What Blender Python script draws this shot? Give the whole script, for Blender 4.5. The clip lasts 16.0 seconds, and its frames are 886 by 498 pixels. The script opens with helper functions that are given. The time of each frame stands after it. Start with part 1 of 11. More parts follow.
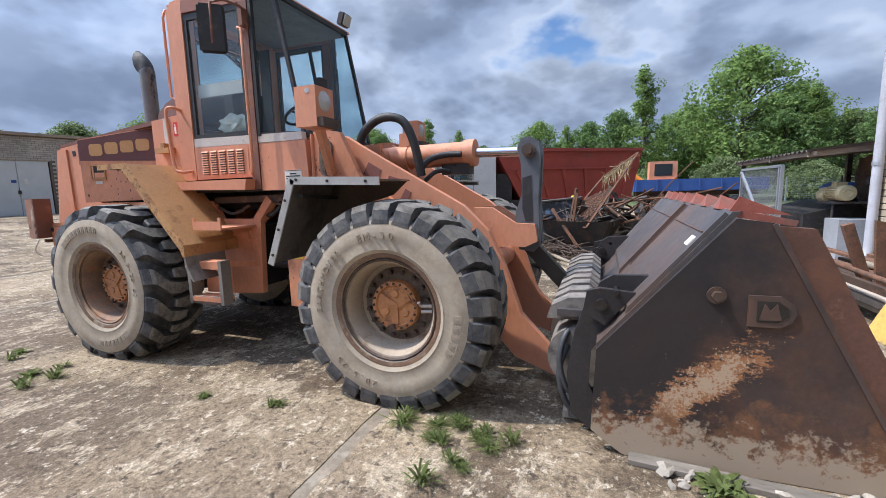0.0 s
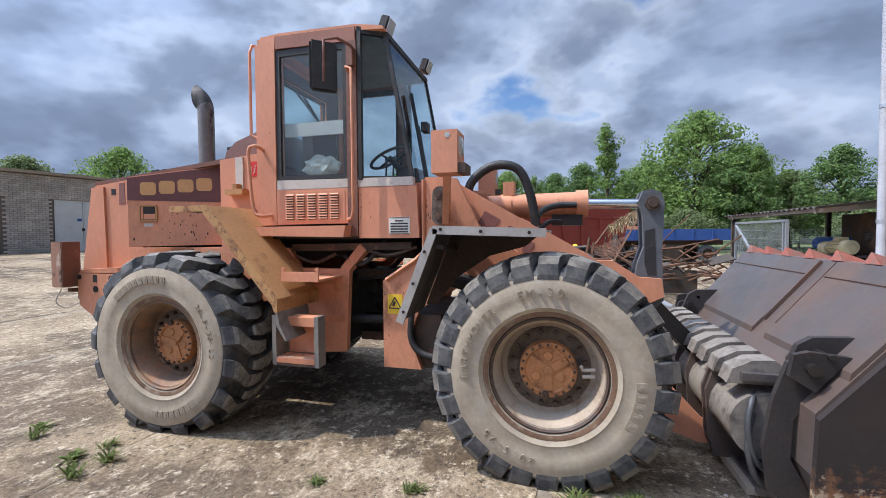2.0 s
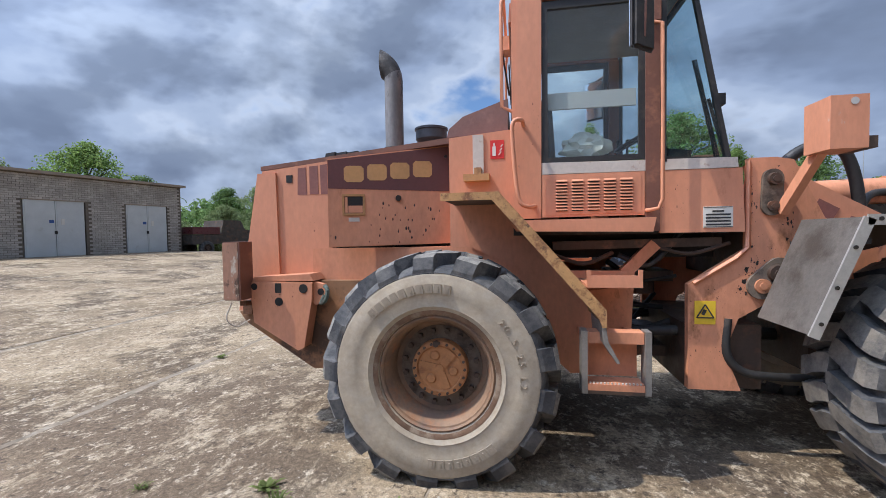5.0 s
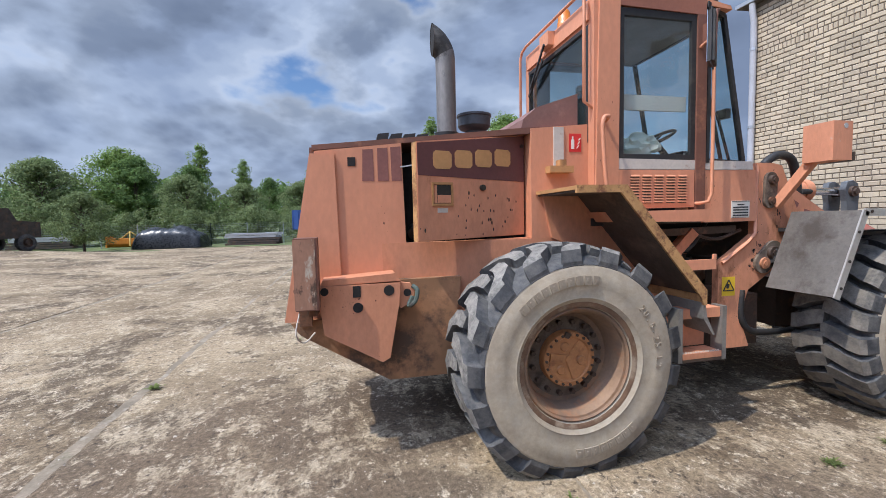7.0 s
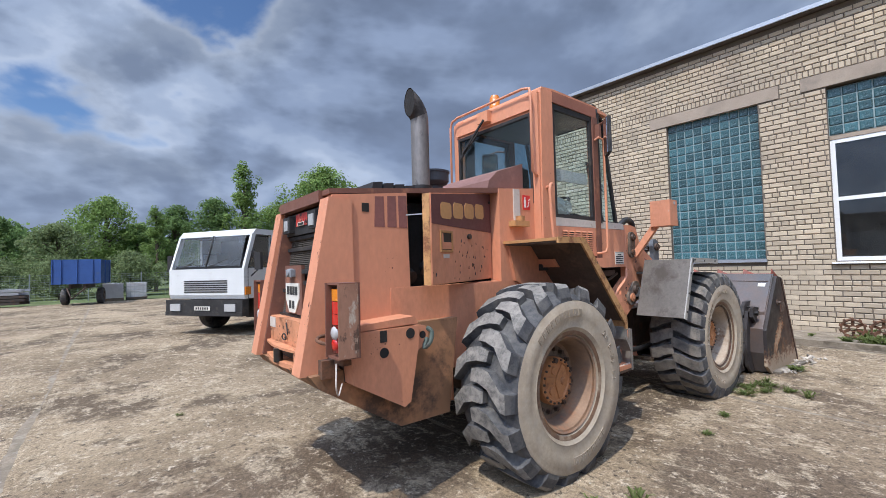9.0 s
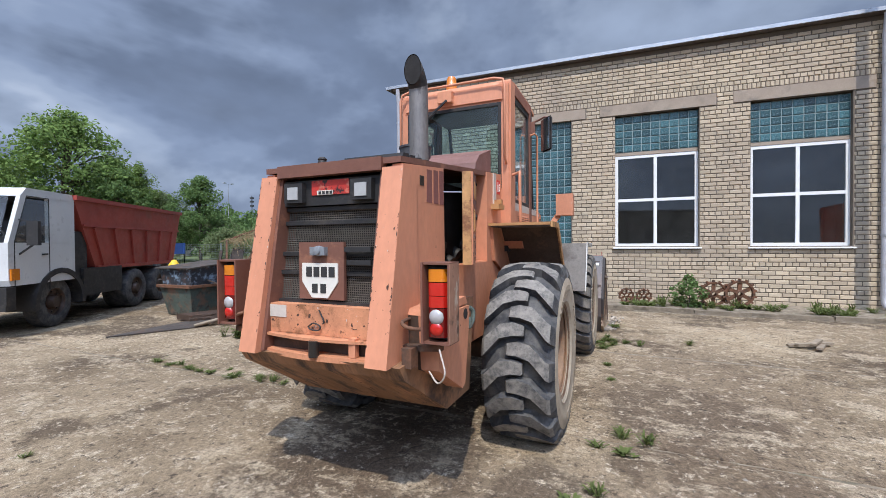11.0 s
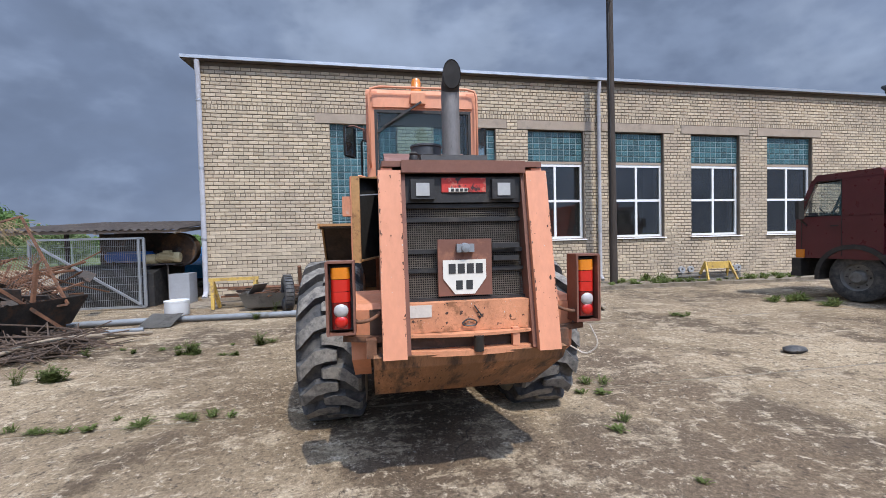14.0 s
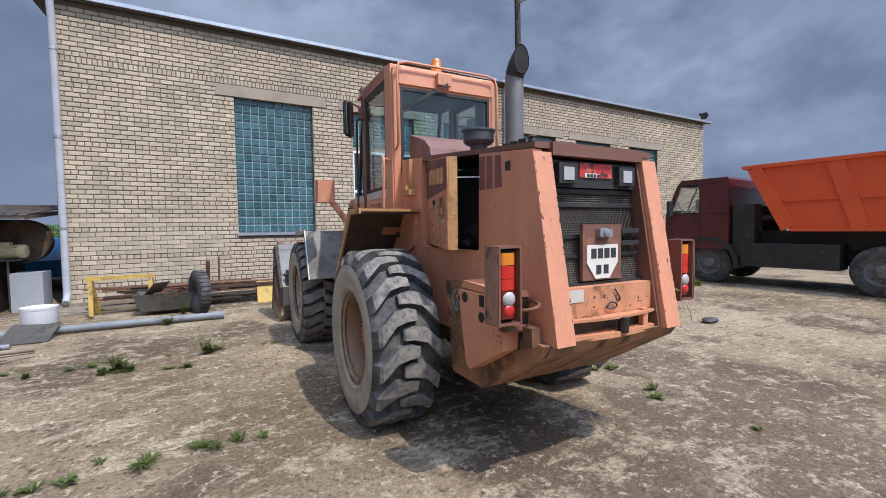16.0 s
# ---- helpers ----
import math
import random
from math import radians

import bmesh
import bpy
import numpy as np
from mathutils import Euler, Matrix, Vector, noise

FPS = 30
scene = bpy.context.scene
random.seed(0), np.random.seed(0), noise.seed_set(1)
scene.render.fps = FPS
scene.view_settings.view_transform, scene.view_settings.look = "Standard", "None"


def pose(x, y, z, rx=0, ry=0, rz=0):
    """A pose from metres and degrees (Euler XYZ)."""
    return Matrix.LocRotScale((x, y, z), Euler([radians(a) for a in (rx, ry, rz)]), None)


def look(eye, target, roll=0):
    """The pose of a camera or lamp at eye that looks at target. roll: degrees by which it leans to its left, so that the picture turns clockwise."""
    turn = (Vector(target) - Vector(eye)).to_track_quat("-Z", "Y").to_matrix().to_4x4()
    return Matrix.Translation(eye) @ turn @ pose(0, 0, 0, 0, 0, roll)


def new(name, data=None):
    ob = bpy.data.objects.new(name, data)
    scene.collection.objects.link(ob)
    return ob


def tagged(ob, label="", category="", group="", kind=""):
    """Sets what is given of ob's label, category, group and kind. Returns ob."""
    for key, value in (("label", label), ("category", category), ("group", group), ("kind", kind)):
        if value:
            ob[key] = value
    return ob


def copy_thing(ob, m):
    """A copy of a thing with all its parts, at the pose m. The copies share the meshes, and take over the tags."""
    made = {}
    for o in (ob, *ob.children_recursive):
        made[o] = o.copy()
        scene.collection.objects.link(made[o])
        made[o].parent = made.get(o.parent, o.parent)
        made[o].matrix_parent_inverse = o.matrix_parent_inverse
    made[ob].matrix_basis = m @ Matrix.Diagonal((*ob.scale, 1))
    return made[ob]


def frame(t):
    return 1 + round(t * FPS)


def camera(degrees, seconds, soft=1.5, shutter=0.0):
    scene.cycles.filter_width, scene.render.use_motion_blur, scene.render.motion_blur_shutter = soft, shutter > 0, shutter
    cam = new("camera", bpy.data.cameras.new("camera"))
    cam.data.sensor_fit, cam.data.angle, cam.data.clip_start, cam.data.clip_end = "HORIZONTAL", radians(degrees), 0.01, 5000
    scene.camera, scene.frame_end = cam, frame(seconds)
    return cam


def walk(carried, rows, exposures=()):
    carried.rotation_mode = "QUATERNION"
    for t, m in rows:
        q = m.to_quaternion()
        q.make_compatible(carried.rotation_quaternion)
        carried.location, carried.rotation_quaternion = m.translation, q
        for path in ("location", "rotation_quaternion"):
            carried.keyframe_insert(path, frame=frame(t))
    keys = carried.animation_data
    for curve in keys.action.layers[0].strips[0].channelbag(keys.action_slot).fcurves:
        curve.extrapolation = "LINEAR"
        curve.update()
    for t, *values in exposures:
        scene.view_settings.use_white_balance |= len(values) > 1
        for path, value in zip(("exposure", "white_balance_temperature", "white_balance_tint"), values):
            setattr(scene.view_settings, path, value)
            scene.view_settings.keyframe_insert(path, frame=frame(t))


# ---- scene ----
cam = camera(92.5, 16.0, soft=0.55)
PATH = [
    (0, (0.174, 0.443, 1.5), (-0.526, 2.295, 1.223), -1.5),
    (0.5, (-0.093, 0.399, 1.527), (-0.774, 2.268, 1.322), -1.6),
    (1, (-0.421, 0.383, 1.544), (-1.047, 2.279, 1.433), -1.3),
    (1.5, (-0.776, 0.348, 1.55), (-1.333, 2.268, 1.472), -0.2),
    (2, (-1.137, 0.293, 1.567), (-1.656, 2.223, 1.495), -0.4),
    (2.5, (-1.54, 0.303, 1.58), (-2.046, 2.237, 1.507), -0.6),
    (3, (-1.944, 0.312, 1.579), (-2.44, 2.248, 1.502), -0.1),
    (3.5, (-2.352, 0.336, 1.579), (-2.814, 2.281, 1.513), -0.7),
    (4, (-2.772, 0.414, 1.586), (-3.202, 2.367, 1.539), -0.7),
    (4.5, (-3.24, 0.402, 1.588), (-3.63, 2.363, 1.531), -0.7),
    (5, (-3.664, 0.422, 1.551), (-4.016, 2.389, 1.48), -0.9),
    (5.2, (-3.858, 0.417, 1.544), (-4.198, 2.386, 1.468), -0.7),
    (7.3, (-5.72, 0.648, 1.614), (-5.158, 2.562, 1.472), -0.9),
    (7.5, (-5.831, 0.665, 1.595), (-5.191, 2.559, 1.536), -0.8),
    (8, (-6.193, 0.802, 1.612), (-5.27, 2.574, 1.691), -1.0),
    (8.5, (-6.586, 0.898, 1.608), (-5.438, 2.534, 1.699), -1.3),
    (8.7, (-6.705, 0.92, 1.596), (-5.52, 2.529, 1.684), -1.4),
    (10.8, (-7.819, 2.252, 1.625), (-6.048, 3.18, 1.606), -0.6),
    (11, (-7.893, 2.395, 1.617), (-6.065, 3.205, 1.59), -0.4),
    (11.5, (-8.071, 2.728, 1.644), (-6.165, 3.332, 1.608), -0.3),
    (12, (-8.162, 3.124, 1.646), (-6.209, 3.554, 1.606), -0.3),
    (12.5, (-8.299, 3.526, 1.645), (-6.313, 3.761, 1.604), -0.1),
    (13, (-8.405, 3.902, 1.647), (-6.41, 4.029, 1.603), -0.3),
    (13.5, (-8.402, 4.285, 1.641), (-6.403, 4.233, 1.593), -1.6),
    (14, (-8.406, 4.714, 1.646), (-6.433, 4.39, 1.589), -1.3),
    (14.5, (-8.282, 5.119, 1.606), (-6.332, 4.678, 1.533), -1.5),
    (15, (-8.101, 5.518, 1.619), (-6.189, 4.936, 1.533), -1.1),
    (15.5, (-7.986, 5.919, 1.638), (-6.183, 5.059, 1.54), -0.9),
    (16, (-7.733, 6.311, 1.62), (-5.964, 5.385, 1.521), -0.8),
]
walk(cam, [(t, look(eye, target, roll)) for t, eye, target, roll in PATH],
     exposures=((0.0, 0.38), (2.0, 0.36), (4.0, 0.25), (5.0, 0.23), (8.5, 0.12), (11.0, 0.0), (16.0, 0.0)))

# ---- light ----
TO_SUN = Vector((-0.58, -0.21, 1.0)).normalized()
sun_data = bpy.data.lights.new("sun", "SUN")
sun_data.energy, sun_data.angle, sun_data.color = 3.7, radians(0.6), (1.0, 0.94, 0.86)
sun = new("sun", sun_data)
sun.matrix_world = look(TO_SUN * 60, (0, 0, 0))


def make_world():
    world = bpy.data.worlds.new("sky")
    scene.world = world
    world.use_nodes = True
    nt = world.node_tree
    nt.nodes.clear()
    n, l = nt.nodes.new, nt.links.new

    def m(op, a, b=None, c=None):
        k = n("ShaderNodeMath")
        k.operation = op
        for i, v in enumerate((a, b, c)):
            if v is None:
                continue
            if isinstance(v, (int, float)):
                k.inputs[i].default_value = v
            else:
                l(v, k.inputs[i])
        return k.outputs[0]

    sky = n("ShaderNodeTexSky")
    sky.sky_type, sky.sun_disc = "NISHITA", False
    sky.sun_elevation, sky.sun_rotation = radians(58), radians(250)
    sky.air_density, sky.dust_density, sky.ozone_density = 1.0, 0.6, 2.0
    tc = n("ShaderNodeTexCoord")
    sep = n("ShaderNodeSeparateXYZ")
    l(tc.outputs["Generated"], sep.inputs[0])
    comb = n("ShaderNodeVectorMath")
    comb.operation = "MULTIPLY"
    l(tc.outputs["Generated"], comb.inputs[0])
    comb.inputs[1].default_value = (1.0, 1.0, 1.75)

    def noise_tex(scale, detail, rough, off, dist=0.0):
        mp = n("ShaderNodeMapping")
        mp.inputs["Location"].default_value = off
        l(comb.outputs[0], mp.inputs[0])
        t = n("ShaderNodeTexNoise")
        t.inputs["Scale"].default_value, t.inputs["Detail"].default_value = scale, detail
        t.inputs["Roughness"].default_value, t.inputs["Distortion"].default_value = rough, dist
        l(mp.outputs[0], t.inputs["Vector"])
        return t.outputs["Fac"]

    def ramp(fac, stops):
        r = n("ShaderNodeValToRGB")
        r.color_ramp.interpolation = "EASE"
        while len(r.color_ramp.elements) < len(stops):
            r.color_ramp.elements.new(0.5)
        for e, (p, c) in zip(r.color_ramp.elements, stops):
            e.position, e.color = p, (*c, 1) if len(c) == 3 else c
        l(fac, r.inputs[0])
        return r.outputs[0]

    def puffs(off):
        """Cloud thickness: rounded heaps on a slow field."""
        mp = n("ShaderNodeMapping")
        mp.inputs["Location"].default_value = off
        l(comb.outputs[0], mp.inputs[0])
        v = n("ShaderNodeTexVoronoi")
        v.feature = "SMOOTH_F1"
        v.inputs["Scale"].default_value, v.inputs["Detail"].default_value = 3.0, 4.0
        v.inputs["Roughness"].default_value, v.inputs["Smoothness"].default_value = 0.55, 0.6
        l(mp.outputs[0], v.inputs["Vector"])
        heap = m("MULTIPLY_ADD", v.outputs["Distance"], -0.30, 0.15)
        return m("ADD", m("MULTIPLY", noise_tex(1.5, 12, 0.55, off, 0.25), 1.0), heap)

    here, sunward = puffs((3.1, 1.7, 0)), puffs((3.065, 1.687, 0.08))
    mass = noise_tex(1.1, 4, 0.5, (8.6, 4.1, 0))
    # closed cloud to the east and south, broken cumulus elsewhere
    east = m("MAXIMUM", m("MULTIPLY_ADD", sep.outputs[0], 1.6, -0.2), m("MULTIPLY_ADD", sep.outputs[1], -1.6, 0.25))
    east = m("MINIMUM", m("MAXIMUM", east, 0.0), 1.0)
    thick = m("ADD", m("MULTIPLY_ADD", m("SUBTRACT", mass, 0.5), 0.62, here), m("MULTIPLY_ADD", east, 0.18, 0.075))
    thick = m("SMOOTH_MAX", thick, m("MULTIPLY", east, 0.42), 0.12)
    # an opening towards the north, ragged at its rim
    gap = n("ShaderNodeVectorMath")
    gap.operation = "DOT_PRODUCT"
    l(tc.outputs["Generated"], gap.inputs[0])
    gap.inputs[1].default_value = Vector((0.18, 0.84, 0.52)).normalized()
    rift = m("POWER", m("MAXIMUM", gap.outputs["Value"], 0.0), 70.0)
    thick = m("SUBTRACT", thick, m("MULTIPLY", rift, 0.40))
    body = ramp(thick, [(0.31, (0.425, 0.50, 0.645)), (0.40, (0.305, 0.38, 0.53)), (0.50, (0.228, 0.295, 0.44)), (0.62, (0.182, 0.24, 0.37)), (0.80, (0.21, 0.272, 0.41))])
    relief = m("MULTIPLY_ADD", m("SUBTRACT", sunward, here), m("MULTIPLY_ADD", east, -1.6, 2.5), 1.0)
    relief = m("MINIMUM", m("MAXIMUM", relief, 0.82), 1.17)
    lit = n("ShaderNodeVectorMath")
    lit.operation = "SCALE"
    l(body, lit.inputs[0])
    l(relief, lit.inputs["Scale"])
    holes = ramp(thick, [(0.25, (1, 1, 1)), (0.355, (0, 0, 0))])
    blue = n("ShaderNodeMix")
    blue.data_type, blue.blend_type = "RGBA", "MULTIPLY"
    blue.inputs[0].default_value = 1.0
    l(sky.outputs[0], blue.inputs[6])
    blue.inputs[7].default_value = (0.085, 0.102, 0.125, 1)
    mix = n("ShaderNodeMix")
    mix.data_type = "RGBA"
    l(holes, mix.inputs[0])
    l(lit.outputs[0], mix.inputs[6])
    l(blue.outputs[2], mix.inputs[7])
    # pale band of haze low over the land
    haze = ramp(sep.outputs[2], [(0.0, (0.6, 0.6, 0.6)), (0.13, (0, 0, 0))])
    low = n("ShaderNodeMix")
    low.data_type = "RGBA"
    l(m("MULTIPLY", haze, m("MULTIPLY_ADD", east, -0.8, 1.0)), low.inputs[0])
    l(mix.outputs[2], low.inputs[6])
    low.inputs[7].default_value = (0.40, 0.46, 0.55, 1)
    # the cloud sheet glows round the sun
    dot = n("ShaderNodeVectorMath")
    dot.operation = "DOT_PRODUCT"
    l(tc.outputs["Generated"], dot.inputs[0])
    dot.inputs[1].default_value = TO_SUN
    toward = m("POWER", m("MAXIMUM", dot.outputs["Value"], 0.0), 6.0)
    bg = n("ShaderNodeBackground")
    l(m("MULTIPLY_ADD", toward, 11.0, 1.0), bg.inputs[1])
    l(low.outputs[2], bg.inputs[0])
    out = n("ShaderNodeOutputWorld")
    l(bg.outputs[0], out.inputs[0])


make_world()


# ---- materials ----
def mat(name, col, rough=0.7, metal=0.0, var=0.25, scale=2.0, fine=40.0, second=None, cover=0.35, sscale=3.0,
        third=None, tcover=0.25, tscale=9.0, bump=0.15, bscale=60.0, island=0.0, per_object=0.0, spec=0.5, sharp=0.06, rough2=None, grain=None):
    """A painted, dusty or rusty surface: tone at two scales, one or two layers of patches, fine relief."""
    mt = bpy.data.materials.new(name)
    mt.use_nodes = True
    nt = mt.node_tree
    n, l = nt.nodes.new, nt.links.new
    bs = nt.nodes["Principled BSDF"]
    tc = n("ShaderNodeTexCoord")
    base = tc.outputs["Object"]
    if grain:
        mp = n("ShaderNodeMapping")
        mp.inputs["Scale"].default_value = grain
        l(base, mp.inputs[0])
        base = mp.outputs[0]

    def tex(s, d=5, r=0.6, off=0.0):
        t = n("ShaderNodeTexNoise")
        t.noise_dimensions = "4D"
        t.inputs["W"].default_value = off
        t.inputs["Scale"].default_value, t.inputs["Detail"].default_value, t.inputs["Roughness"].default_value = s, d, r
        l(base, t.inputs["Vector"])
        return t.outputs["Fac"]

    def remap(v, a, b, c, d):
        k = n("ShaderNodeMapRange")
        l(v, k.inputs[0])
        for i, x in enumerate((a, b, c, d)):
            k.inputs[i + 1].default_value = x
        return k.outputs[0]

    def mixc(f, a, b, mode="MIX"):
        k = n("ShaderNodeMix")
        k.data_type, k.blend_type = "RGBA", mode
        for s, v in ((0, f), (6, a), (7, b)):
            if isinstance(v, (int, float)):
                k.inputs[s].default_value = v
            elif isinstance(v, tuple):
                k.inputs[s].default_value = (*v, 1)
            else:
                l(v, k.inputs[s])
        return k.outputs[2]

    dark = tuple(c * (1 - var) for c in col)
    light = tuple(min(1, c * (1 + var)) for c in col)
    c = mixc(remap(tex(scale, 6), 0.3, 0.7, 0, 1), dark, light)
    f = remap(tex(fine, 3), 0.3, 0.7, 1 - var * 0.5, 1 + var * 0.5)
    cc = n("ShaderNodeCombineColor")
    for i in range(3):
        l(f, cc.inputs[i])
    c = mixc(1.0, c, cc.outputs[0], "MULTIPLY")
    if island or per_object:
        src = n("ShaderNodeNewGeometry").outputs["Random Per Island"] if island else n("ShaderNodeObjectInfo").outputs["Random"]
        g = remap(src, 0, 1, 1 - (island or per_object), 1 + (island or per_object))
        gc = n("ShaderNodeCombineColor")
        for i in range(3):
            l(g, gc.inputs[i])
        c = mixc(1.0, c, gc.outputs[0], "MULTIPLY")
    rmask = None
    if second:
        e = 0.5 + (0.5 - cover) * 0.5
        rmask = remap(tex(sscale, 8, 0.68, 3.0), e - sharp, e + sharp, 0, 1)
        c = mixc(rmask, c, second)
    if third:
        e = 0.5 + (0.5 - tcover) * 0.5
        c = mixc(remap(tex(tscale, 8, 0.7, 8.0), e - sharp, e + sharp, 0, 1), c, third)
    l(c, bs.inputs["Base Color"])
    bs.inputs["Metallic"].default_value = metal
    bs.inputs["Specular IOR Level"].default_value = spec
    l(remap(tex(scale * 4, 4, 0.6, 5.0), 0.3, 0.7, max(0.03, rough - 0.12), min(1, rough + 0.12)), bs.inputs["Roughness"])
    if bump:
        b = n("ShaderNodeBump")
        b.inputs["Strength"].default_value, b.inputs["Distance"].default_value = bump, 0.01
        l(tex(bscale, 4, 0.65, 1.0), b.inputs["Height"])
        l(b.outputs[0], bs.inputs["Normal"])
    return mt


def glass(name, tint, gloss=1.0, ior=1.5, dust=0.0):
    """A pane: clear to a tint, with the gloss of glass and some dust."""
    mt = bpy.data.materials.new(name)
    mt.use_nodes = True
    nt = mt.node_tree
    nt.nodes.clear()
    n, l = nt.nodes.new, nt.links.new
    tr, gl = n("ShaderNodeBsdfTransparent"), n("ShaderNodeBsdfGlossy")
    tr.inputs[0].default_value = (*tint, 1)
    gl.inputs[0].default_value, gl.inputs["Roughness"].default_value = (gloss, gloss, gloss, 1), 0.02
    lw, mx = n("ShaderNodeLayerWeight"), n("ShaderNodeMixShader")
    lw.inputs[0].default_value = 0.5
    pw, sc = n("ShaderNodeMath"), n("ShaderNodeMath")
    pw.operation, sc.operation = "POWER", "MULTIPLY_ADD"
    pw.inputs[1].default_value = 5.0
    l(lw.outputs["Facing"], pw.inputs[0])
    r0 = ((ior - 1) / (ior + 1)) ** 2
    sc.inputs[1].default_value, sc.inputs[2].default_value = 1 - r0, r0
    l(pw.outputs[0], sc.inputs[0])
    l(sc.outputs[0], mx.inputs[0])
    l(tr.outputs[0], mx.inputs[1])
    l(gl.outputs[0], mx.inputs[2])
    out = n("ShaderNodeOutputMaterial")
    if dust:
        df, md, no = n("ShaderNodeBsdfDiffuse"), n("ShaderNodeMixShader"), n("ShaderNodeTexNoise")
        df.inputs[0].default_value = (0.55, 0.53, 0.50, 1)
        no.inputs["Scale"].default_value, no.inputs["Detail"].default_value = 4.0, 6
        tc = n("ShaderNodeTexCoord")
        l(tc.outputs["Object"], no.inputs["Vector"])
        mr = n("ShaderNodeMapRange")
        for i, x in enumerate((0.3, 0.7, dust * 0.4, dust * 1.6)):
            mr.inputs[i + 1].default_value = x
        l(no.outputs["Fac"], mr.inputs[0])
        l(mr.outputs[0], md.inputs[0])
        l(mx.outputs[0], md.inputs[1])
        l(df.outputs[0], md.inputs[2])
        l(md.outputs[0], out.inputs[0])
    else:
        l(mx.outputs[0], out.inputs[0])
    return mt


ORANGE = mat("faded_orange_paint", (0.60, 0.252, 0.143), 0.55, var=0.13, scale=1.4, fine=30, second=(0.42, 0.155, 0.08), cover=0.16, sscale=3.5, third=(0.12, 0.055, 0.035), tcover=-0.02, tscale=26, bump=0.08, sharp=0.045, grain=(1, 1, 0.45))
ORANGE_WORN = mat("worn_orange_paint", (0.575, 0.242, 0.133), 0.65, var=0.18, scale=2.2, fine=30, second=(0.30, 0.12, 0.055), cover=0.22, sscale=4.5, third=(0.075, 0.04, 0.03), tcover=0.08, tscale=20, bump=0.14, sharp=0.05, grain=(1, 1, 0.5))
ORANGE_DIRTY = mat("dirty_scraped_orange_paint", (0.43, 0.205, 0.10), 0.75, var=0.25, scale=2, second=(0.27, 0.135, 0.065), cover=0.55, sscale=3.0, third=(0.085, 0.05, 0.033), tcover=0.38, tscale=6, bump=0.3, sharp=0.05, grain=(0.35, 1.4, 0.35))
LAMP_HOUSE = mat("scuffed_orange_lamp_paint", (0.58, 0.245, 0.14), 0.65, var=0.15, second=(0.52, 0.44, 0.38), cover=0.20, sscale=6, third=(0.10, 0.055, 0.035), tcover=0.12, tscale=14, sharp=0.04, grain=(1, 1, 0.4))
BEAM = mat("rust_pitted_orange_paint", (0.55, 0.235, 0.12), 0.7, var=0.2, scale=3, second=(0.26, 0.11, 0.05), cover=0.34, sscale=6, third=(0.07, 0.038, 0.028), tcover=0.22, tscale=16, bump=0.2, sharp=0.04)
CHIPPED = mat("bare_rusty_chip", (0.085, 0.045, 0.03), 0.85, var=0.4, scale=20, bump=0.2)
MAROON = mat("maroon_paint", (0.125, 0.042, 0.038), 0.6, var=0.12, second=(0.22, 0.09, 0.07), cover=0.1, sscale=7)
FADED_MAROON = mat("faded_maroon_decal", (0.22, 0.085, 0.07), 0.7, var=0.2)
HEADER = mat("faded_brown_header_paint", (0.30, 0.115, 0.072), 0.6, var=0.15, second=(0.42, 0.17, 0.10), cover=0.2, sscale=4)
BROWN_HOOD = mat("brown_hood_paint", (0.17, 0.072, 0.048), 0.6, var=0.15, second=(0.30, 0.13, 0.075), cover=0.25, sscale=5)
GOLD = mat("faded_gold_decal", (0.52, 0.27, 0.105), 0.7, var=0.15, second=(0.3, 0.14, 0.07), cover=0.12, sscale=25)
OCHRE = mat("ochre_fender_paint", (0.42, 0.215, 0.085), 0.65, var=0.18, second=(0.22, 0.10, 0.04), cover=0.28, sscale=5, third=(0.09, 0.045, 0.03), tcover=0.08, tscale=14)
FENDER_EDGE = mat("rusted_ochre_edge", (0.46, 0.25, 0.10), 0.7, var=0.2, scale=6, second=(0.21, 0.09, 0.04), cover=0.40, sscale=9, third=(0.08, 0.045, 0.03), tcover=0.28, tscale=16, bump=0.25, sharp=0.05)
FENDER_SHEET = mat("dull_fender_sheet", (0.15, 0.135, 0.12), 0.55, metal=0.25, var=0.25, second=(0.075, 0.062, 0.052), cover=0.35, sscale=3)
GREYALU = mat("dusty_grey_sheet", (0.23, 0.215, 0.195), 0.5, metal=0.3, var=0.2, second=(0.12, 0.11, 0.10), cover=0.3, sscale=3)
ALU_EDGE = mat("bare_aluminium_edge", (0.44, 0.43, 0.40), 0.45, metal=0.5, var=0.15)
BLACK = mat("black_parts", (0.022, 0.021, 0.021), 0.6, var=0.3, second=(0.06, 0.05, 0.042), cover=0.3, sscale=6)
GREASY = mat("greasy_brown_steel", (0.06, 0.037, 0.026), 0.6, var=0.35, second=(0.15, 0.07, 0.04), cover=0.3, sscale=7)
GREASE = mat("grease_and_gap_black", (0.02, 0.017, 0.015), 0.35, var=0.3)
# near-black that stands for the shade inside hollows and holes
INNER = mat("inside_black", (0.016, 0.014, 0.013), 0.9, var=0.3)
RUBBER_DUST = mat("dusty_tyre_rubber", (0.41, 0.34, 0.25), 0.92, var=0.20, scale=2.5, second=(0.22, 0.18, 0.14), cover=0.3, sscale=3, third=(0.40, 0.36, 0.30), tcover=0.2, tscale=8, bump=0.12, sharp=0.2, spec=0.2)
RUBBER = mat("worn_black_tread", (0.046, 0.047, 0.051), 0.75, var=0.35, scale=5, second=(0.15, 0.142, 0.13), cover=0.38, sscale=7, bump=0.3, sharp=0.14, spec=0.35)
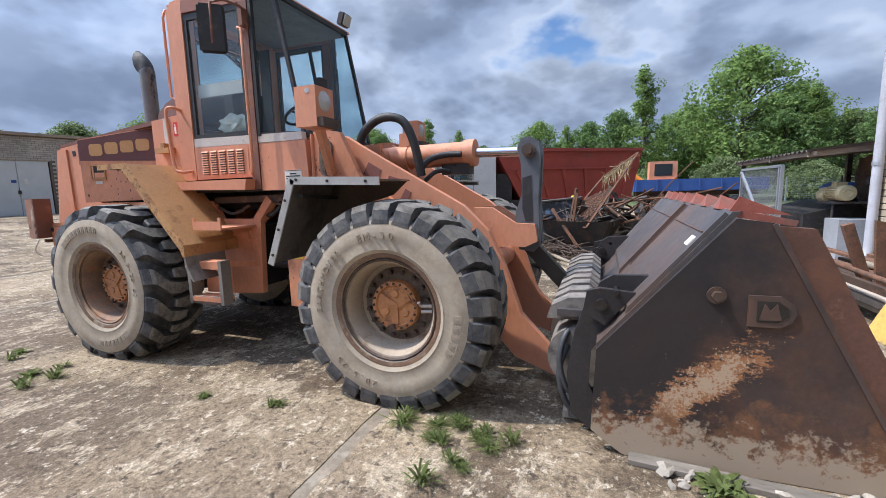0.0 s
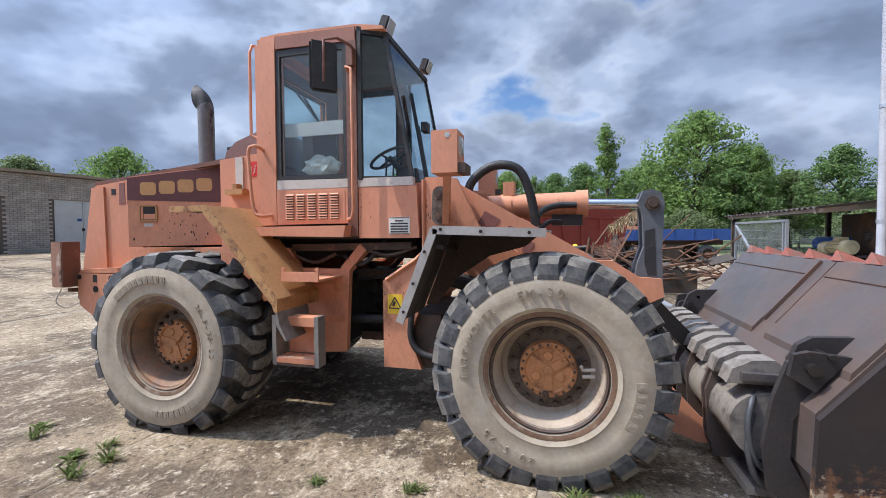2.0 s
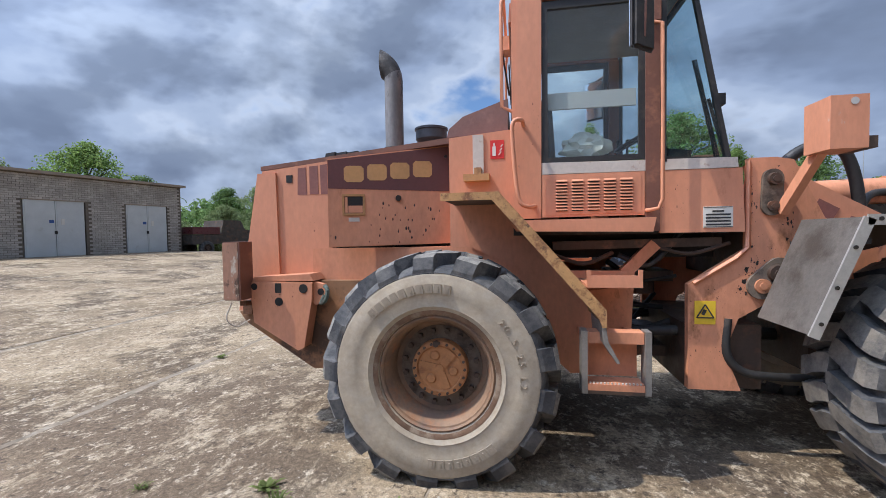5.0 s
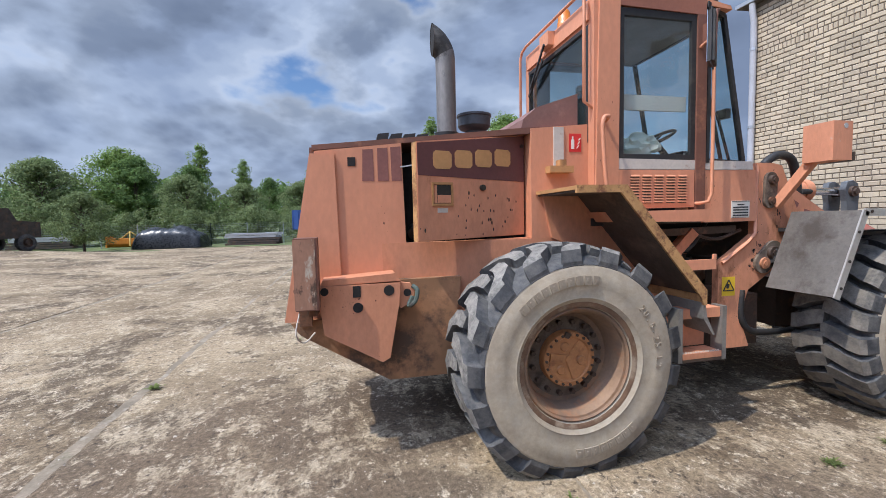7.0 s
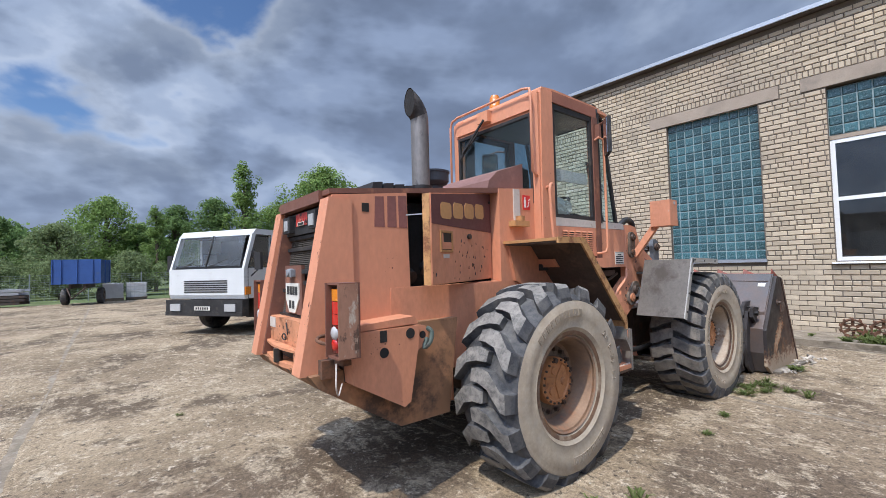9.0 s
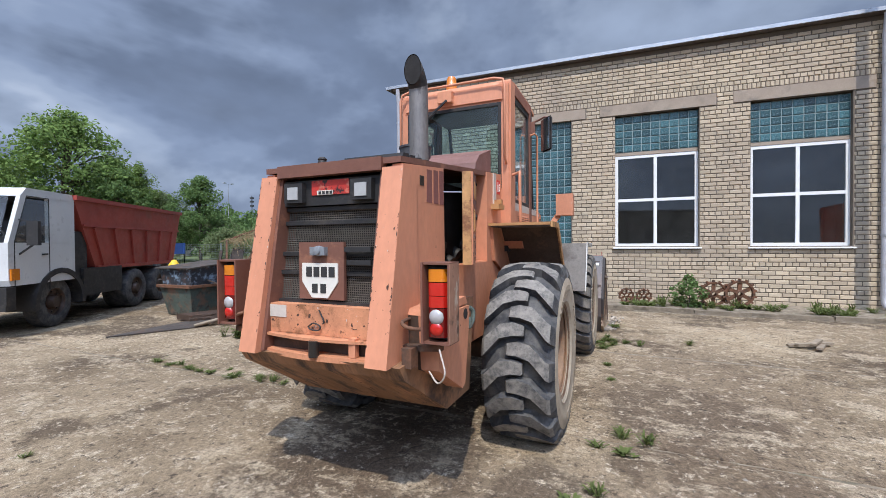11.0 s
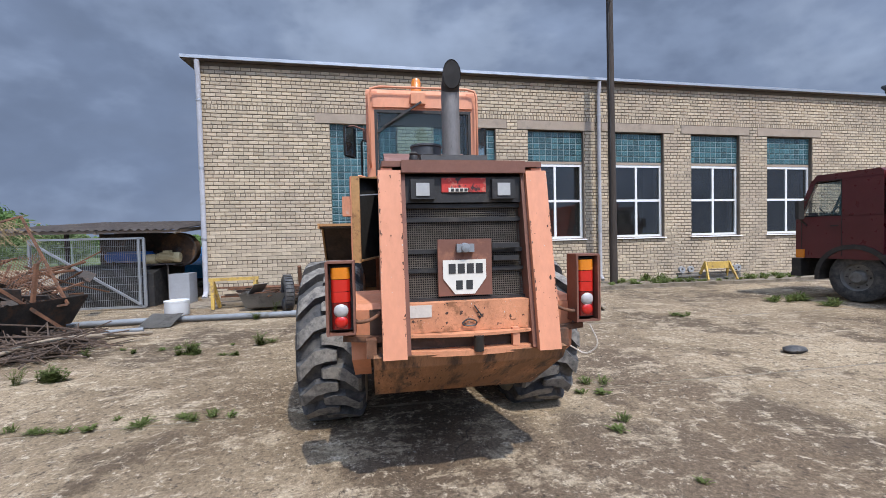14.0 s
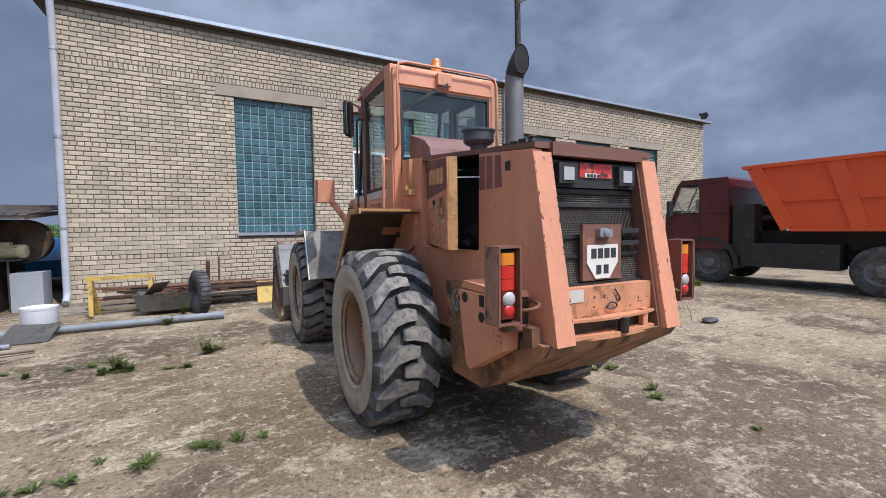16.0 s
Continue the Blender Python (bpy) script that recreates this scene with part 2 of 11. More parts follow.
RUBBER_TOP = mat("worn_pale_tread_tops", (0.215, 0.20, 0.178), 0.85, var=0.3, scale=6, fine=70, second=(0.075, 0.073, 0.072), cover=0.40, sscale=16, third=(0.31, 0.285, 0.25), tcover=0.30, tscale=9, bump=0.35, bscale=90, sharp=0.10, spec=0.25)
RUBBER_TOP_F = mat("dusty_grey_tread_tops", (0.19, 0.17, 0.145), 0.85, var=0.25, scale=5, fine=70, second=(0.06, 0.06, 0.06), cover=0.38, sscale=8, third=(0.27, 0.245, 0.21), tcover=0.25, tscale=7, bump=0.3, bscale=80, sharp=0.12, spec=0.25)
RUBBER_LETTER = mat("raised_rubber_letters", (0.30, 0.25, 0.19), 0.9, var=0.15, spec=0.2)
RIM_F = mat("dusty_beige_rim", (0.36, 0.29, 0.22), 0.75, var=0.2, second=(0.20, 0.105, 0.05), cover=0.3, sscale=5, third=(0.07, 0.045, 0.03), tcover=0.1, tscale=12)
RIM_EDGE = mat("rusty_rim_edge", (0.15, 0.085, 0.05), 0.8, var=0.3, scale=5, second=(0.27, 0.20, 0.14), cover=0.35, sscale=7)
RIM_R = mat("rusty_orange_rim", (0.27, 0.165, 0.10), 0.7, var=0.25, second=(0.16, 0.105, 0.075), cover=0.45, sscale=3, third=(0.36, 0.14, 0.055), tcover=0.28, tscale=5, sharp=0.09)
FLANGE = mat("dusty_greasy_flange", (0.15, 0.115, 0.085), 0.8, var=0.3, scale=4, second=(0.055, 0.04, 0.03), cover=0.4, sscale=7)
HUB = mat("orange_rusty_hub", (0.43, 0.185, 0.07), 0.7, var=0.22, second=(0.21, 0.085, 0.035), cover=0.35, sscale=10)
BUCKET = mat("brown_black_bucket_steel", (0.058, 0.042, 0.038), 0.5, var=0.3, scale=1.5, second=(0.125, 0.066, 0.044), cover=0.45, sscale=1.8, third=(0.20, 0.10, 0.055), tcover=0.10, tscale=5, sharp=0.12, bump=0.1)
HOOK_BLACK = mat("worn_black_hook_steel", (0.034, 0.029, 0.028), 0.6, var=0.35, scale=3, second=(0.085, 0.05, 0.035), cover=0.25, sscale=5, spec=0.35)
CUTTER = mat("rust_brown_cutter", (0.10, 0.045, 0.030), 0.6, var=0.35, scale=2, second=(0.15, 0.065, 0.035), cover=0.4, sscale=2.5, third=(0.26, 0.15, 0.085), tcover=0.14, tscale=6, sharp=0.07, bump=0.25)
BUCKET_BACK = mat("dark_worn_bucket_back", (0.082, 0.076, 0.076), 0.40, metal=0.1, var=0.25, scale=1.2, second=(0.135, 0.082, 0.058), cover=0.36, sscale=1.6, sharp=0.15, bump=0.08)
BUCKET_RED = mat("faded_red_bucket_lip", (0.27, 0.075, 0.05), 0.7, var=0.25, second=(0.16, 0.09, 0.07), cover=0.4, sscale=4)
STEEL_DARK = mat("dark_grey_steel", (0.085, 0.088, 0.095), 0.5, metal=0.4, var=0.2, second=(0.13, 0.11, 0.09), cover=0.2, sscale=6)
LINK_GREY = mat("grey_painted_link", (0.105, 0.112, 0.122), 0.5, var=0.15, second=(0.05, 0.05, 0.055), cover=0.35, sscale=3)
CHROME = mat("bright_cylinder_rod", (0.62, 0.62, 0.64), 0.15, metal=1.0, var=0.06, bump=0.0)
EXHAUST = mat("burnt_exhaust_pipe", (0.23, 0.21, 0.195), 0.42, metal=0.45, var=0.3, scale=3, second=(0.36, 0.33, 0.30), cover=0.30, sscale=5, third=(0.030, 0.026, 0.024), tcover=0.34, tscale=4.5, sharp=0.035, grain=(1, 1, 0.4))
SOOT = mat("sooty_pipe_mouth", (0.035, 0.032, 0.031), 0.6, metal=0.2, var=0.35, scale=5, second=(0.16, 0.145, 0.13), cover=0.22, sscale=7, sharp=0.12)
CREAM = mat("cream_paint_strip", (0.52, 0.46, 0.40), 0.6, var=0.15, second=(0.33, 0.2, 0.14), cover=0.2, sscale=12)
WHITE_LABEL = mat("white_label", (0.68, 0.65, 0.58), 0.5, var=0.06)
INK = mat("dark_print", (0.03, 0.03, 0.03), 0.6, var=0.05, bump=0)
WARN_YELLOW = mat("yellow_warning_label", (0.72, 0.47, 0.03), 0.55, var=0.12)
BADGE = mat("peeling_red_badge", (0.50, 0.04, 0.03), 0.5, var=0.15, second=(0.55, 0.16, 0.11), cover=0.35, sscale=18, third=(0.025, 0.02, 0.02), tcover=0.40, tscale=14, sharp=0.02)
SIGN_RED = mat("red_safety_sign", (0.60, 0.03, 0.025), 0.5, var=0.08)
LAMP_RED = mat("red_lamp_lens", (0.50, 0.016, 0.010), 0.12, var=0.1, bump=0.0, spec=0.8)
LAMP_AMBER = mat("amber_lamp_lens", (0.62, 0.19, 0.012), 0.2, var=0.1, bump=0.0, spec=0.8)
LAMP_DEEP = mat("deep_red_lamp_lens", (0.13, 0.006, 0.006), 0.15, var=0.1, bump=0.0, spec=0.8)
LAMP_WHITE = mat("milky_lamp_lens", (0.40, 0.38, 0.37), 0.2, var=0.1, bump=0.0, spec=0.8)
LAMP_CLEAR = mat("clear_lamp_lens", (0.42, 0.42, 0.41), 0.12, var=0.1, bump=0.05, spec=0.9)
MIRROR = mat("mirror_glass", (0.75, 0.77, 0.79), 0.03, metal=1.0, var=0.02, bump=0.0)

LINING = mat("grey_headlining", (0.20, 0.205, 0.21), 0.9, var=0.15, scale=5)
CAB_DARK = mat("cab_dark_sheet", (0.045, 0.043, 0.043), 0.85, var=0.25, scale=4)
MAUVE = mat("faded_mauve_brown_paint", (0.205, 0.105, 0.088), 0.6, var=0.15, second=(0.28, 0.15, 0.12), cover=0.25, sscale=4)
SEAT = mat("black_seat_fabric", (0.028, 0.028, 0.03), 0.9, var=0.25)
BLIND = mat("pale_cab_bar", (0.42, 0.42, 0.40), 0.7, var=0.1)
GLASS = glass("clear_cab_glass", (0.92, 0.965, 0.965), dust=0.02)
GLASS_DARK = glass("tinted_cab_glass", (0.66, 0.77, 0.79), dust=0.012)
GLASS_BLUE = glass("blue_windscreen_glass", (0.74, 0.90, 0.93), dust=0.02)
# on the next two the dust veil stands for pale sky reflection
PANE = glass("dark_window_glass", (0.6, 0.65, 0.67), 1.0, 1.75, 0.015)
WASHED = glass("lorry_window_glass", (0.88, 0.91, 0.91), ior=1.9, dust=0.05)


def scraped_plate(name):
    """Bucket side: charcoal to brown steel, a slanting scrape of bright rust, rusty foot."""
    mt = mat(name, (0.042, 0.034, 0.032), 0.62, spec=0.35, var=0.5, scale=1.6, second=(0.115, 0.053, 0.030), cover=0.50, sscale=1.5, third=(0.045, 0.035, 0.032), tcover=0.25, tscale=3.0, sharp=0.14, bump=0.12)
    nt = mt.node_tree
    n, l = nt.nodes.new, nt.links.new
    bs = nt.nodes["Principled BSDF"]
    tc = n("ShaderNodeTexCoord")
    sep = n("ShaderNodeSeparateXYZ")
    l(tc.outputs["Object"], sep.inputs[0])

    def m(op, *v):
        k = n("ShaderNodeMath")
        k.operation = op
        for i, x in enumerate(v):
            if isinstance(x, (int, float)):
                k.inputs[i].default_value = x
            else:
                l(x, k.inputs[i])
        return k.outputs[0]

    def tex(s, w, stretch=(1, 1, 1), turn=0.0):
        mp = n("ShaderNodeMapping")
        mp.inputs["Rotation"].default_value = (0, turn, 0)
        mp.inputs["Scale"].default_value = stretch
        l(tc.outputs["Object"], mp.inputs[0])
        t = n("ShaderNodeTexNoise")
        t.noise_dimensions = "4D"
        t.inputs["W"].default_value, t.inputs["Scale"].default_value, t.inputs["Detail"].default_value, t.inputs["Roughness"].default_value = w, s, 9, 0.72
        l(mp.outputs[0], t.inputs["Vector"])
        return t.outputs["Fac"]

    def layer(mask, col):
        old = bs.inputs["Base Color"].links[0].from_socket
        k = n("ShaderNodeMix")
        k.data_type = "RGBA"
        l(mask, k.inputs[0])
        l(old, k.inputs[6])
        k.inputs[7].default_value = (*col, 1)
        l(k.outputs[2], bs.inputs["Base Color"])

    def step(v, a, b):
        k = n("ShaderNodeMapRange")
        l(v, k.inputs[0])
        k.inputs[1].default_value, k.inputs[2].default_value = a, b
        return k.outputs[0]

    # along and across the scrape, in the loader's axes
    x, z = m("SUBTRACT", sep.outputs[0], 3.36), m("SUBTRACT", sep.outputs[2], 0.46)
    along = m("ADD", m("MULTIPLY", x, 0.74), m("MULTIPLY", z, 0.67))
    across = m("SUBTRACT", m("MULTIPLY", z, 0.74), m("MULTIPLY", x, 0.67))
    r = m("SQRT", m("ADD", m("POWER", m("DIVIDE", along, 0.36), 2.0), m("POWER", m("DIVIDE", across, 0.115), 2.0)))
    r = m("ADD", r, m("MULTIPLY", m("SUBTRACT", tex(7, 14.0), 0.5), 3.0))
    # charcoal paint left towards the back and top
    paint = m("ADD", m("MULTIPLY", tex(2.2, 12.0), 0.9), m("MULTIPLY", m("SUBTRACT", 3.62, sep.outputs[0]), 0.45))
    layer(m("MULTIPLY", step(paint, 0.40, 0.60), 0.85), (0.019, 0.018, 0.019))
    streak = m("ADD", m("MULTIPLY", tex(22, 0.0, (0.35, 1, 1.8), -0.72), 0.6), m("MULTIPLY", tex(70, 2.0), 0.4))
    layer(step(m("SUBTRACT", streak, m("MULTIPLY", r, 0.20)), 0.325, 0.36), (0.30, 0.135, 0.06))
    layer(step(m("SUBTRACT", tex(75, 4.0), m("MULTIPLY", r, 0.20)), 0.395, 0.42), (0.42, 0.30, 0.20))
    # rust along the foot
    foot = m("SUBTRACT", tex(6, 6.0), m("MULTIPLY", sep.outputs[2], 0.85))
    layer(step(foot, 0.22, 0.38), (0.19, 0.088, 0.042))
    layer(step(m("SUBTRACT", tex(16, 8.0), m("MULTIPLY", sep.outputs[2], 1.0)), 0.27, 0.36), (0.34, 0.26, 0.185))
    # scattered scratches
    layer(step(tex(24, 10.0, (1, 1, 0.25), 0.5), 0.655, 0.68), (0.20, 0.12, 0.075))
    return mt


SIDE_PLATE = scraped_plate("scraped_rusty_side_plate")
LAMP_SHEET = mat("peeling_lamp_box_sheet", (0.30, 0.155, 0.10), 0.7, var=0.2, scale=5, second=(0.46, 0.39, 0.31), cover=0.30, sscale=7, third=(0.09, 0.05, 0.033), tcover=0.36, tscale=9, sharp=0.03, grain=(1, 1, 0.45))
UNDER = mat("dark_brown_underside", (0.085, 0.058, 0.042), 0.85, var=0.3, second=(0.16, 0.10, 0.065), cover=0.3, sscale=3)


DARK_GROUND = [(-5.8, 2.75, 1.1, 0.65), (-3.3, 1.95, 0.85, 0.75), (-5.3, 4.1, 1.0, 0.85), (-7.0, 4.05, 0.6, 0.7), (-2.6, 4.1, 2.5, 1.0), (-5.4, 1.2, 0.8, 0.4), (-7.25, 3.35, 0.95, 0.5)]


SOIL = [(-2.6, 1.7, 3.2, 1.1), (-6.4, 1.9, 1.6, 1.0), (-6.2, 3.6, 1.5, 1.6), (-7.3, 2.9, 1.8, 1.2)]


def concrete(name):
    """Old yard concrete: broad damp and pale areas, scaling patches, dark pits and fine grit."""
    mt = bpy.data.materials.new(name)
    mt.use_nodes = True
    nt = mt.node_tree
    n, l = nt.nodes.new, nt.links.new
    bs = nt.nodes["Principled BSDF"]
    tc = n("ShaderNodeTexCoord")

    def tex(s, d, r, w, stretch=None):
        t = n("ShaderNodeTexNoise")
        t.noise_dimensions = "4D"
        t.inputs["W"].default_value, t.inputs["Scale"].default_value = w, s
        t.inputs["Detail"].default_value, t.inputs["Roughness"].default_value = d, r
        if stretch:
            mp = n("ShaderNodeMapping")
            mp.inputs["Scale"].default_value = stretch
            l(tc.outputs["Object"], mp.inputs[0])
            l(mp.outputs[0], t.inputs["Vector"])
        else:
            l(tc.outputs["Object"], t.inputs["Vector"])
        return t.outputs["Fac"]

    def rng_(v, a, b, c=0.0, d=1.0):
        k = n("ShaderNodeMapRange")
        l(v, k.inputs[0])
        for i, x in enumerate((a, b, c, d)):
            k.inputs[i + 1].default_value = x
        return k.outputs[0]

    def mix(f, a, b):
        k = n("ShaderNodeMix")
        k.data_type = "RGBA"
        for s, v in ((0, f), (6, a), (7, b)):
            if isinstance(v, tuple):
                k.inputs[s].default_value = (*v, 1)
            elif isinstance(v, float):
                k.inputs[s].default_value = v
            else:
                l(v, k.inputs[s])
        return k.outputs[2]

    def mul(a, f):
        k = n("ShaderNodeVectorMath")
        k.operation = "SCALE"
        l(a, k.inputs[0])
        l(f, k.inputs["Scale"])
        return k.outputs[0]

    c = mix(rng_(tex(0.38, 7, 0.62, 0.0), 0.38, 0.62), (0.150, 0.108, 0.068), (0.325, 0.25, 0.165))
    # damp and oily areas
    c = mix(rng_(tex(0.55, 11, 0.66, 2.0), 0.515, 0.565, 0.0, 0.85), c, (0.090, 0.064, 0.042))
    # old oil and damp where machines have stood; darker under and beside the loader
    for cx, cy, rx, ry in DARK_GROUND:
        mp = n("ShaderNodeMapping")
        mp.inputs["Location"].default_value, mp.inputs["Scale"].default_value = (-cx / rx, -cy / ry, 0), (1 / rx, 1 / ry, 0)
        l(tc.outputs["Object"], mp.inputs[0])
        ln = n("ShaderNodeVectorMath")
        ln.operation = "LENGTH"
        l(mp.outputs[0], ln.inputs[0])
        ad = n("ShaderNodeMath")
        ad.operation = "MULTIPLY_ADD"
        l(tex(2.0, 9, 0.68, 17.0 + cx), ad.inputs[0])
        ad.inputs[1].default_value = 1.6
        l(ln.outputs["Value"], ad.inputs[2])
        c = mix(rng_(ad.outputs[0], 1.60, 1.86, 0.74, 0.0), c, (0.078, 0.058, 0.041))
    # trodden soil
    for cx, cy, rx, ry in SOIL:
        mp = n("ShaderNodeMapping")
        mp.inputs["Location"].default_value, mp.inputs["Scale"].default_value = (-cx / rx, -cy / ry, 0), (1 / rx, 1 / ry, 0)
        l(tc.outputs["Object"], mp.inputs[0])
        ln = n("ShaderNodeVectorMath")
        ln.operation = "LENGTH"
        l(mp.outputs[0], ln.inputs[0])
        ad = n("ShaderNodeMath")
        ad.operation = "MULTIPLY_ADD"
        l(tex(1.6, 10, 0.7, 31.0 + cx), ad.inputs[0])
        ad.inputs[1].default_value = 2.0
        l(ln.outputs["Value"], ad.inputs[2])
        c = mix(rng_(ad.outputs[0], 1.55, 2.1, 0.62, 0.0), c, (0.150, 0.108, 0.072))
    # pale lime crust, broken into flecks
    c = mix(rng_(tex(2.2, 13, 0.78, 4.0, (1.0, 0.7, 1.0)), 0.525, 0.575, 0.0, 0.62), c, (0.415, 0.335, 0.235))
    c = mix(rng_(tex(4.2, 12, 0.80, 15.0, (1.0, 0.6, 1.0)), 0.55, 0.585, 0.0, 0.65), c, (0.45, 0.37, 0.265))
    c = mix(rng_(tex(8.0, 10, 0.80, 6.0), 0.55, 0.59, 0.0, 0.8), c, (0.50, 0.42, 0.315))
    c = mix(rng_(tex(11.0, 8, 0.80, 7.0), 0.545, 0.59, 0.0, 0.9), c, (0.068, 0.051, 0.037))
    c = mul(c, rng_(tex(30.0, 6, 0.8, 9.0), 0.34, 0.66, 0.45, 1.55))
    c = mul(c, rng_(tex(140.0, 3, 0.7, 11.0), 0.32, 0.68, 0.55, 1.45))
    # cracks that come and go
    wob = n("ShaderNodeTexNoise")
    wob.inputs["Scale"].default_value, wob.inputs["Detail"].default_value = 2.2, 8
    l(tc.outputs["Object"], wob.inputs["Vector"])
    wv = n("ShaderNodeVectorMath")
    wv.operation = "MULTIPLY_ADD"
    l(wob.outputs["Color"], wv.inputs[0])
    wv.inputs[1].default_value = (0.5, 0.5, 0.0)
    l(tc.outputs["Object"], wv.inputs[2])
    vo = n("ShaderNodeTexVoronoi")
    vo.feature = "DISTANCE_TO_EDGE"
    vo.voronoi_dimensions = "2D"
    vo.inputs["Scale"].default_value = 0.42
    l(wv.outputs[0], vo.inputs["Vector"])
    line = n("ShaderNodeMath")
    line.operation = "MULTIPLY"
    l(rng_(vo.outputs["Distance"], 0.0015, 0.0045, 1.0, 0.0), line.inputs[0])
    l(rng_(tex(0.6, 4, 0.6, 13.0), 0.55, 0.65, 0.0, 0.7), line.inputs[1])
    c = mix(line.outputs[0], c, (0.045, 0.037, 0.03))
    l(c, bs.inputs["Base Color"])
    bs.inputs["Roughness"].default_value = 0.93
    bs.inputs["Specular IOR Level"].default_value = 0.2
    b = n("ShaderNodeBump")
    b.inputs["Strength"].default_value, b.inputs["Distance"].default_value = 0.9, 0.02
    ad = n("ShaderNodeMath")
    ad.operation = "ADD"
    l(tex(9.0, 9, 0.75, 6.0), ad.inputs[0])
    l(rng_(tex(45.0, 4, 0.7, 3.0), 0, 1, 0, 0.35), ad.inputs[1])
    l(ad.outputs[0], b.inputs["Height"])
    l(b.outputs[0], bs.inputs["Normal"])
    return mt


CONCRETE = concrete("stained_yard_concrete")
PEBBLE = mat("pale_pebbles", (0.34, 0.30, 0.25), 0.9, var=0.2, island=0.45, bump=0, spec=0.2)
DIRT = mat("dry_earth_in_joint", (0.20, 0.16, 0.115), 0.95, var=0.4, scale=4, fine=50, second=(0.30, 0.26, 0.20), cover=0.35, sscale=5, third=(0.06, 0.07, 0.03), tcover=0.25, tscale=3, bump=0.6, bscale=30)
GRASSLAND = mat("rough_grass_land", (0.085, 0.115, 0.035), 0.95, var=0.35, scale=0.6, second=(0.16, 0.15, 0.07), cover=0.3, sscale=0.5, bump=0.6, bscale=6)
BRICK = mat("cream_silicate_brick", (0.48, 0.395, 0.285), 0.9, var=0.10, scale=0.55, fine=60, second=(0.30, 0.25, 0.20), cover=0.30, sscale=0.5, third=(0.52, 0.41, 0.30), tcover=0.25, tscale=0.8, bump=0.3, bscale=45, island=0.20, sharp=0.16, spec=0.2)
BRICK_ONE = mat("cream_silicate_brick_single", (0.48, 0.395, 0.285), 0.9, var=0.13, scale=3, fine=60, second=(0.30, 0.25, 0.20), cover=0.25, sscale=2, bump=0.2, bscale=45, per_object=0.17, sharp=0.16, spec=0.2)
MORTAR = mat("grey_brown_mortar", (0.15, 0.122, 0.095), 0.95, var=0.2, scale=3)
LINTEL = mat("concrete_lintel", (0.33, 0.265, 0.205), 0.9, var=0.14, scale=2, second=(0.22, 0.185, 0.15), cover=0.3, sscale=1.5)
GREY_BRICK = mat("grey_silicate_brick", (0.45, 0.41, 0.36), 0.9, var=0.12, scale=0.6, second=(0.26, 0.235, 0.205), cover=0.3, sscale=0.7, island=0.16, sharp=0.15, spec=0.2)
PVC = mat("white_pvc_frame", (0.78, 0.78, 0.77), 0.35, var=0.04, bump=0.0)
# the paler second layer paints glints into the glass blocks
BLOCK = mat("teal_glass_block", (0.040, 0.098, 0.108), 0.24, var=0.35, scale=6, second=(0.16, 0.25, 0.265), cover=0.28, sscale=14, bump=0.35, bscale=18, per_object=0.4, spec=0.6)
GROUT = mat("pale_green_grout", (0.22, 0.285, 0.29), 0.85, var=0.2)
ZINC = mat("zinc_sheet", (0.44, 0.46, 0.49), 0.4, metal=0.6, var=0.1)
DOWNPIPE = mat("pale_grey_rain_pipe", (0.42, 0.42, 0.45), 0.55, var=0.12, scale=3, second=(0.33, 0.31, 0.29), cover=0.25, sscale=4)
PIPE_DULL = mat("dull_grey_pipe", (0.20, 0.215, 0.23), 0.55, var=0.2, second=(0.13, 0.13, 0.125), cover=0.3, sscale=5)
PIPE_GREY = mat("grey_painted_pipe", (0.36, 0.37, 0.39), 0.5, metal=0.2, var=0.12)
SLATE = mat("weathered_corrugated_sheet", (0.125, 0.105, 0.095), 0.85, var=0.2, second=(0.2, 0.17, 0.14), cover=0.3, sscale=2)
WHITE_DOOR = mat("pale_painted_steel_door", (0.56, 0.58, 0.57), 0.55, var=0.07, second=(0.42, 0.40, 0.36), cover=0.15, sscale=2)
WOOD_POLE = mat("dark_tarred_pole", (0.045, 0.034, 0.027), 0.85, var=0.3, scale=6, grain=(1, 1, 0.15))
GREY_WOOD = mat("grey_split_wood", (0.185, 0.16, 0.13), 0.9, var=0.35, scale=6, second=(0.09, 0.075, 0.06), cover=0.35, sscale=7, grain=(0.3, 1, 1))
WOOD = mat("weathered_wood", (0.25, 0.20, 0.145), 0.85, var=0.25, scale=5)
STICKS = mat("dry_dark_sticks", (0.085, 0.058, 0.043), 0.9, var=0.35, scale=5, second=(0.15, 0.095, 0.06), cover=0.3, sscale=7)
DRUM_RUST = mat("dark_drum_rust", (0.075, 0.045, 0.028), 0.85, var=0.35, scale=4, second=(0.14, 0.075, 0.035), cover=0.35, sscale=4)
BROWN_RUST = mat("rusted_steel", (0.15, 0.068, 0.036), 0.85, var=0.35, scale=5, second=(0.075, 0.045, 0.03), cover=0.4, sscale=6, bump=0.3)
SCRAP_DARK = mat("dark_scrap_steel", (0.06, 0.05, 0.043), 0.8, var=0.4, scale=4, second=(0.12, 0.07, 0.045), cover=0.35, sscale=5)
YELLOW_STEEL = mat("scuffed_yellow_steel", (0.56, 0.37, 0.09), 0.7, var=0.2, second=(0.30, 0.20, 0.10), cover=0.36, sscale=9)
CREAM_MOTOR = mat("cream_motor_housing", (0.50, 0.40, 0.22), 0.6, var=0.2, second=(0.25, 0.17, 0.08), cover=0.25, sscale=9)
TRUCK_WHITE = mat("white_truck_paint", (0.62, 0.63, 0.62), 0.35, var=0.06, second=(0.48, 0.46, 0.42), cover=0.15, sscale=3)
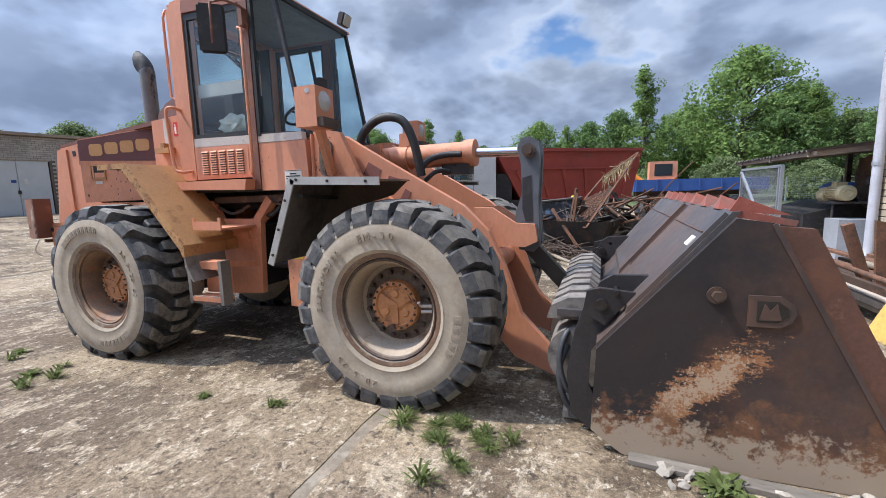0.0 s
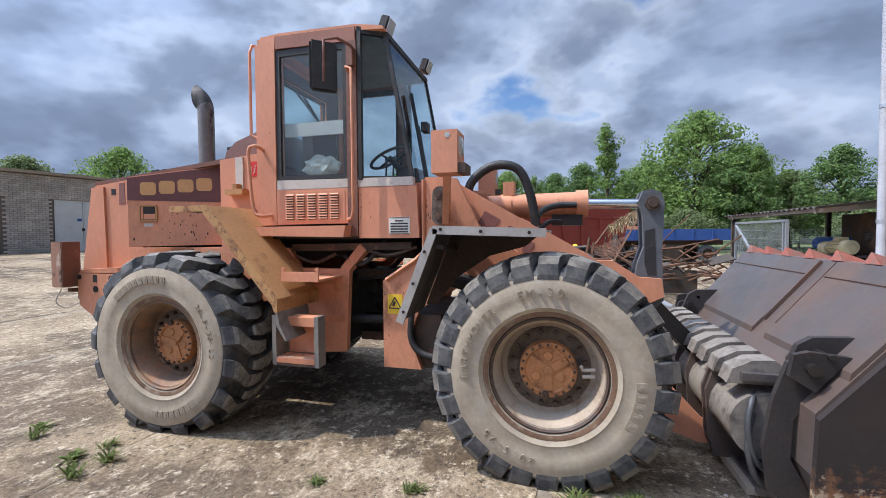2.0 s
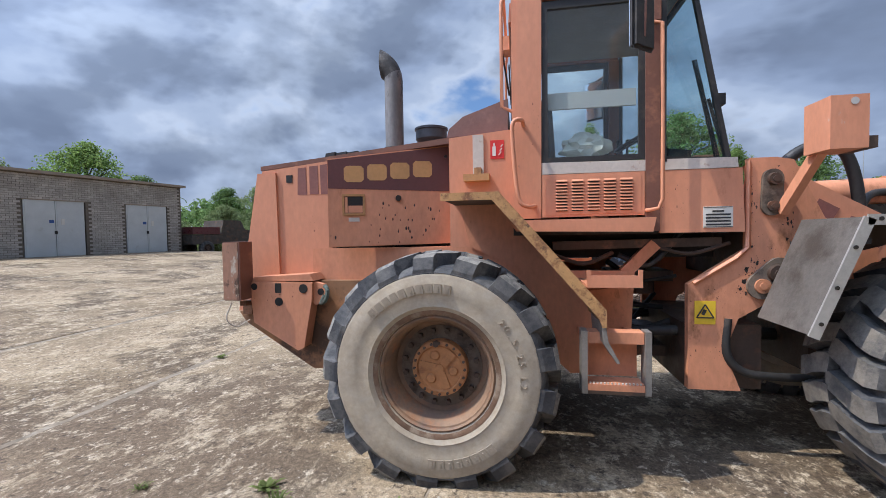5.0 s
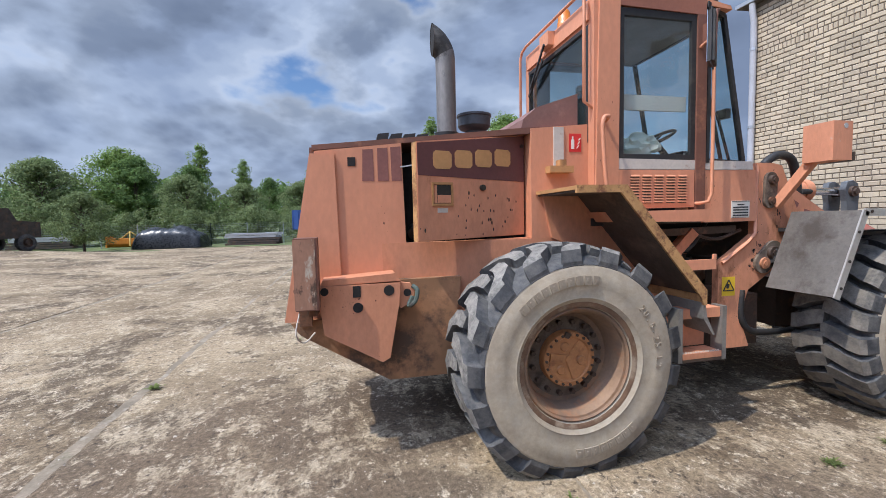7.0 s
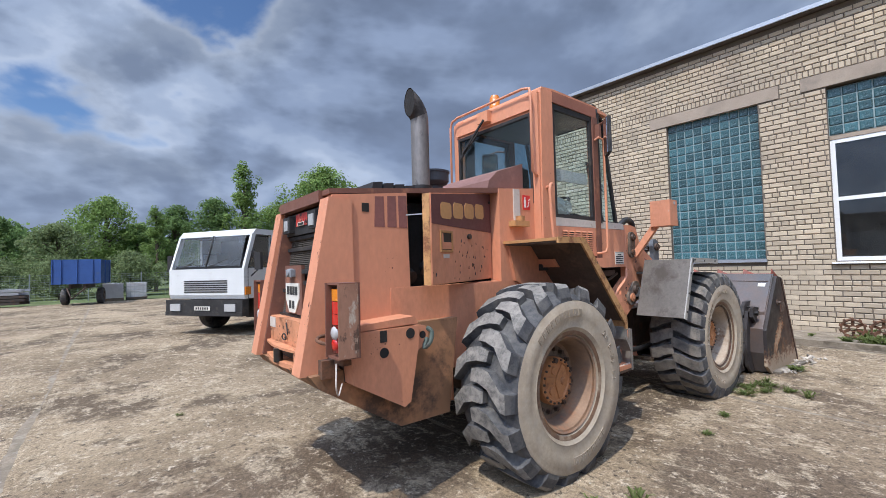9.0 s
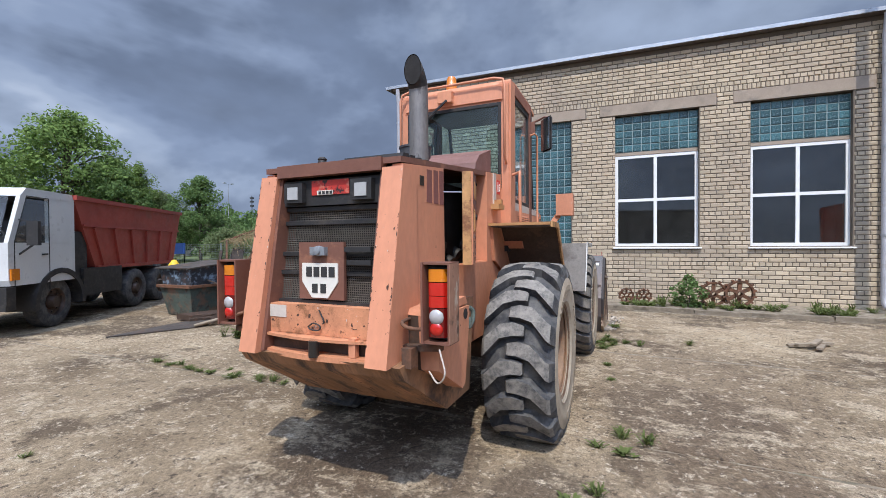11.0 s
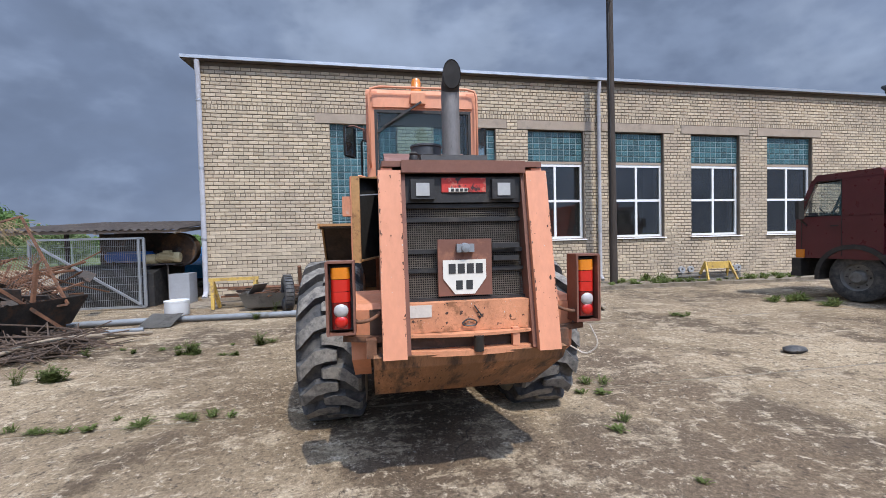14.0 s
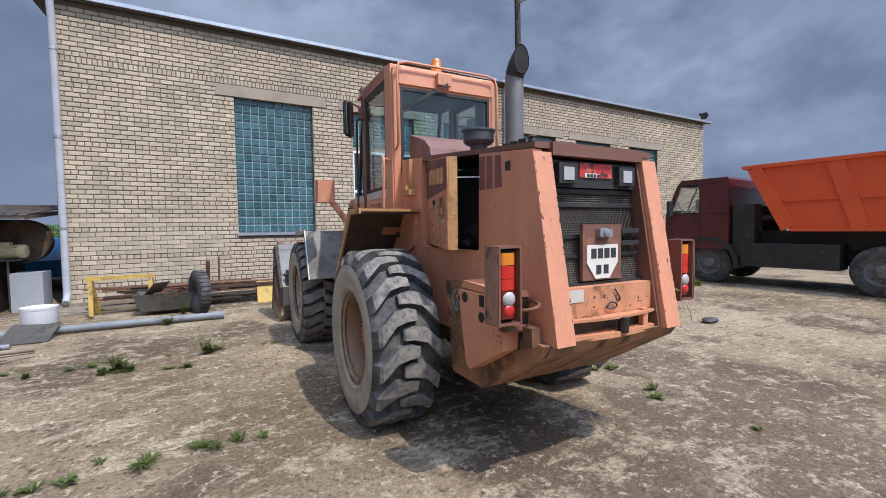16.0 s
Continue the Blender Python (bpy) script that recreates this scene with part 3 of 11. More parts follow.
TRUCK_RED = mat("faded_red_tipper_paint", (0.34, 0.058, 0.04), 0.55, var=0.18, second=(0.24, 0.07, 0.05), cover=0.3, sscale=1.5)
TRUCK_MAROON = mat("maroon_cab_paint", (0.095, 0.017, 0.021), 0.35, var=0.15)
TIPPER_ORANGE = mat("bright_orange_tipper_paint", (0.78, 0.105, 0.028), 0.45, var=0.08, second=(0.45, 0.09, 0.04), cover=0.12, sscale=2)
BLUE_PAINT = mat("blue_trailer_paint", (0.03, 0.085, 0.27), 0.5, var=0.15, second=(0.06, 0.10, 0.2), cover=0.2, sscale=3)
ORANGE_MACHINE = mat("orange_machine_paint", (0.62, 0.22, 0.03), 0.55, var=0.15)
TARP = mat("black_plastic_tarp", (0.018, 0.018, 0.02), 0.3, var=0.3, bump=0.4, bscale=5)
GREEN_CONT = mat("chipped_green_container", (0.075, 0.10, 0.085), 0.7, var=0.3, second=(0.17, 0.10, 0.065), cover=0.45, sscale=3, third=(0.05, 0.038, 0.03), tcover=0.35, tscale=6)
BLUE_CONT = mat("flaking_blue_black_paint", (0.035, 0.04, 0.05), 0.7, var=0.3, second=(0.26, 0.36, 0.46), cover=0.38, sscale=7, third=(0.14, 0.07, 0.04), tcover=0.3, tscale=5)
WIRE_MESH = mat("galvanised_wire", (0.36, 0.38, 0.40), 0.5, metal=0.6, var=0.1)
FENCE_GREY = mat("dull_fence_wire", (0.22, 0.25, 0.24), 0.7, var=0.15)
def foliage(name, col, var, through_=0.4):
    """Leaves: dull on their face, and lit through by the sun."""
    mt = bpy.data.materials.new(name)
    mt.use_nodes = True
    nt = mt.node_tree
    nt.nodes.clear()
    n, l = nt.nodes.new, nt.links.new
    geo, tc = n("ShaderNodeNewGeometry"), n("ShaderNodeTexCoord")
    no = n("ShaderNodeTexNoise")
    no.inputs["Scale"].default_value = 0.5
    l(tc.outputs["Object"], no.inputs["Vector"])
    ad = n("ShaderNodeMath")
    ad.operation = "ADD"
    l(geo.outputs["Random Per Island"], ad.inputs[0])
    l(no.outputs["Fac"], ad.inputs[1])
    mr = n("ShaderNodeMapRange")
    for i, x in enumerate((0.3, 1.7, 1 - var, 1 + var)):
        mr.inputs[i + 1].default_value = x
    l(ad.outputs[0], mr.inputs[0])
    sc = n("ShaderNodeVectorMath")
    sc.operation = "SCALE"
    sc.inputs[0].default_value = col
    l(mr.outputs[0], sc.inputs["Scale"])
    df, tl, mx = n("ShaderNodeBsdfDiffuse"), n("ShaderNodeBsdfTranslucent"), n("ShaderNodeMixShader")
    l(sc.outputs[0], df.inputs[0])
    l(sc.outputs[0], tl.inputs[0])
    mx.inputs[0].default_value = through_
    l(df.outputs[0], mx.inputs[1])
    l(tl.outputs[0], mx.inputs[2])
    out = n("ShaderNodeOutputMaterial")
    l(mx.outputs[0], out.inputs[0])
    return mt


CLOTH = foliage("crumpled_white_cloth", (0.82, 0.82, 0.74), 0.12, 0.45)
LEAF = foliage("green_leaves", (0.21, 0.30, 0.10), 0.5, 0.5)
LEAF_DARK = foliage("dark_green_leaves", (0.155, 0.235, 0.09), 0.5, 0.5)
LEAF_PALE = foliage("grey_green_leaves", (0.20, 0.25, 0.12), 0.45, 0.5)
WEED = foliage("fresh_weed_leaves", (0.15, 0.185, 0.068), 0.45, 0.5)
STRAW = mat("dry_straw", (0.30, 0.225, 0.12), 0.9, var=0.3, scale=8)
BARK = mat("grey_brown_bark", (0.10, 0.078, 0.058), 0.9, var=0.3, scale=4)
PLASTIC_WHITE = mat("white_plastic", (0.60, 0.61, 0.62), 0.45, var=0.08)
TANK_BLUE = mat("blue_tank_paint", (0.025, 0.12, 0.42), 0.4, var=0.12)
BLUE_CAR = mat("light_blue_car_paint", (0.04, 0.30, 0.70), 0.3, var=0.08)


# ---- building blocks ----
ROOT = {}


def thing(name, m, label, category, group="", kind=""):
    """A thing: an Empty at its base, whose parts hang from it."""
    ob = new(name)
    ob.matrix_world = m
    ROOT[ob] = m.copy()
    ob.empty_display_size = 0.2
    return tagged(ob, label, category, group, kind)


def finish(name, bm, material, bevel=0.0, smooth=None):
    if bevel:
        sharp = [e for e in bm.edges if len(e.link_faces) == 2 and e.calc_face_angle(0) > 0.5]
        bmesh.ops.bevel(bm, geom=sharp, offset=bevel, segments=2, affect="EDGES", clamp_overlap=True)
    bmesh.ops.recalc_face_normals(bm, faces=bm.faces[:])
    me = bpy.data.meshes.new(name)
    if smooth is not None:
        for f in bm.faces:
            f.smooth = True
    bm.to_mesh(me)
    bm.free()
    if smooth is not None:
        me.set_sharp_from_angle(angle=radians(smooth))
    me.materials.append(material)
    return me


def part(name, bm, material, parent, label="", bevel=0.0, smooth=None, local=False):
    """One mesh under a thing or a part; built in the world's place, or in the thing's own axes (local)."""
    top = parent
    while top.parent:
        top = top.parent
    m = ROOT[top]
    if not local:
        bm.transform(m.inverted())
    ob = new(name, finish(name, bm, material, bevel, smooth))
    ob.parent = parent
    return tagged(ob, label)


def pieces(name, bm, material, parent, label="", bevel=0.0, smooth=None, local=False):
    """Each loose piece of a bmesh as a part of its own."""
    todo = set(bm.verts)
    out = []
    while todo:
        stack, isle = [todo.pop()], []
        while stack:
            v = stack.pop()
            isle.append(v)
            for e in v.link_edges:
                w = e.other_vert(v)
                if w in todo:
                    todo.discard(w)
                    stack.append(w)
        out.append(isle)
    out.sort(key=lambda i: tuple(round(c, 4) for c in min(v.co[:] for v in i)))
    for isle in out:
        one, at = B(), {}
        for v in isle:
            at[v] = one.verts.new(v.co)
        for f in {f for v in isle for f in v.link_faces}:
            one.faces.new([at[v] for v in f.verts])
        part(name, one, material, parent, label, bevel, smooth, local)
    bm.free()


def solid(name, bm, material, label, category, group="", kind="", bevel=0.0, smooth=None, origin=(0, 0, 0)):
    """A thing of one mesh."""
    bm.transform(Matrix.Translation(-Vector(origin)))
    ob = new(name, finish(name, bm, material, bevel, smooth))
    ob.location = origin
    ROOT[ob] = Matrix.Translation(origin)
    return tagged(ob, label, category, group, kind)


def B():
    return bmesh.new()


def box(bm, x0, x1, y0, y1, z0, z1, m=None):
    v = [bm.verts.new((x, y, z)) for x in (x0, x1) for y in (y0, y1) for z in (z0, z1)]
    for q in ((0, 1, 3, 2), (4, 6, 7, 5), (0, 4, 5, 1), (2, 3, 7, 6), (0, 2, 6, 4), (1, 5, 7, 3)):
        bm.faces.new([v[i] for i in q])
    if m is not None:
        bmesh.ops.transform(bm, matrix=m, verts=v)
    return bm


def prism(bm, pts, axis, a, b, m=None):
    """A polygon drawn across an axis, given thickness along it from a to b."""
    def at(p, h):
        return {"x": (h, p[0], p[1]), "y": (p[0], h, p[1]), "z": (p[0], p[1], h)}[axis]
    lo, hi = [bm.verts.new(at(p, a)) for p in pts], [bm.verts.new(at(p, b)) for p in pts]
    k = len(pts)
    bm.faces.new(lo)
    bm.faces.new(hi[::-1])
    for i in range(k):
        bm.faces.new((lo[i], hi[i], hi[(i + 1) % k], lo[(i + 1) % k]))
    if m is not None:
        bmesh.ops.transform(bm, matrix=m, verts=lo + hi)
    return bm


def basis(d):
    d = Vector(d).normalized()
    u = d.cross(Vector((0, 0, 1))) if abs(d.z) < 0.95 else d.cross(Vector((1, 0, 0)))
    u.normalize()
    return u, d.cross(u)


def cyl(bm, p0, p1, r, r2=None, seg=16):
    p0, p1 = Vector(p0), Vector(p1)
    u, w = basis(p1 - p0)
    r2 = r if r2 is None else r2
    rings = []
    for p, q in ((p0, r), (p1, r2)):
        rings.append([bm.verts.new(p + (u * math.cos(2 * math.pi * i / seg) + w * math.sin(2 * math.pi * i / seg)) * q) for i in range(seg)])
    for i in range(seg):
        j = (i + 1) % seg
        bm.faces.new((rings[0][i], rings[0][j], rings[1][j], rings[1][i]))
    bm.faces.new(rings[0][::-1])
    bm.faces.new(rings[1])
    return bm


def spline(pts, steps=6):
    """Catmull-Rom through the points."""
    p = [Vector(q) for q in pts]
    p = [p[0] * 2 - p[1], *p, p[-1] * 2 - p[-2]]
    out = []
    for i in range(1, len(p) - 2):
        for s in range(steps):
            t = s / steps
            out.append(0.5 * (2 * p[i] + (p[i + 1] - p[i - 1]) * t + (2 * p[i - 1] - 5 * p[i] + 4 * p[i + 1] - p[i + 2]) * t * t
                              + (3 * p[i] - p[i - 1] - 3 * p[i + 1] + p[i + 2]) * t ** 3))
    return out + [p[-2]]


def tube(bm, pts, r, seg=8, curve=0, radii=None):
    pts = spline(pts, curve) if curve else [Vector(p) for p in pts]
    rings = []
    for i, p in enumerate(pts):
        d = pts[min(i + 1, len(pts) - 1)] - pts[max(i - 1, 0)]
        u, w = basis(d)
        if rings:
            # keep the ring from twisting
            pu = rings[-1][1]
            u = (pu - d.normalized() * pu.dot(d.normalized())).normalized()
            w = d.normalized().cross(u)
        q = radii[i * (len(radii) - 1) // max(1, len(pts) - 1)] if radii else r
        rings.append(([bm.verts.new(p + (u * math.cos(2 * math.pi * k / seg) + w * math.sin(2 * math.pi * k / seg)) * q) for k in range(seg)], u))
    for (a, _), (b, _) in zip(rings, rings[1:]):
        for k in range(seg):
            j = (k + 1) % seg
            bm.faces.new((a[k], a[j], b[j], b[k]))
    bm.faces.new(rings[0][0][::-1])
    bm.faces.new(rings[-1][0])
    return bm


def lathe(bm, prof, c, seg=32, axis="y", closed=False, caps=False):
    """A profile of (radius, along) turned about an axis through c."""
    c = Vector(c)
    rings = []
    for r, h in prof:
        ring = []
        for i in range(seg):
            a = 2 * math.pi * i / seg
            s, t = r * math.cos(a), r * math.sin(a)
            ring.append(bm.verts.new(c + Vector({"y": (s, h, t), "z": (s, t, h), "x": (h, s, t)}[axis])))
        rings.append(ring)
    pairs = list(zip(rings, rings[1:])) + ([(rings[-1], rings[0])] if closed else [])
    for a, b in pairs:
        for i in range(seg):
            j = (i + 1) % seg
            bm.faces.new((a[i], a[j], b[j], b[i]))
    if caps:
        if prof[0][0] > 1e-4:
            bm.faces.new(rings[0])
        if prof[-1][0] > 1e-4:
            bm.faces.new(rings[-1][::-1])
    return bm


def bar(bm, p0, p1, w, h, up=(0, 0, 1)):
    """A straight bar of rectangular section."""
    p0, p1 = Vector(p0), Vector(p1)
    d = (p1 - p0).normalized()
    s = d.cross(Vector(up))
    s = s.normalized() if s.length > 1e-4 else Vector((1, 0, 0))
    u = s.cross(d)
    v = [bm.verts.new(p + s * (a * w / 2) + u * (b * h / 2)) for p in (p0, p1) for a, b in ((-1, -1), (1, -1), (1, 1), (-1, 1))]
    for q in ((0, 3, 2, 1), (4, 5, 6, 7), (0, 1, 5, 4), (1, 2, 6, 5), (2, 3, 7, 6), (3, 0, 4, 7)):
        bm.faces.new([v[i] for i in q])
    return bm


def shared(name, me, m, parent, kind=""):
    """One more piece on a mesh that several share, in its parent's axes."""
    ob = new(name, me)
    ob.matrix_basis = m
    ob.parent = parent
    return tagged(ob, kind=kind)


# ---- ground ----
def smooth01(t):
    t = max(0.0, min(1.0, t))
    return t * t * (3 - 2 * t)


def gh(x, y):
    """Height of the ground: level round the loader, rising towards the garages."""
    h = 0.78 * smooth01((-x - 9.5) / 14.0) * (1 - smooth01((y - 22) / 10.0))
    far = smooth01((math.hypot(x, y) - 45) / 120)
    return h * (1 - far) - 0.4 * far


def sheet(xs, ys, dz=0.0, skirt=0.0):
    bm = B()
    g = [[bm.verts.new((x, y, gh(x, y) + dz)) for y in ys] for x in xs]
    for i in range(len(xs) - 1):
        for j in range(len(ys) - 1):
            bm.faces.new((g[i][j], g[i + 1][j], g[i + 1][j + 1], g[i][j + 1]))
    if skirt:
        edge = [g[i][0] for i in range(len(xs))] + g[-1][1:] + [g[i][-1] for i in range(len(xs) - 2, -1, -1)] + g[0][-2:0:-1]
        low = [bm.verts.new(v.co - Vector((0, 0, skirt))) for v in edge]
        for i in range(len(edge)):
            j = (i + 1) % len(edge)
            bm.faces.new((edge[i], low[i], low[j], edge[j]))
    return bm


def spread(a, b, near, grow):
    """Steps from a to b that widen away from 0."""
    out, v, s = [0.0], 0.0, near
    while v < b:
        v += s
        s *= grow
        out.append(min(v, b))
    v, s = 0.0, near
    while v > a:
        v -= s
        s *= grow
        out.append(max(v, a))
    return sorted(set(out))


steps = spread(-900, 900, 2.0, 1.12)
solid("ground", sheet(steps, steps, -0.05), GRASSLAND, "rough grassy earth round the yard and under its slabs", "ground", kind="structure", smooth=60)

YARD_Y0, YARD_Y1 = -42.0, 33.5
JOINTS = [-27.0, -24.0, -20.8, -17.5, -14.1, -10.85, -7.52, -4.22, -1.24, 3.02]
pavement = thing("pavement", Matrix.Identity(4), "stained pale concrete slabs of the yard with weedy joints", "pavement", kind="structure")
yy = [YARD_Y0 + (YARD_Y1 - YARD_Y0) * i / 60 for i in range(61)]
fine = sorted({y for y in yy if not -8 < y < 14} | {-8 + 0.11 * i for i in range(201)})


def slab(a, b, rows, seed):
    """One strip of the yard between two joints, with crumbled edges."""
    bm = sheet([a + 0.004, a + 0.12] + [a + (b - a) * k / 4 for k in (1, 2, 3)] + [b - 0.12, b - 0.004], rows, 0.006 * math.sin(seed * 2.1), 0.06)
    for v in bm.verts:
        for edge, sg in ((a, 1), (b, -1)):
            if abs(v.co.x - edge) < 0.01:
                w = noise.noise((v.co.y * 0.7, seed * 3.1 + sg, 0)) + 0.6 * noise.noise((v.co.y * 4.3, seed * 1.7 + sg, 4))
                v.co.x += sg * max(-0.002, 0.010 + 0.022 * w)
                v.co.z -= 0.006 + 0.006 * w
    return part("slab", bm, CONCRETE, pavement, smooth=40)


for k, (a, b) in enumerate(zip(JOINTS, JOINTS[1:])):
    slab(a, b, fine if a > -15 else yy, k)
# beyond the building's corners the yard goes on
part("slab", sheet([3.05 + 1.5 * i for i in range(16)], [9.6 + 1.0 * i for i in range(25)], -0.004, 0.05), CONCRETE, pavement, smooth=40)
part("slab", sheet([3.05 + 1.5 * i for i in range(16)], [-42 + 1.5 * i for i in range(19)], -0.004, 0.05), CONCRETE, pavement, smooth=40)
part("joint_earth", sheet([-27 + 30 * i / 30 for i in range(31)], yy, -0.009), DIRT, pavement)

# ---- main brick building ----
WX, WY0, WY1, WTOP = 4.388, -14.64, 9.27, 6.48
OPEN = [(3.95, 5.84, 1.53, 4.96)] + [(a, b, 1.50, 4.93) for a, b in ((0.92, 2.84), (-2.03, -0.14), (-4.95, -3.05), (-7.96, -6.02), (-11.07, -9.12))]
building = thing("wall_west", Matrix.Translation((WX, 0, 0)), "cream silicate brick wall of a long workshop building", "wall", kind="structure")


def wall_boxes(bm, x0, x1, y0, y1, z0, z1, holes):
    ys = sorted({y0, y1, *[h[0] for h in holes], *[h[1] for h in holes]})
    for a, b in zip(ys, ys[1:]):
        cut = [h for h in holes if h[0] < (a + b) / 2 < h[1]]
        z = z0
        for h in sorted(cut, key=lambda q: q[2]):
            box(bm, x0, x1, a, b, z, h[2])
            z = h[3]
        box(bm, x0, x1, a, b, z, z1)


bm = B()
wall_boxes(bm, WX, WX + 0.45, WY0, WY1, -0.1, WTOP, OPEN)
part("wall_core", bm, MORTAR, building)
bm = B()
prism(bm, [(WX + 0.45, -0.1), (WX + 14, -0.1), (WX + 14, 7.45), (WX + 0.45, 6.50)], "y", WY0, WY0 + 0.4)
part("end_wall_south", bm, BRICK, building)
bm = B()
prism(bm, [(WX + 0.45, -0.1), (WX + 14, -0.1), (WX + 14, 7.45), (WX + 0.45, 6.50)], "y", WY1 - 0.4, WY1)
part("end_wall_north", bm, BRICK, building)
bm = B()
box(bm, WX + 13.6, WX + 14, WY0 + 0.4, WY1 - 0.4, -0.1, 7.40)
part("back_wall", bm, GREY_BRICK, building)
bm = B()
box(bm, WX + 0.45, WX + 13.6, WY0 + 0.4, WY1 - 0.4, 0.0, 0.06)
workshop_floor = solid("floor", bm, LINTEL, "dim concrete floor inside the workshop", "floor", kind="structure")
bm = B()
prism(bm, [(WX - 0.17, 6.485), (WX + 14.4, 7.5), (WX + 14.4, 7.62), (WX - 0.17, 6.57)], "y", WY0 - 0.35, WY1 + 0.3)
roof = solid("roof", bm, SLATE, "low sloping roof over the workshop", "roof", kind="structure")
bm = B()
box(bm, WX - 0.21, WX - 0.173, WY0 - 0.36, WY1 + 0.31, 6.495, 6.578)
part("metal_fascia", bm, ZINC, roof, "pale zinc edge strip", bevel=0.006)
LINTELS = ((3.58, 6.24), (0.56, 3.22), (-2.41, 0.21), (-5.34, -2.67), (-8.35, -5.63), (-11.45, -8.7))
for ya, yb in LINTELS:
    bm = B()
    box(bm, WX - 0.02, WX + 0.3, ya, yb, 4.94, 5.21)
    part("lintel", bm, LINTEL, building, "grey concrete lintel", bevel=0.012)


def glass_block_mesh(w, h):
    bm = B()
    # pillowed face: rim, groove and a raised middle
    rings = []
    for x, k in ((0.05, 1.0), (-0.012, 1.0), (-0.022, 0.86)):
        rings.append([bm.verts.new((x, sy * w / 2 * k, sz * h / 2 * k)) for sy, sz in ((-1, -1), (1, -1), (1, 1), (-1, 1))])
    for r0, r1 in zip(rings, rings[1:]):
        for i in range(4):
            bm.faces.new((r0[i], r0[(i + 1) % 4], r1[(i + 1) % 4], r1[i]))
    bm.faces.new(rings[-1])
    return finish("glass_block", bm, BLOCK)


def block_field(parent, y0, y1, z0, z1, x, cols, rows):
    w, h = (y1 - y0) / cols, (z1 - z0) / rows
    me = glass_block_mesh(w - 0.022, h - 0.022)
    inv = ROOT[parent].inverted()
    bm = B()
    box(bm, x - 0.008, x + 0.045, y0, y1, z0, z1)
    part("grout", bm, GROUT, parent)
    for i in range(cols):
        for j in range(rows):
            shared("glass_block", me, inv @ Matrix.Translation((x, y0 + w * (i + 0.5), z0 + h * (j + 0.5))), parent)


def pvc_window(parent, y0, y1, z0, z1, x):
    bm = B()
    t = 0.075
    ym, zm = (y0 + y1) / 2, (z0 + z1) / 2 + 0.02
    for a, b, c, d in ((y0, y0 + t, z0, z1), (y1 - t, y1, z0, z1), (y0 + t, y1 - t, z0, z0 + t), (y0 + t, y1 - t, z1 - t, z1)):
        box(bm, x, x + 0.07, a, b, c, d)
    part("window_frame", bm, PVC, parent, "white plastic frame", bevel=0.006)
    bm = B()
    box(bm, x + 0.004, x + 0.066, ym - t / 2, ym + t / 2, z0 + t, z1 - t)
    for a, b in ((y0 + t, ym - t / 2), (ym + t / 2, y1 - t)):
        box(bm, x + 0.004, x + 0.066, a, b, zm - t / 2, zm + t / 2)
    pieces("glazing_bar", bm, PVC, parent, bevel=0.005)
    for a, b in ((y0 + t, ym - t / 2), (ym + t / 2, y1 - t)):
        for c, d in ((z0 + t, zm - t / 2), (zm + t / 2, z1 - t)):
            bm = B()
            box(bm, x + 0.03, x + 0.036, a, b, c, d)
            p = part("pane", bm, PANE, parent, "dark window pane")
            p.visible_shadow = False
    bm = B()
    prism(bm, [(x - 0.20, z0 - 0.055), (x - 0.20, z0 - 0.035), (x, z0 + 0.0), (x, z0 - 0.055)], "y", y0 - 0.05, y1 + 0.05)
    part("window_sill", bm, PVC, parent, "white metal sill")


standing = [building, roof, workshop_floor]
for k, (a, b, c, d) in enumerate(OPEN):
    w = thing("window_%d" % (k + 1), Matrix.Translation((WX, (a + b) / 2, c)), "tall window of teal glass blocks in the brick wall" if k == 0 else
              "white plastic window with dark panes under a band of teal glass blocks", "window", "workshop windows", "structure")
    standing.append(w)
    if k == 0:
        block_field(w, a, b, c + 0.04, d, WX + 0.11, 10, 17)
        bm = B()
        box(bm, WX - 0.06, WX + 0.1, a - 0.03, b + 0.03, c - 0.03, c + 0.035)
        part("window_sill", bm, ZINC, w, "thin metal sill", bevel=0.005)
    else:
        block_field(w, a, b, 3.97, d - 0.03, WX + 0.12, 9, 5)
        pvc_window(w, a, b, c, 3.88, WX + 0.12)
        bm = B()
        box(bm, WX + 0.11, WX + 0.2, a, b, 3.885, 3.965)
        part("head_strip", bm, LINTEL, w)

# rainwater pipes and the small flood lamp on the roof's edge
for y, x in ((9.18, WX - 0.10), (-2.52, WX - 0.10)):
    dp = thing("downpipe", Matrix.Translation((x, y, 0.2)), "grey metal rainwater pipe on the brick wall", "downpipe", "rainwater pipes")
    standing.append(dp)
    bm = B()
    tube(bm, [(x - 0.06, y, 6.46), (x - 0.05, y, 6.3), (x, y, 6.05), (x, y, 0.4), (x - 0.02, y, 0.26), (x - 0.16, y, 0.16)], 0.068 if y > 0 else 0.056, 10)
    part("pipe", bm, DOWNPIPE, dp, smooth=50)
    for z in (1.7, 3.6, 5.4):
        bm = B()
        cyl(bm, (x, y, z), (x, y, z + 0.06), 0.076 if y > 0 else 0.064, seg=12)
        box(bm, x + 0.05, WX + 0.01, y - 0.03, y + 0.03, z + 0.02, z + 0.05)
        part("bracket", bm, ZINC, dp)
fl = thing("flood_lamp", Matrix.Translation((4.35, -14.46, 6.57)), "small dark flood lamp on the roof edge", "lamp")
bm = B()
cyl(bm, (4.35, -14.46, 6.56), (4.35, -14.46, 6.78), 0.03)
part("stalk", bm, BLACK, fl)
bm = B()
cyl(bm, (4.45, -14.46, 6.92), (4.12, -14.31, 6.76), 0.06, 0.16)
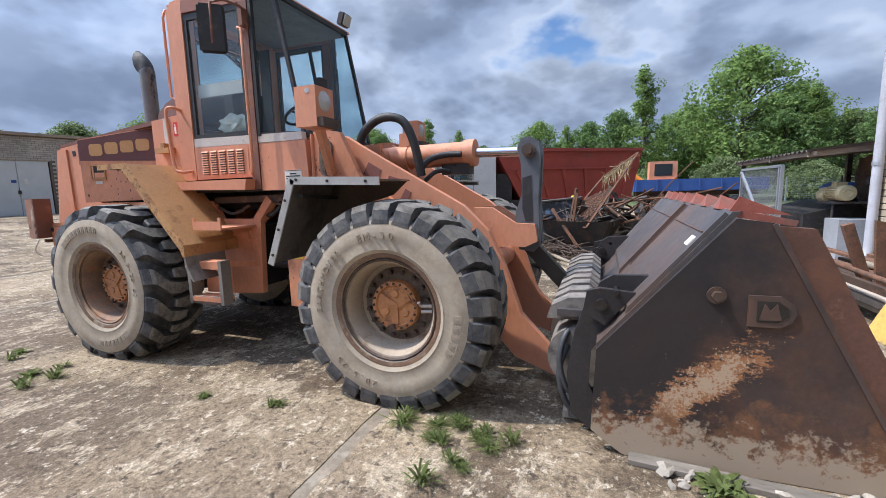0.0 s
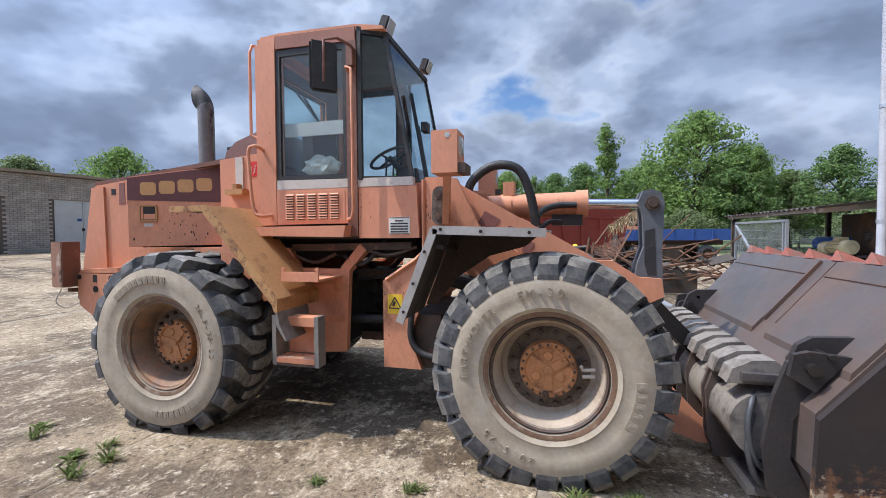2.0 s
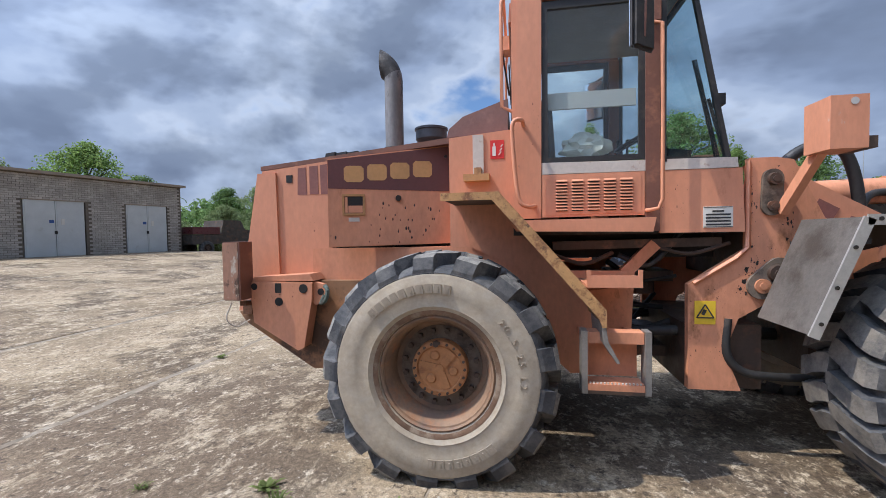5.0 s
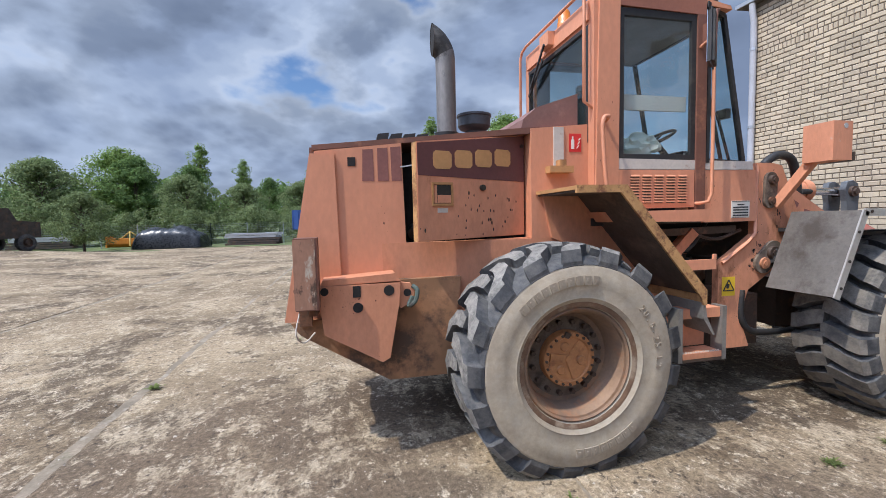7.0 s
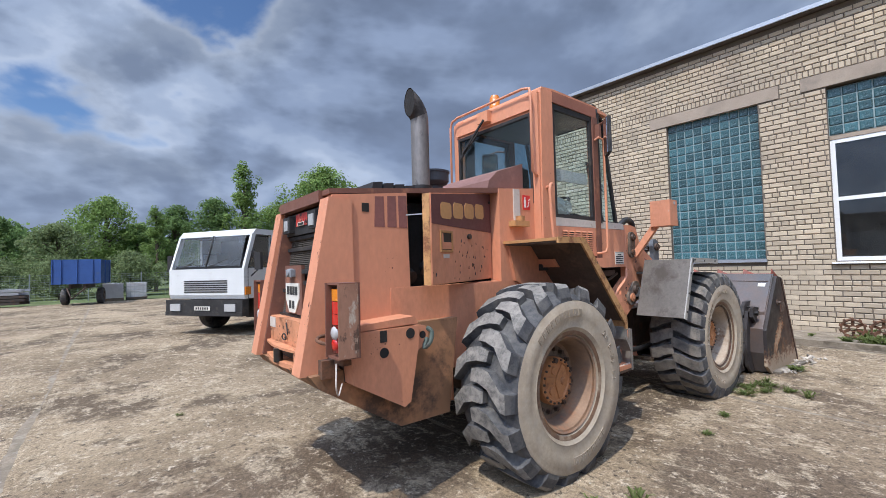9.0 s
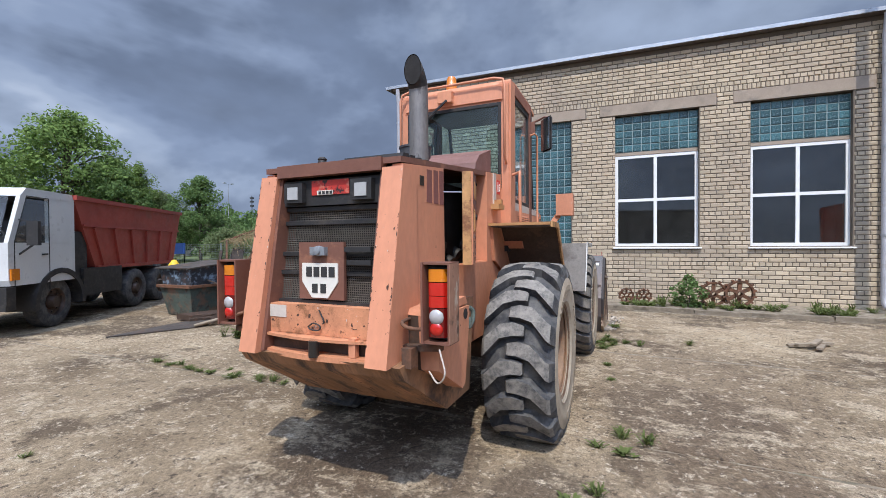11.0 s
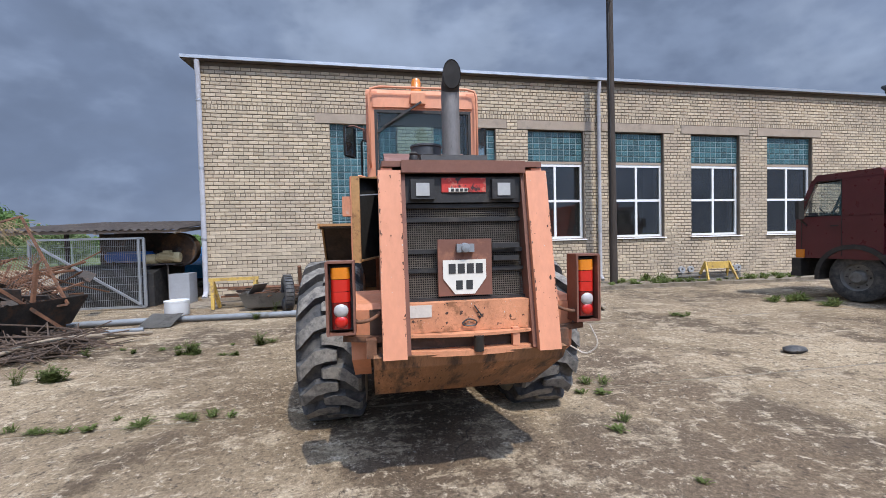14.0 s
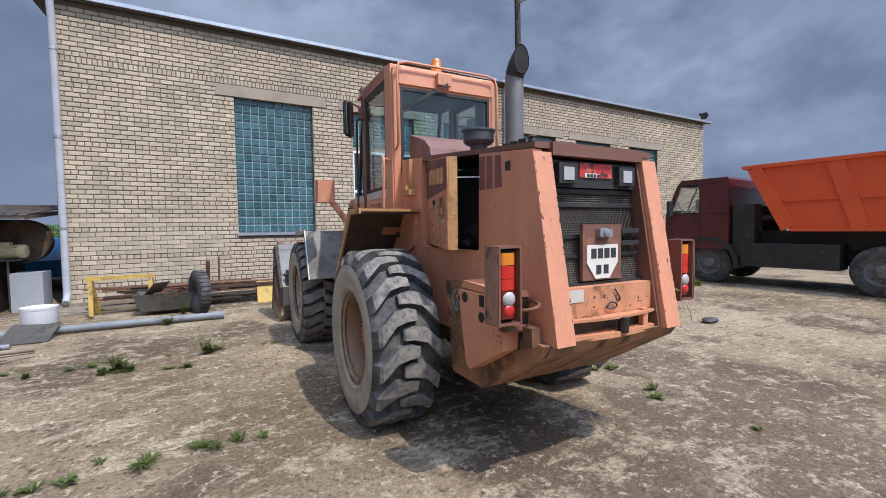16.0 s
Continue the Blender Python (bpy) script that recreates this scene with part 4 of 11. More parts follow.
part("lamp_head", bm, BLACK, fl, smooth=40)
# the whole building stands two degrees off the yard's axes, its bricks a little over the usual size
TURN = Matrix.Translation((-8.3, 4.3, 1.62)) @ Matrix.Scale(1.034, 4) @ Matrix.Translation((8.3, -4.3, -1.62)) @ Matrix.Translation((WX, -3.0, 0)) @ Matrix.Rotation(radians(2.0), 4, "Z") @ Matrix.Translation((-WX, 3.0, 0))
for ob in standing + [fl]:
    ob.matrix_world = TURN @ ROOT[ob]

# kerb and earth strip along the wall
KERB = mat("dirty_worn_kerb", (0.20, 0.162, 0.118), 0.95, var=0.3, scale=2, second=(0.10, 0.08, 0.055), cover=0.4, sscale=3, third=(0.33, 0.28, 0.21), tcover=0.25, tscale=6, bump=0.5, bscale=20)
kerb = thing("kerb", Matrix.Translation((3.1, 0, 0)), "worn concrete kerb along the foot of the wall", "kerb", kind="structure")
for i in range(9):
    bm = B()
    y0 = -13.6 + i * 2.45
    dz = 0.012 * math.sin(i * 2.3)
    box(bm, 3.05, 3.22, y0 + 0.01, y0 + 2.44, -0.05, 0.085 + dz)
    part("kerbstone", bm, KERB, kerb, bevel=0.015)
bm = B()
box(bm, 3.035, WX + 1.10, -14.98, 9.58, -0.06, 0.012)
box(bm, 3.22, WX + 1.10, -14.98, 8.7, 0.012, 0.06)
solid("earth_strip", bm, DIRT, "bare earth with weeds between kerb and wall", "ground", kind="structure")

# ---- row of garages ----
GAR = Matrix.Translation((-25.2, 15.6, 0.72)) @ Matrix.Rotation(radians(78.5), 4, "Z")
garage = thing("garage_row", GAR, "long low garage block of grey brick with pale steel doors", "garage")
GX0, GX1, GH = -22.0, 7.45, 3.85
GDOORS = [(0.0, 2.45), (4.3, 6.6), (-4.4, -1.95), (-8.8, -6.35), (-13.2, -10.8)]
bm = B()
xs = sorted({GX0, GX1, *[d[0] for d in GDOORS], *[d[1] for d in GDOORS]})
for a, b in zip(xs, xs[1:]):
    inside = any(d[0] < (a + b) / 2 < d[1] for d in GDOORS)
    box(bm, a, b, 0.0, 0.38, 2.72 if inside else -0.4, GH)
pieces("wall", bm, MORTAR, garage, local=True)
bm = B()
box(bm, GX0, GX1, 0.39, 6.0, -0.4, GH)
part("rear_block", bm, GREY_BRICK, garage, local=True)
bm = B()
box(bm, GX0 - 0.2, GX1 + 0.2, -0.22, 6.2, GH, GH + 0.13)
part("roof", bm, LINTEL, garage, "flat concrete roof edge", bevel=0.02, local=True)
bm = B()
rng = random.Random(5)
for r in range(int(GH / 0.1)):
    z = r * 0.1
    x = GX0 + (0.13 if r % 2 else 0)
    while x < GX1 - 0.25:
        if not any(d[0] - 0.24 < x < d[1] and z < 2.68 for d in GDOORS):
            box(bm, x, x + 0.245, -0.012 - rng.random() * 0.006, 0.004, z + 0.005, z + 0.093)
        x += 0.26
bricks_g = part("brick", bm, GREY_BRICK, garage, local=True)
tagged(bricks_g, kind="stuff")
for a, b in GDOORS:
    mid = (a + b) / 2
    for s, (c, d) in enumerate(((a + 0.05, mid - 0.01), (mid + 0.01, b - 0.05))):
        bm = B()
        box(bm, c, d, 0.03, 0.09, 0.02, 2.66)
        box(bm, c + 0.06, d - 0.06, 0.018, 0.031, 0.1, 2.58)
        leaf = part("door", bm, WHITE_DOOR, garage, "pale painted steel door leaf", bevel=0.004, local=True)
        bm = B()
        if s == 0:
            box(bm, d - 0.24, d - 0.06, 0.004, 0.018, 1.62, 1.76)
            part("number_plate", bm, BLUE_PAINT, leaf, "small blue number plate", local=True)
            bm = B()
            box(bm, d - 0.05, d + 0.06, -0.02, 0.018, 1.10, 1.26)
            part("lock", bm, BLACK, leaf, local=True)
        else:
            box(bm, c + 0.2, c + 0.33, 0.004, 0.018, 1.55, 1.82)
            part("notice", bm, WHITE_LABEL, leaf, "small faded notice", local=True)
    bm = B()
    box(bm, a, b, 0.0, 0.1, 2.66, 2.72)
    part("door_frame", bm, LINTEL, garage, local=True)


# ---- the wheel loader ----
C = 4.13
loader = thing("wheel_loader", Matrix.Translation((-2.68, C, 0)), "faded orange wheel loader with dark steel bucket on concrete yard", "wheel loader")


def sides():
    return (-1, 1)


REAR_LUG = [(0.274, 0.655, 0.60, 0.0, 0.095), (0.250, 0.722, 0.63, -0.01, 0.092), (0.226, 0.744, 0.655, -0.03, 0.086), (0.115, 0.752, 0.665, -0.185, 0.076),
            (0.02, 0.754, 0.668, -0.215, 0.068), (-0.052, 0.752, 0.668, -0.205, 0.056), (-0.064, 0.735, 0.668, -0.205, 0.05)]
FRONT_LUG = [(0.281, 0.63, 0.60, 0.0, 0.084), (0.268, 0.695, 0.64, 0.0, 0.083), (0.246, 0.736, 0.67, -0.008, 0.082), (0.17, 0.749, 0.69, -0.035, 0.083),
             (0.10, 0.752, 0.695, -0.085, 0.080), (0.03, 0.753, 0.695, -0.115, 0.076), (-0.01, 0.75, 0.695, -0.12, 0.07)]


def lugs(bm, c, n, stations, seed):
    """Tread bars set left and right by turns: cranked, flush with the flank, worn on top."""
    rng = random.Random(seed)
    for q in (1, -1):
        for i in range(n):
            a0 = 2 * math.pi * (i + (0.5 if q < 0 else 0)) / n + rng.uniform(-0.008, 0.008)
            rows = []
            for h, rt, rb, sh, w in stations:
                row = []
                wear = rng.uniform(-0.004, 0.002)
                for r, ww in ((rb, w * 1.28), (rt + wear, w * rng.uniform(0.95, 1.04))):
                    for sg in (-1, 1):
                        a = a0 + sh + sg * ww
                        row.append(bm.verts.new((c[0] + r * math.cos(a), c[1] + q * h, c[2] + r * math.sin(a))))
                rows.append(row)
            for k, (a, b) in enumerate(zip(rows, rows[1:])):
                f = bm.faces.new((a[2], a[3], b[3], b[2]))
                f.material_index = 1 if k > 0 else 0
                bm.faces.new((a[0], a[2], b[2], b[0]))
                bm.faces.new((a[3], a[1], b[1], b[3]))
            for r in (rows[0], rows[-1]):
                bm.faces.new((r[0], r[1], r[3], r[2]))
    return bm


def arc_text(bm, body, size, c, y, r, a_mid, step, depth=0.004):
    """Characters set round an arc on a tyre's flank that faces -y."""
    k = len(body)
    for i, ch in enumerate(body):
        if ch == " ":
            continue
        cu = bpy.data.curves.new("t", "FONT")
        cu.body, cu.size, cu.extrude, cu.align_x, cu.align_y = ch, size, depth, "CENTER", "CENTER"
        tmp = bpy.data.objects.new("t", cu)
        me = tmp.to_mesh()
        a = a_mid - (i - (k - 1) / 2) * step
        me.transform(Matrix.Translation((c[0], y, c[2])) @ Matrix.Rotation(radians(90), 4, "X") @ Matrix.Rotation(a - math.pi / 2, 4, "Z") @ Matrix.Translation((0, r, 0)))
        bm.from_mesh(me)
        tmp.to_mesh_clear()
        bpy.data.objects.remove(tmp)
        bpy.data.curves.remove(cu)
    return bm


def arc_bars(bm, k, c, y, r, a_mid, step, h):
    """Plain raised blocks set round an arc, for lettering that is not spelled out."""
    for i in range(k):
        a = a_mid - (i - (k - 1) / 2) * step
        m = Matrix.Translation((c[0], y, c[2])) @ Matrix.Rotation(radians(90), 4, "X") @ Matrix.Rotation(a - math.pi / 2, 4, "Z") @ Matrix.Translation((0, r, 0))
        w = step * r * 0.38
        box(bm, -w, w, -h / 2, h / 2, -0.003, 0.004, m)
        box(bm, -w * 0.3, w * 0.3, -h * 0.2, h * 0.2, 0.004, 0.007, m)
    return bm


BOLT_S = finish("wheel_bolt", cyl(B(), (0, -0.009, 0), (0, 0.009, 0), 0.009, seg=6), GREASY)
BOLT_L = finish("wheel_nut", cyl(B(), (0, -0.022, 0), (0, 0.022, 0), 0.017, seg=6), GREASY)


def wheel(x, s, rear):
    c = (x, C + s * 0.96, 0.692)
    rimmat = RIM_R if rear else RIM_F
    def out(h):
        return s * h
    bm = B()
    prof = [(0.372, out(0.238)), (0.385, out(0.232)), (0.378, out(0.215)), (0.335, out(0.205)), (0.315, out(0.17)), (0.305, out(0.07)), (0.30, out(0.045)),
            (0.17, out(0.03)), (0.0, out(0.03))]
    lathe(bm, prof, c, 48)
    lathe(bm, [(0.372, out(-0.238)), (0.335, out(-0.2)), (0.30, out(-0.1)), (0.18, out(-0.08)), (0.0, out(-0.08))], c, 32)
    rim = part("wheel", bm, rimmat, loader, "rusty brown rear rim" if rear else "dusty beige front rim with rust", smooth=35)
    bm = B()
    lathe(bm, [(0.352, out(0.21)), (0.365, out(0.222)), (0.352, out(0.232)), (0.34, out(0.222))], c, 48, closed=True)
    part("lock_ring", bm, GREASY if not rear else RIM_R, rim, smooth=50)
    bm = B()
    lathe(bm, [(0.368, out(0.239)), (0.384, out(0.2465)), (0.399, out(0.2475)), (0.401, out(0.240)), (0.384, out(0.230))], c, 48, closed=True)
    part("rim_flange", bm, RIM_EDGE, rim, "rust-brown rim flange", smooth=50)
    prof = [(0.345, 0.20), (0.375, 0.236), (0.40, 0.247), (0.425, 0.266), (0.432, 0.262), (0.50, 0.279), (0.575, 0.284), (0.582, 0.280), (0.61, 0.279), (0.628, 0.272), (0.635, 0.262), (0.642, 0.20), (0.65, 0.0)]
    prof = prof + [(r, -h) for r, h in prof[-2::-1]]
    bm = B()
    lathe(bm, prof + [(0.33, -0.18), (0.33, 0.18)], c, 64, closed=True)
    part("tyre", bm, RUBBER_DUST, rim, "dust-covered tyre flank", smooth=50)
    bm = B()
    lathe(bm, [(0.628, 0.276), (0.646, 0.262), (0.668, 0.215), (0.682, 0.12), (0.686, 0.0), (0.682, -0.12), (0.668, -0.215), (0.646, -0.262), (0.628, -0.276), (0.60, 0.0)], c, 64, closed=True)
    part("tread_base", bm, RUBBER, rim, smooth=50)
    bm = B()
    lugs(bm, c, 17 if rear else 26, REAR_LUG if rear else FRONT_LUG, 5 + rear + 2 * s)
    tread = part("tread", bm, RUBBER, rim, "black chevron tread bars with pale worn tops")
    tread.data.materials.append(RUBBER_TOP if rear else RUBBER_TOP_F)
    bm = B()
    yo = c[1] + s * 0.283
    if s < 0:
        if rear:
            arc_text(bm, "20.5-25 L2", 0.062, c, yo, 0.525, radians(18), 0.085)
            arc_bars(bm, 10, c, yo, 0.535, radians(108), 0.105, 0.055)
            arc_bars(bm, 8, c, yo, 0.535, radians(-72), 0.105, 0.055)
        else:
            arc_text(bm, "EM-30", 0.072, c, yo, 0.52, radians(95), 0.115)
            arc_text(bm, "EARTHMOVER", 0.062, c, yo, 0.515, radians(157), 0.10)
            arc_bars(bm, 5, c, yo, 0.525, radians(-14), 0.115, 0.06)
            arc_text(bm, "20.5-25", 0.066, c, yo, 0.525, radians(-118), 0.10)
        pieces("sidewall_letter", bm, RUBBER_LETTER, rim)
    # hub reduction cover
    bm = B()
    lathe(bm, [(0.182, out(0.03)), (0.182, out(0.10)), (0.176, out(0.118)), (0.148, out(0.121)), (0.140, out(0.108)), (0.0, out(0.108))], c, 40)
    hub = part("hub", bm, HUB, rim, "round orange hub cover, scraped and rusty", smooth=35)
    bm = B()
    lathe(bm, [(0.268, out(0.032)), (0.268, out(0.048)), (0.18, out(0.052))], c, 32)
    part("hub_flange", bm, FLANGE, rim, "dusty hub flange", smooth=35)
    bm = B()
    for k in range(3):
        a = math.radians(90 + 120 * k + (20 if rear else 0))
        p = Vector((c[0] + 0.088 * math.cos(a), c[1], c[2] + 0.088 * math.sin(a)))
        cyl(bm, p + Vector((0, out(0.108), 0)), p + Vector((0, out(0.118), 0)), 0.033, 0.026, 14)
        a2 = a + math.radians(60)
        q = Vector((c[0] + 0.135 * math.cos(a2), c[1] + out(0.112), c[2] + 0.135 * math.sin(a2)))
        bar(bm, Vector((c[0], c[1] + out(0.112), c[2])), q, 0.05, 0.014, (0, 1, 0))
    cyl(bm, (c[0], c[1] + out(0.105), c[2]), (c[0], c[1] + out(0.124), c[2]), 0.034, 0.028, 14)
    part("cover_rib", bm, HUB, rim, bevel=0.003)
    inv = ROOT[loader].inverted()
    for k in range(20):
        a = 2 * math.pi * k / 20
        shared("wheel_bolt", BOLT_S, inv @ Matrix.Translation((c[0] + 0.163 * math.cos(a), c[1] + out(0.122), c[2] + 0.163 * math.sin(a))), rim)
    for k in range(16):
        a = 2 * math.pi * (k + 0.5) / 16
        shared("wheel_nut", BOLT_L, inv @ Matrix.Translation((c[0] + 0.237 * math.cos(a), c[1] + out(0.062), c[2] + 0.237 * math.sin(a))), rim)
    bm = B()
    cyl(bm, (c[0] - 0.02, c[1] + out(0.1), c[2] + (0.16 if rear else -0.15)), (c[0] - 0.02, c[1] + out(0.135), c[2] + (0.16 if rear else -0.15)), 0.02, seg=8)
    part("drain_plug", bm, GREASY, rim)
    if not rear:
        bm = B()
        tube(bm, [(x + 0.28, c[1] + out(0.11), 0.71), (x + 0.21, c[1] + out(0.13), 0.71), (x + 0.20, c[1] + out(0.15), 0.74)], 0.011, 6)
        tube(bm, [(x + 0.28, c[1] + out(0.11), 0.67), (x + 0.21, c[1] + out(0.13), 0.67)], 0.011, 6)
        part("valve_stem", bm, CREAM, rim)


for s in sides():
    wheel(-4.17, s, True)
    wheel(-1.19, s, False)

# axles and drive line
for x in (-4.17, -1.19):
    bm = B()
    cyl(bm, (x, C - 0.86, 0.692), (x, C + 0.86, 0.692), 0.13, seg=20)
    lathe(bm, [(0.14, -0.30), (0.25, -0.18), (0.28, 0.0), (0.25, 0.18), (0.14, 0.30)], (x, C, 0.692), 20)
    part("axle", bm, GREASY, loader, "greasy axle housing", smooth=40)
bm = B()
cyl(bm, (-3.9, C, 0.78), (-1.45, C, 0.72), 0.05, seg=12)
part("drive_shaft", bm, GREASE, loader, smooth=40)


# -- rear frame, counterweight and tail --
def panel(pts, s, d0, d1):
    """A side plate: x,z outline, between two distances from the centre line, on side s."""
    bm = B()
    prism(bm, pts, "y", C + s * d0, C + s * d1)
    return bm


for s in sides():
    part("frame_plate", panel([(-5.3, 0.62), (-4.75, 0.55), (-4.75, 0.80), (-3.6, 0.80), (-3.3, 0.52), (-2.90, 0.55), (-2.86, 1.27), (-3.35, 1.27), (-3.45, 1.45), (-5.3, 1.45)], s, 0.47, 0.53), ORANGE_WORN, loader, "orange rear frame plate", bevel=0.006)
    part("rear_side_panel", panel([(-5.73, 2.085), (-5.145, 2.145), (-5.125, 1.235), (-5.885, 1.235)], s, 0.455, 0.525), ORANGE, loader, "plain orange rear side panel", bevel=0.012)
    part("panel_ledge", panel([(-5.72, 1.20), (-5.70, 1.236), (-5.235, 1.262), (-5.20, 1.21)], s, 0.526, 0.72), ORANGE_WORN, loader, bevel=0.008)
    # dark louvre bars and the small latch on the panel
    for k, x in enumerate((-5.375, -5.275, -5.185)):
        bm = panel([(x - 0.037, 2.085 + (x + 5.5) * 0.1), (x + 0.033, 2.09 + (x + 5.5) * 0.1), (x + 0.037, 1.885), (x - 0.045 + 0.006 * k, 1.885)], s, 0.523, 0.5275)
        part("panel_stripe", bm, FADED_MAROON, loader)
    # dark plate stands for the shade in the latch hole
    bm = panel([(-5.515, 2.045), (-5.462, 2.045), (-5.462, 1.985), (-5.515, 1.985)], s, 0.515, 0.529)
    part("latch", bm, GREASE, loader, "small dark latch hole", bevel=0.003)
    part("tail_pillar", panel([(-5.76, 2.065), (-5.60, 2.065), (-5.58, 0.93), (-5.965, 0.94)], s, 0.405, 0.545), ORANGE, loader, "broad orange tail pillar with chipped paint", bevel=0.014)
    part("pillar_flank", panel([(-5.735, 2.05), (-5.50, 2.05), (-5.50, 0.95), (-5.92, 0.95)], s, 0.378, 0.404), BROWN_HOOD, loader, bevel=0.004)
    # lower corner wing
    part("corner_wing", panel([(-5.735, 1.198), (-5.205, 1.198), (-5.215, 1.06), (-5.285, 0.70), (-5.335, 0.675), (-5.70, 0.885)], s, 0.62, 0.735), ORANGE_WORN, loader, "heavy orange corner wing with lashing holes", bevel=0.012)
    part("wing_web", panel([(-5.72, 1.195), (-5.23, 1.195), (-5.32, 0.72), (-5.70, 0.88)], s, 0.52, 0.619), GREASY, loader)
    # black discs and a black slot stand for the holes' shaded depth
    for hx, hz, hr in ((-5.484, 1.05, 0.033), (-5.28, 1.152, 0.035), (-5.69, 1.165, 0.026)):
        bm = B()
        cyl(bm, (hx, C + s * 0.733, hz), (hx, C + s * 0.7385, hz), hr, seg=16)
        part("lashing_hole", bm, INNER, loader)
    bm = B()
    ya, yb = sorted((C + s * 0.733, C + s * 0.7385))
    box(bm, -5.513, -5.463, ya, yb, 1.118, 1.192)
    part("lashing_slot", bm, INNER, loader)
    bm = B()
    prism(bm, [(-5.22, 1.20), (-5.13, 1.185), (-5.105, 1.13), (-5.13, 1.06), (-5.20, 1.02), (-5.225, 1.05)], "y", C + s * 0.655, C + s * 0.70)
    lug_ = part("lashing_lug", bm, ORANGE_WORN, loader, "rounded lashing lug beside the wing", bevel=0.008)
    bm = B()
    cyl(bm, (-5.155, C + s * 0.699, 1.125), (-5.155, C + s * 0.7025, 1.125), 0.026, seg=14)
    part("lug_hole", bm, INNER, lug_)
    bm = B()
    tube(bm, [(-5.12, C + s * 0.70, 1.17), (-5.09, C + s * 0.72, 1.14), (-5.105, C + s * 0.72, 1.07), (-5.15, C + s * 0.71, 1.035), (-5.12, C + s * 0.705, 1.10)], 0.016, 8, curve=3)
    part("green_strap", bm, GREEN_CONT, loader, "frayed green strap")
    # tail lamp in its open steel box
    ya, yb = sorted((C + s * 0.70, C + s * 0.865))
    bm = B()
    for b in ((-5.850, -5.715, ya, ya + 0.012, 1.075, 1.515), (-5.862, -5.722, yb - 0.012, yb, 1.075, 1.515), (-5.850, -5.715, ya + 0.012, yb - 0.012, 1.503, 1.515),
              (-5.850, -5.715, ya + 0.012, yb - 0.012, 1.075, 1.087), (-5.727, -5.715, ya + 0.012, yb - 0.012, 1.087, 1.503)):
        box(bm, *b)
    lb = part("lamp_box", bm, BROWN_HOOD, loader, "open rusty steel box round the tail lamp")
    bm = B()
    yo = yb if s > 0 else ya
    box(bm, -5.855, -5.728, min(yo, yo + s * 0.004), max(yo, yo + s * 0.004), 1.082, 1.508)
    part("box_cover", bm, LAMP_SHEET, lb, "side sheet with peeling cream paint", bevel=0.002)
    bm = B()
    box(bm, -5.795, -5.727, ya + 0.016, yb - 0.016, 1.095, 1.49)
    part("lamp_body", bm, BLACK, lb, bevel=0.01)
    for z0, z1, mt_ in ((1.410, 1.478, LAMP_AMBER), (1.336, 1.406, LAMP_RED), (1.272, 1.333, LAMP_RED), (1.112, 1.268, LAMP_DEEP)):
        bm = B()
        ym, hw = (ya + yb) / 2 + 0.002, (yb - ya) / 2 - 0.026
        prism(bm, [(-5.80, ym - hw)] + [(-5.800 - 0.042 * math.sqrt(max(0.0, 1 - (k / 6) ** 4)), ym + hw * k / 6) for k in range(-6, 7)] + [(-5.80, ym + hw)], "z", z0, z1)
        part("lamp_lens", bm, mt_, lb, {LAMP_AMBER: "amber lens", LAMP_RED: "red lens", LAMP_DEEP: "dark red lens"}[mt_], bevel=0.005, smooth=40)
    bm = B()
    lathe(bm, [(0.0, -5.858), (0.022, -5.855), (0.038, -5.847), (0.043, -5.838)], (0, (ya + yb) / 2, 1.222), 20, "x")
    part("reversing_lens", bm, LAMP_WHITE, lb, "milky reversing lens", smooth=40)
    bm = B()
    lathe(bm, [(0.0, -5.854), (0.022, -5.852), (0.034, -5.846), (0.038, -5.838)], (0, (ya + yb) / 2, 1.156), 20, "x")
    part("fog_lens", bm, LAMP_RED, lb, "red round lens", smooth=40)
    bm = B()
    bar(bm, (-5.76, C + s * 0.54, 1.02), (-5.76, C + s * 0.78, 1.04), 0.05, 0.035)
    box(bm, -5.86, -5.78, C + s * 0.61 - 0.03, C + s * 0.61 + 0.03, 0.93, 1.04)
    part("lamp_bracket", bm, BROWN_RUST, loader, bevel=0.004)
    bm = B()
    tube(bm, [(-5.73, C + s * 0.56, 1.18), (-5.84, C + s * 0.575, 1.18), (-5.88, C + s * 0.62, 1.165), (-5.85, C + s * 0.68, 1.15), (-5.78, C + s * 0.705, 1.15)], 0.011, 8, curve=5)
    part("guard_loop", bm, BROWN_RUST, loader, "small bent rail beside the tail lamp", smooth=60)
    bm = B()
    tube(bm, [(-5.84, C + s * 0.80, 1.05), (-5.86, C + s * 0.84, 0.93), (-5.82, C + s * 0.78, 0.86), (-5.76, C + s * 0.70, 0.90)], 0.005, 6, curve=4)
    part("lamp_cable", bm, CREAM, loader) if s < 0 else bm.free()

bm = B()
prism(bm, [(-5.92, 0.945), (-5.86, 0.86), (-5.28, 0.50), (-4.85, 0.50), (-4.75, 1.20), (-5.60, 1.20), (-5.62, 0.96)], "y", C - 0.60, C + 0.60)
part("counterweight", bm, ORANGE_DIRTY, loader, "scraped orange counterweight with a sloping belly", bevel=0.015)
bm = B()
box(bm, -5.86, -5.60, C - 0.405, C + 0.405, 1.065, 1.245)
part("bumper_beam", bm, BEAM, loader, "chipped orange tail beam", bevel=0.012)
bm = B()
pts = [(C - 0.405 + 0.81 * i / 12, -5.885 - 0.05 * math.sin(math.pi * i / 12)) for i in range(13)]
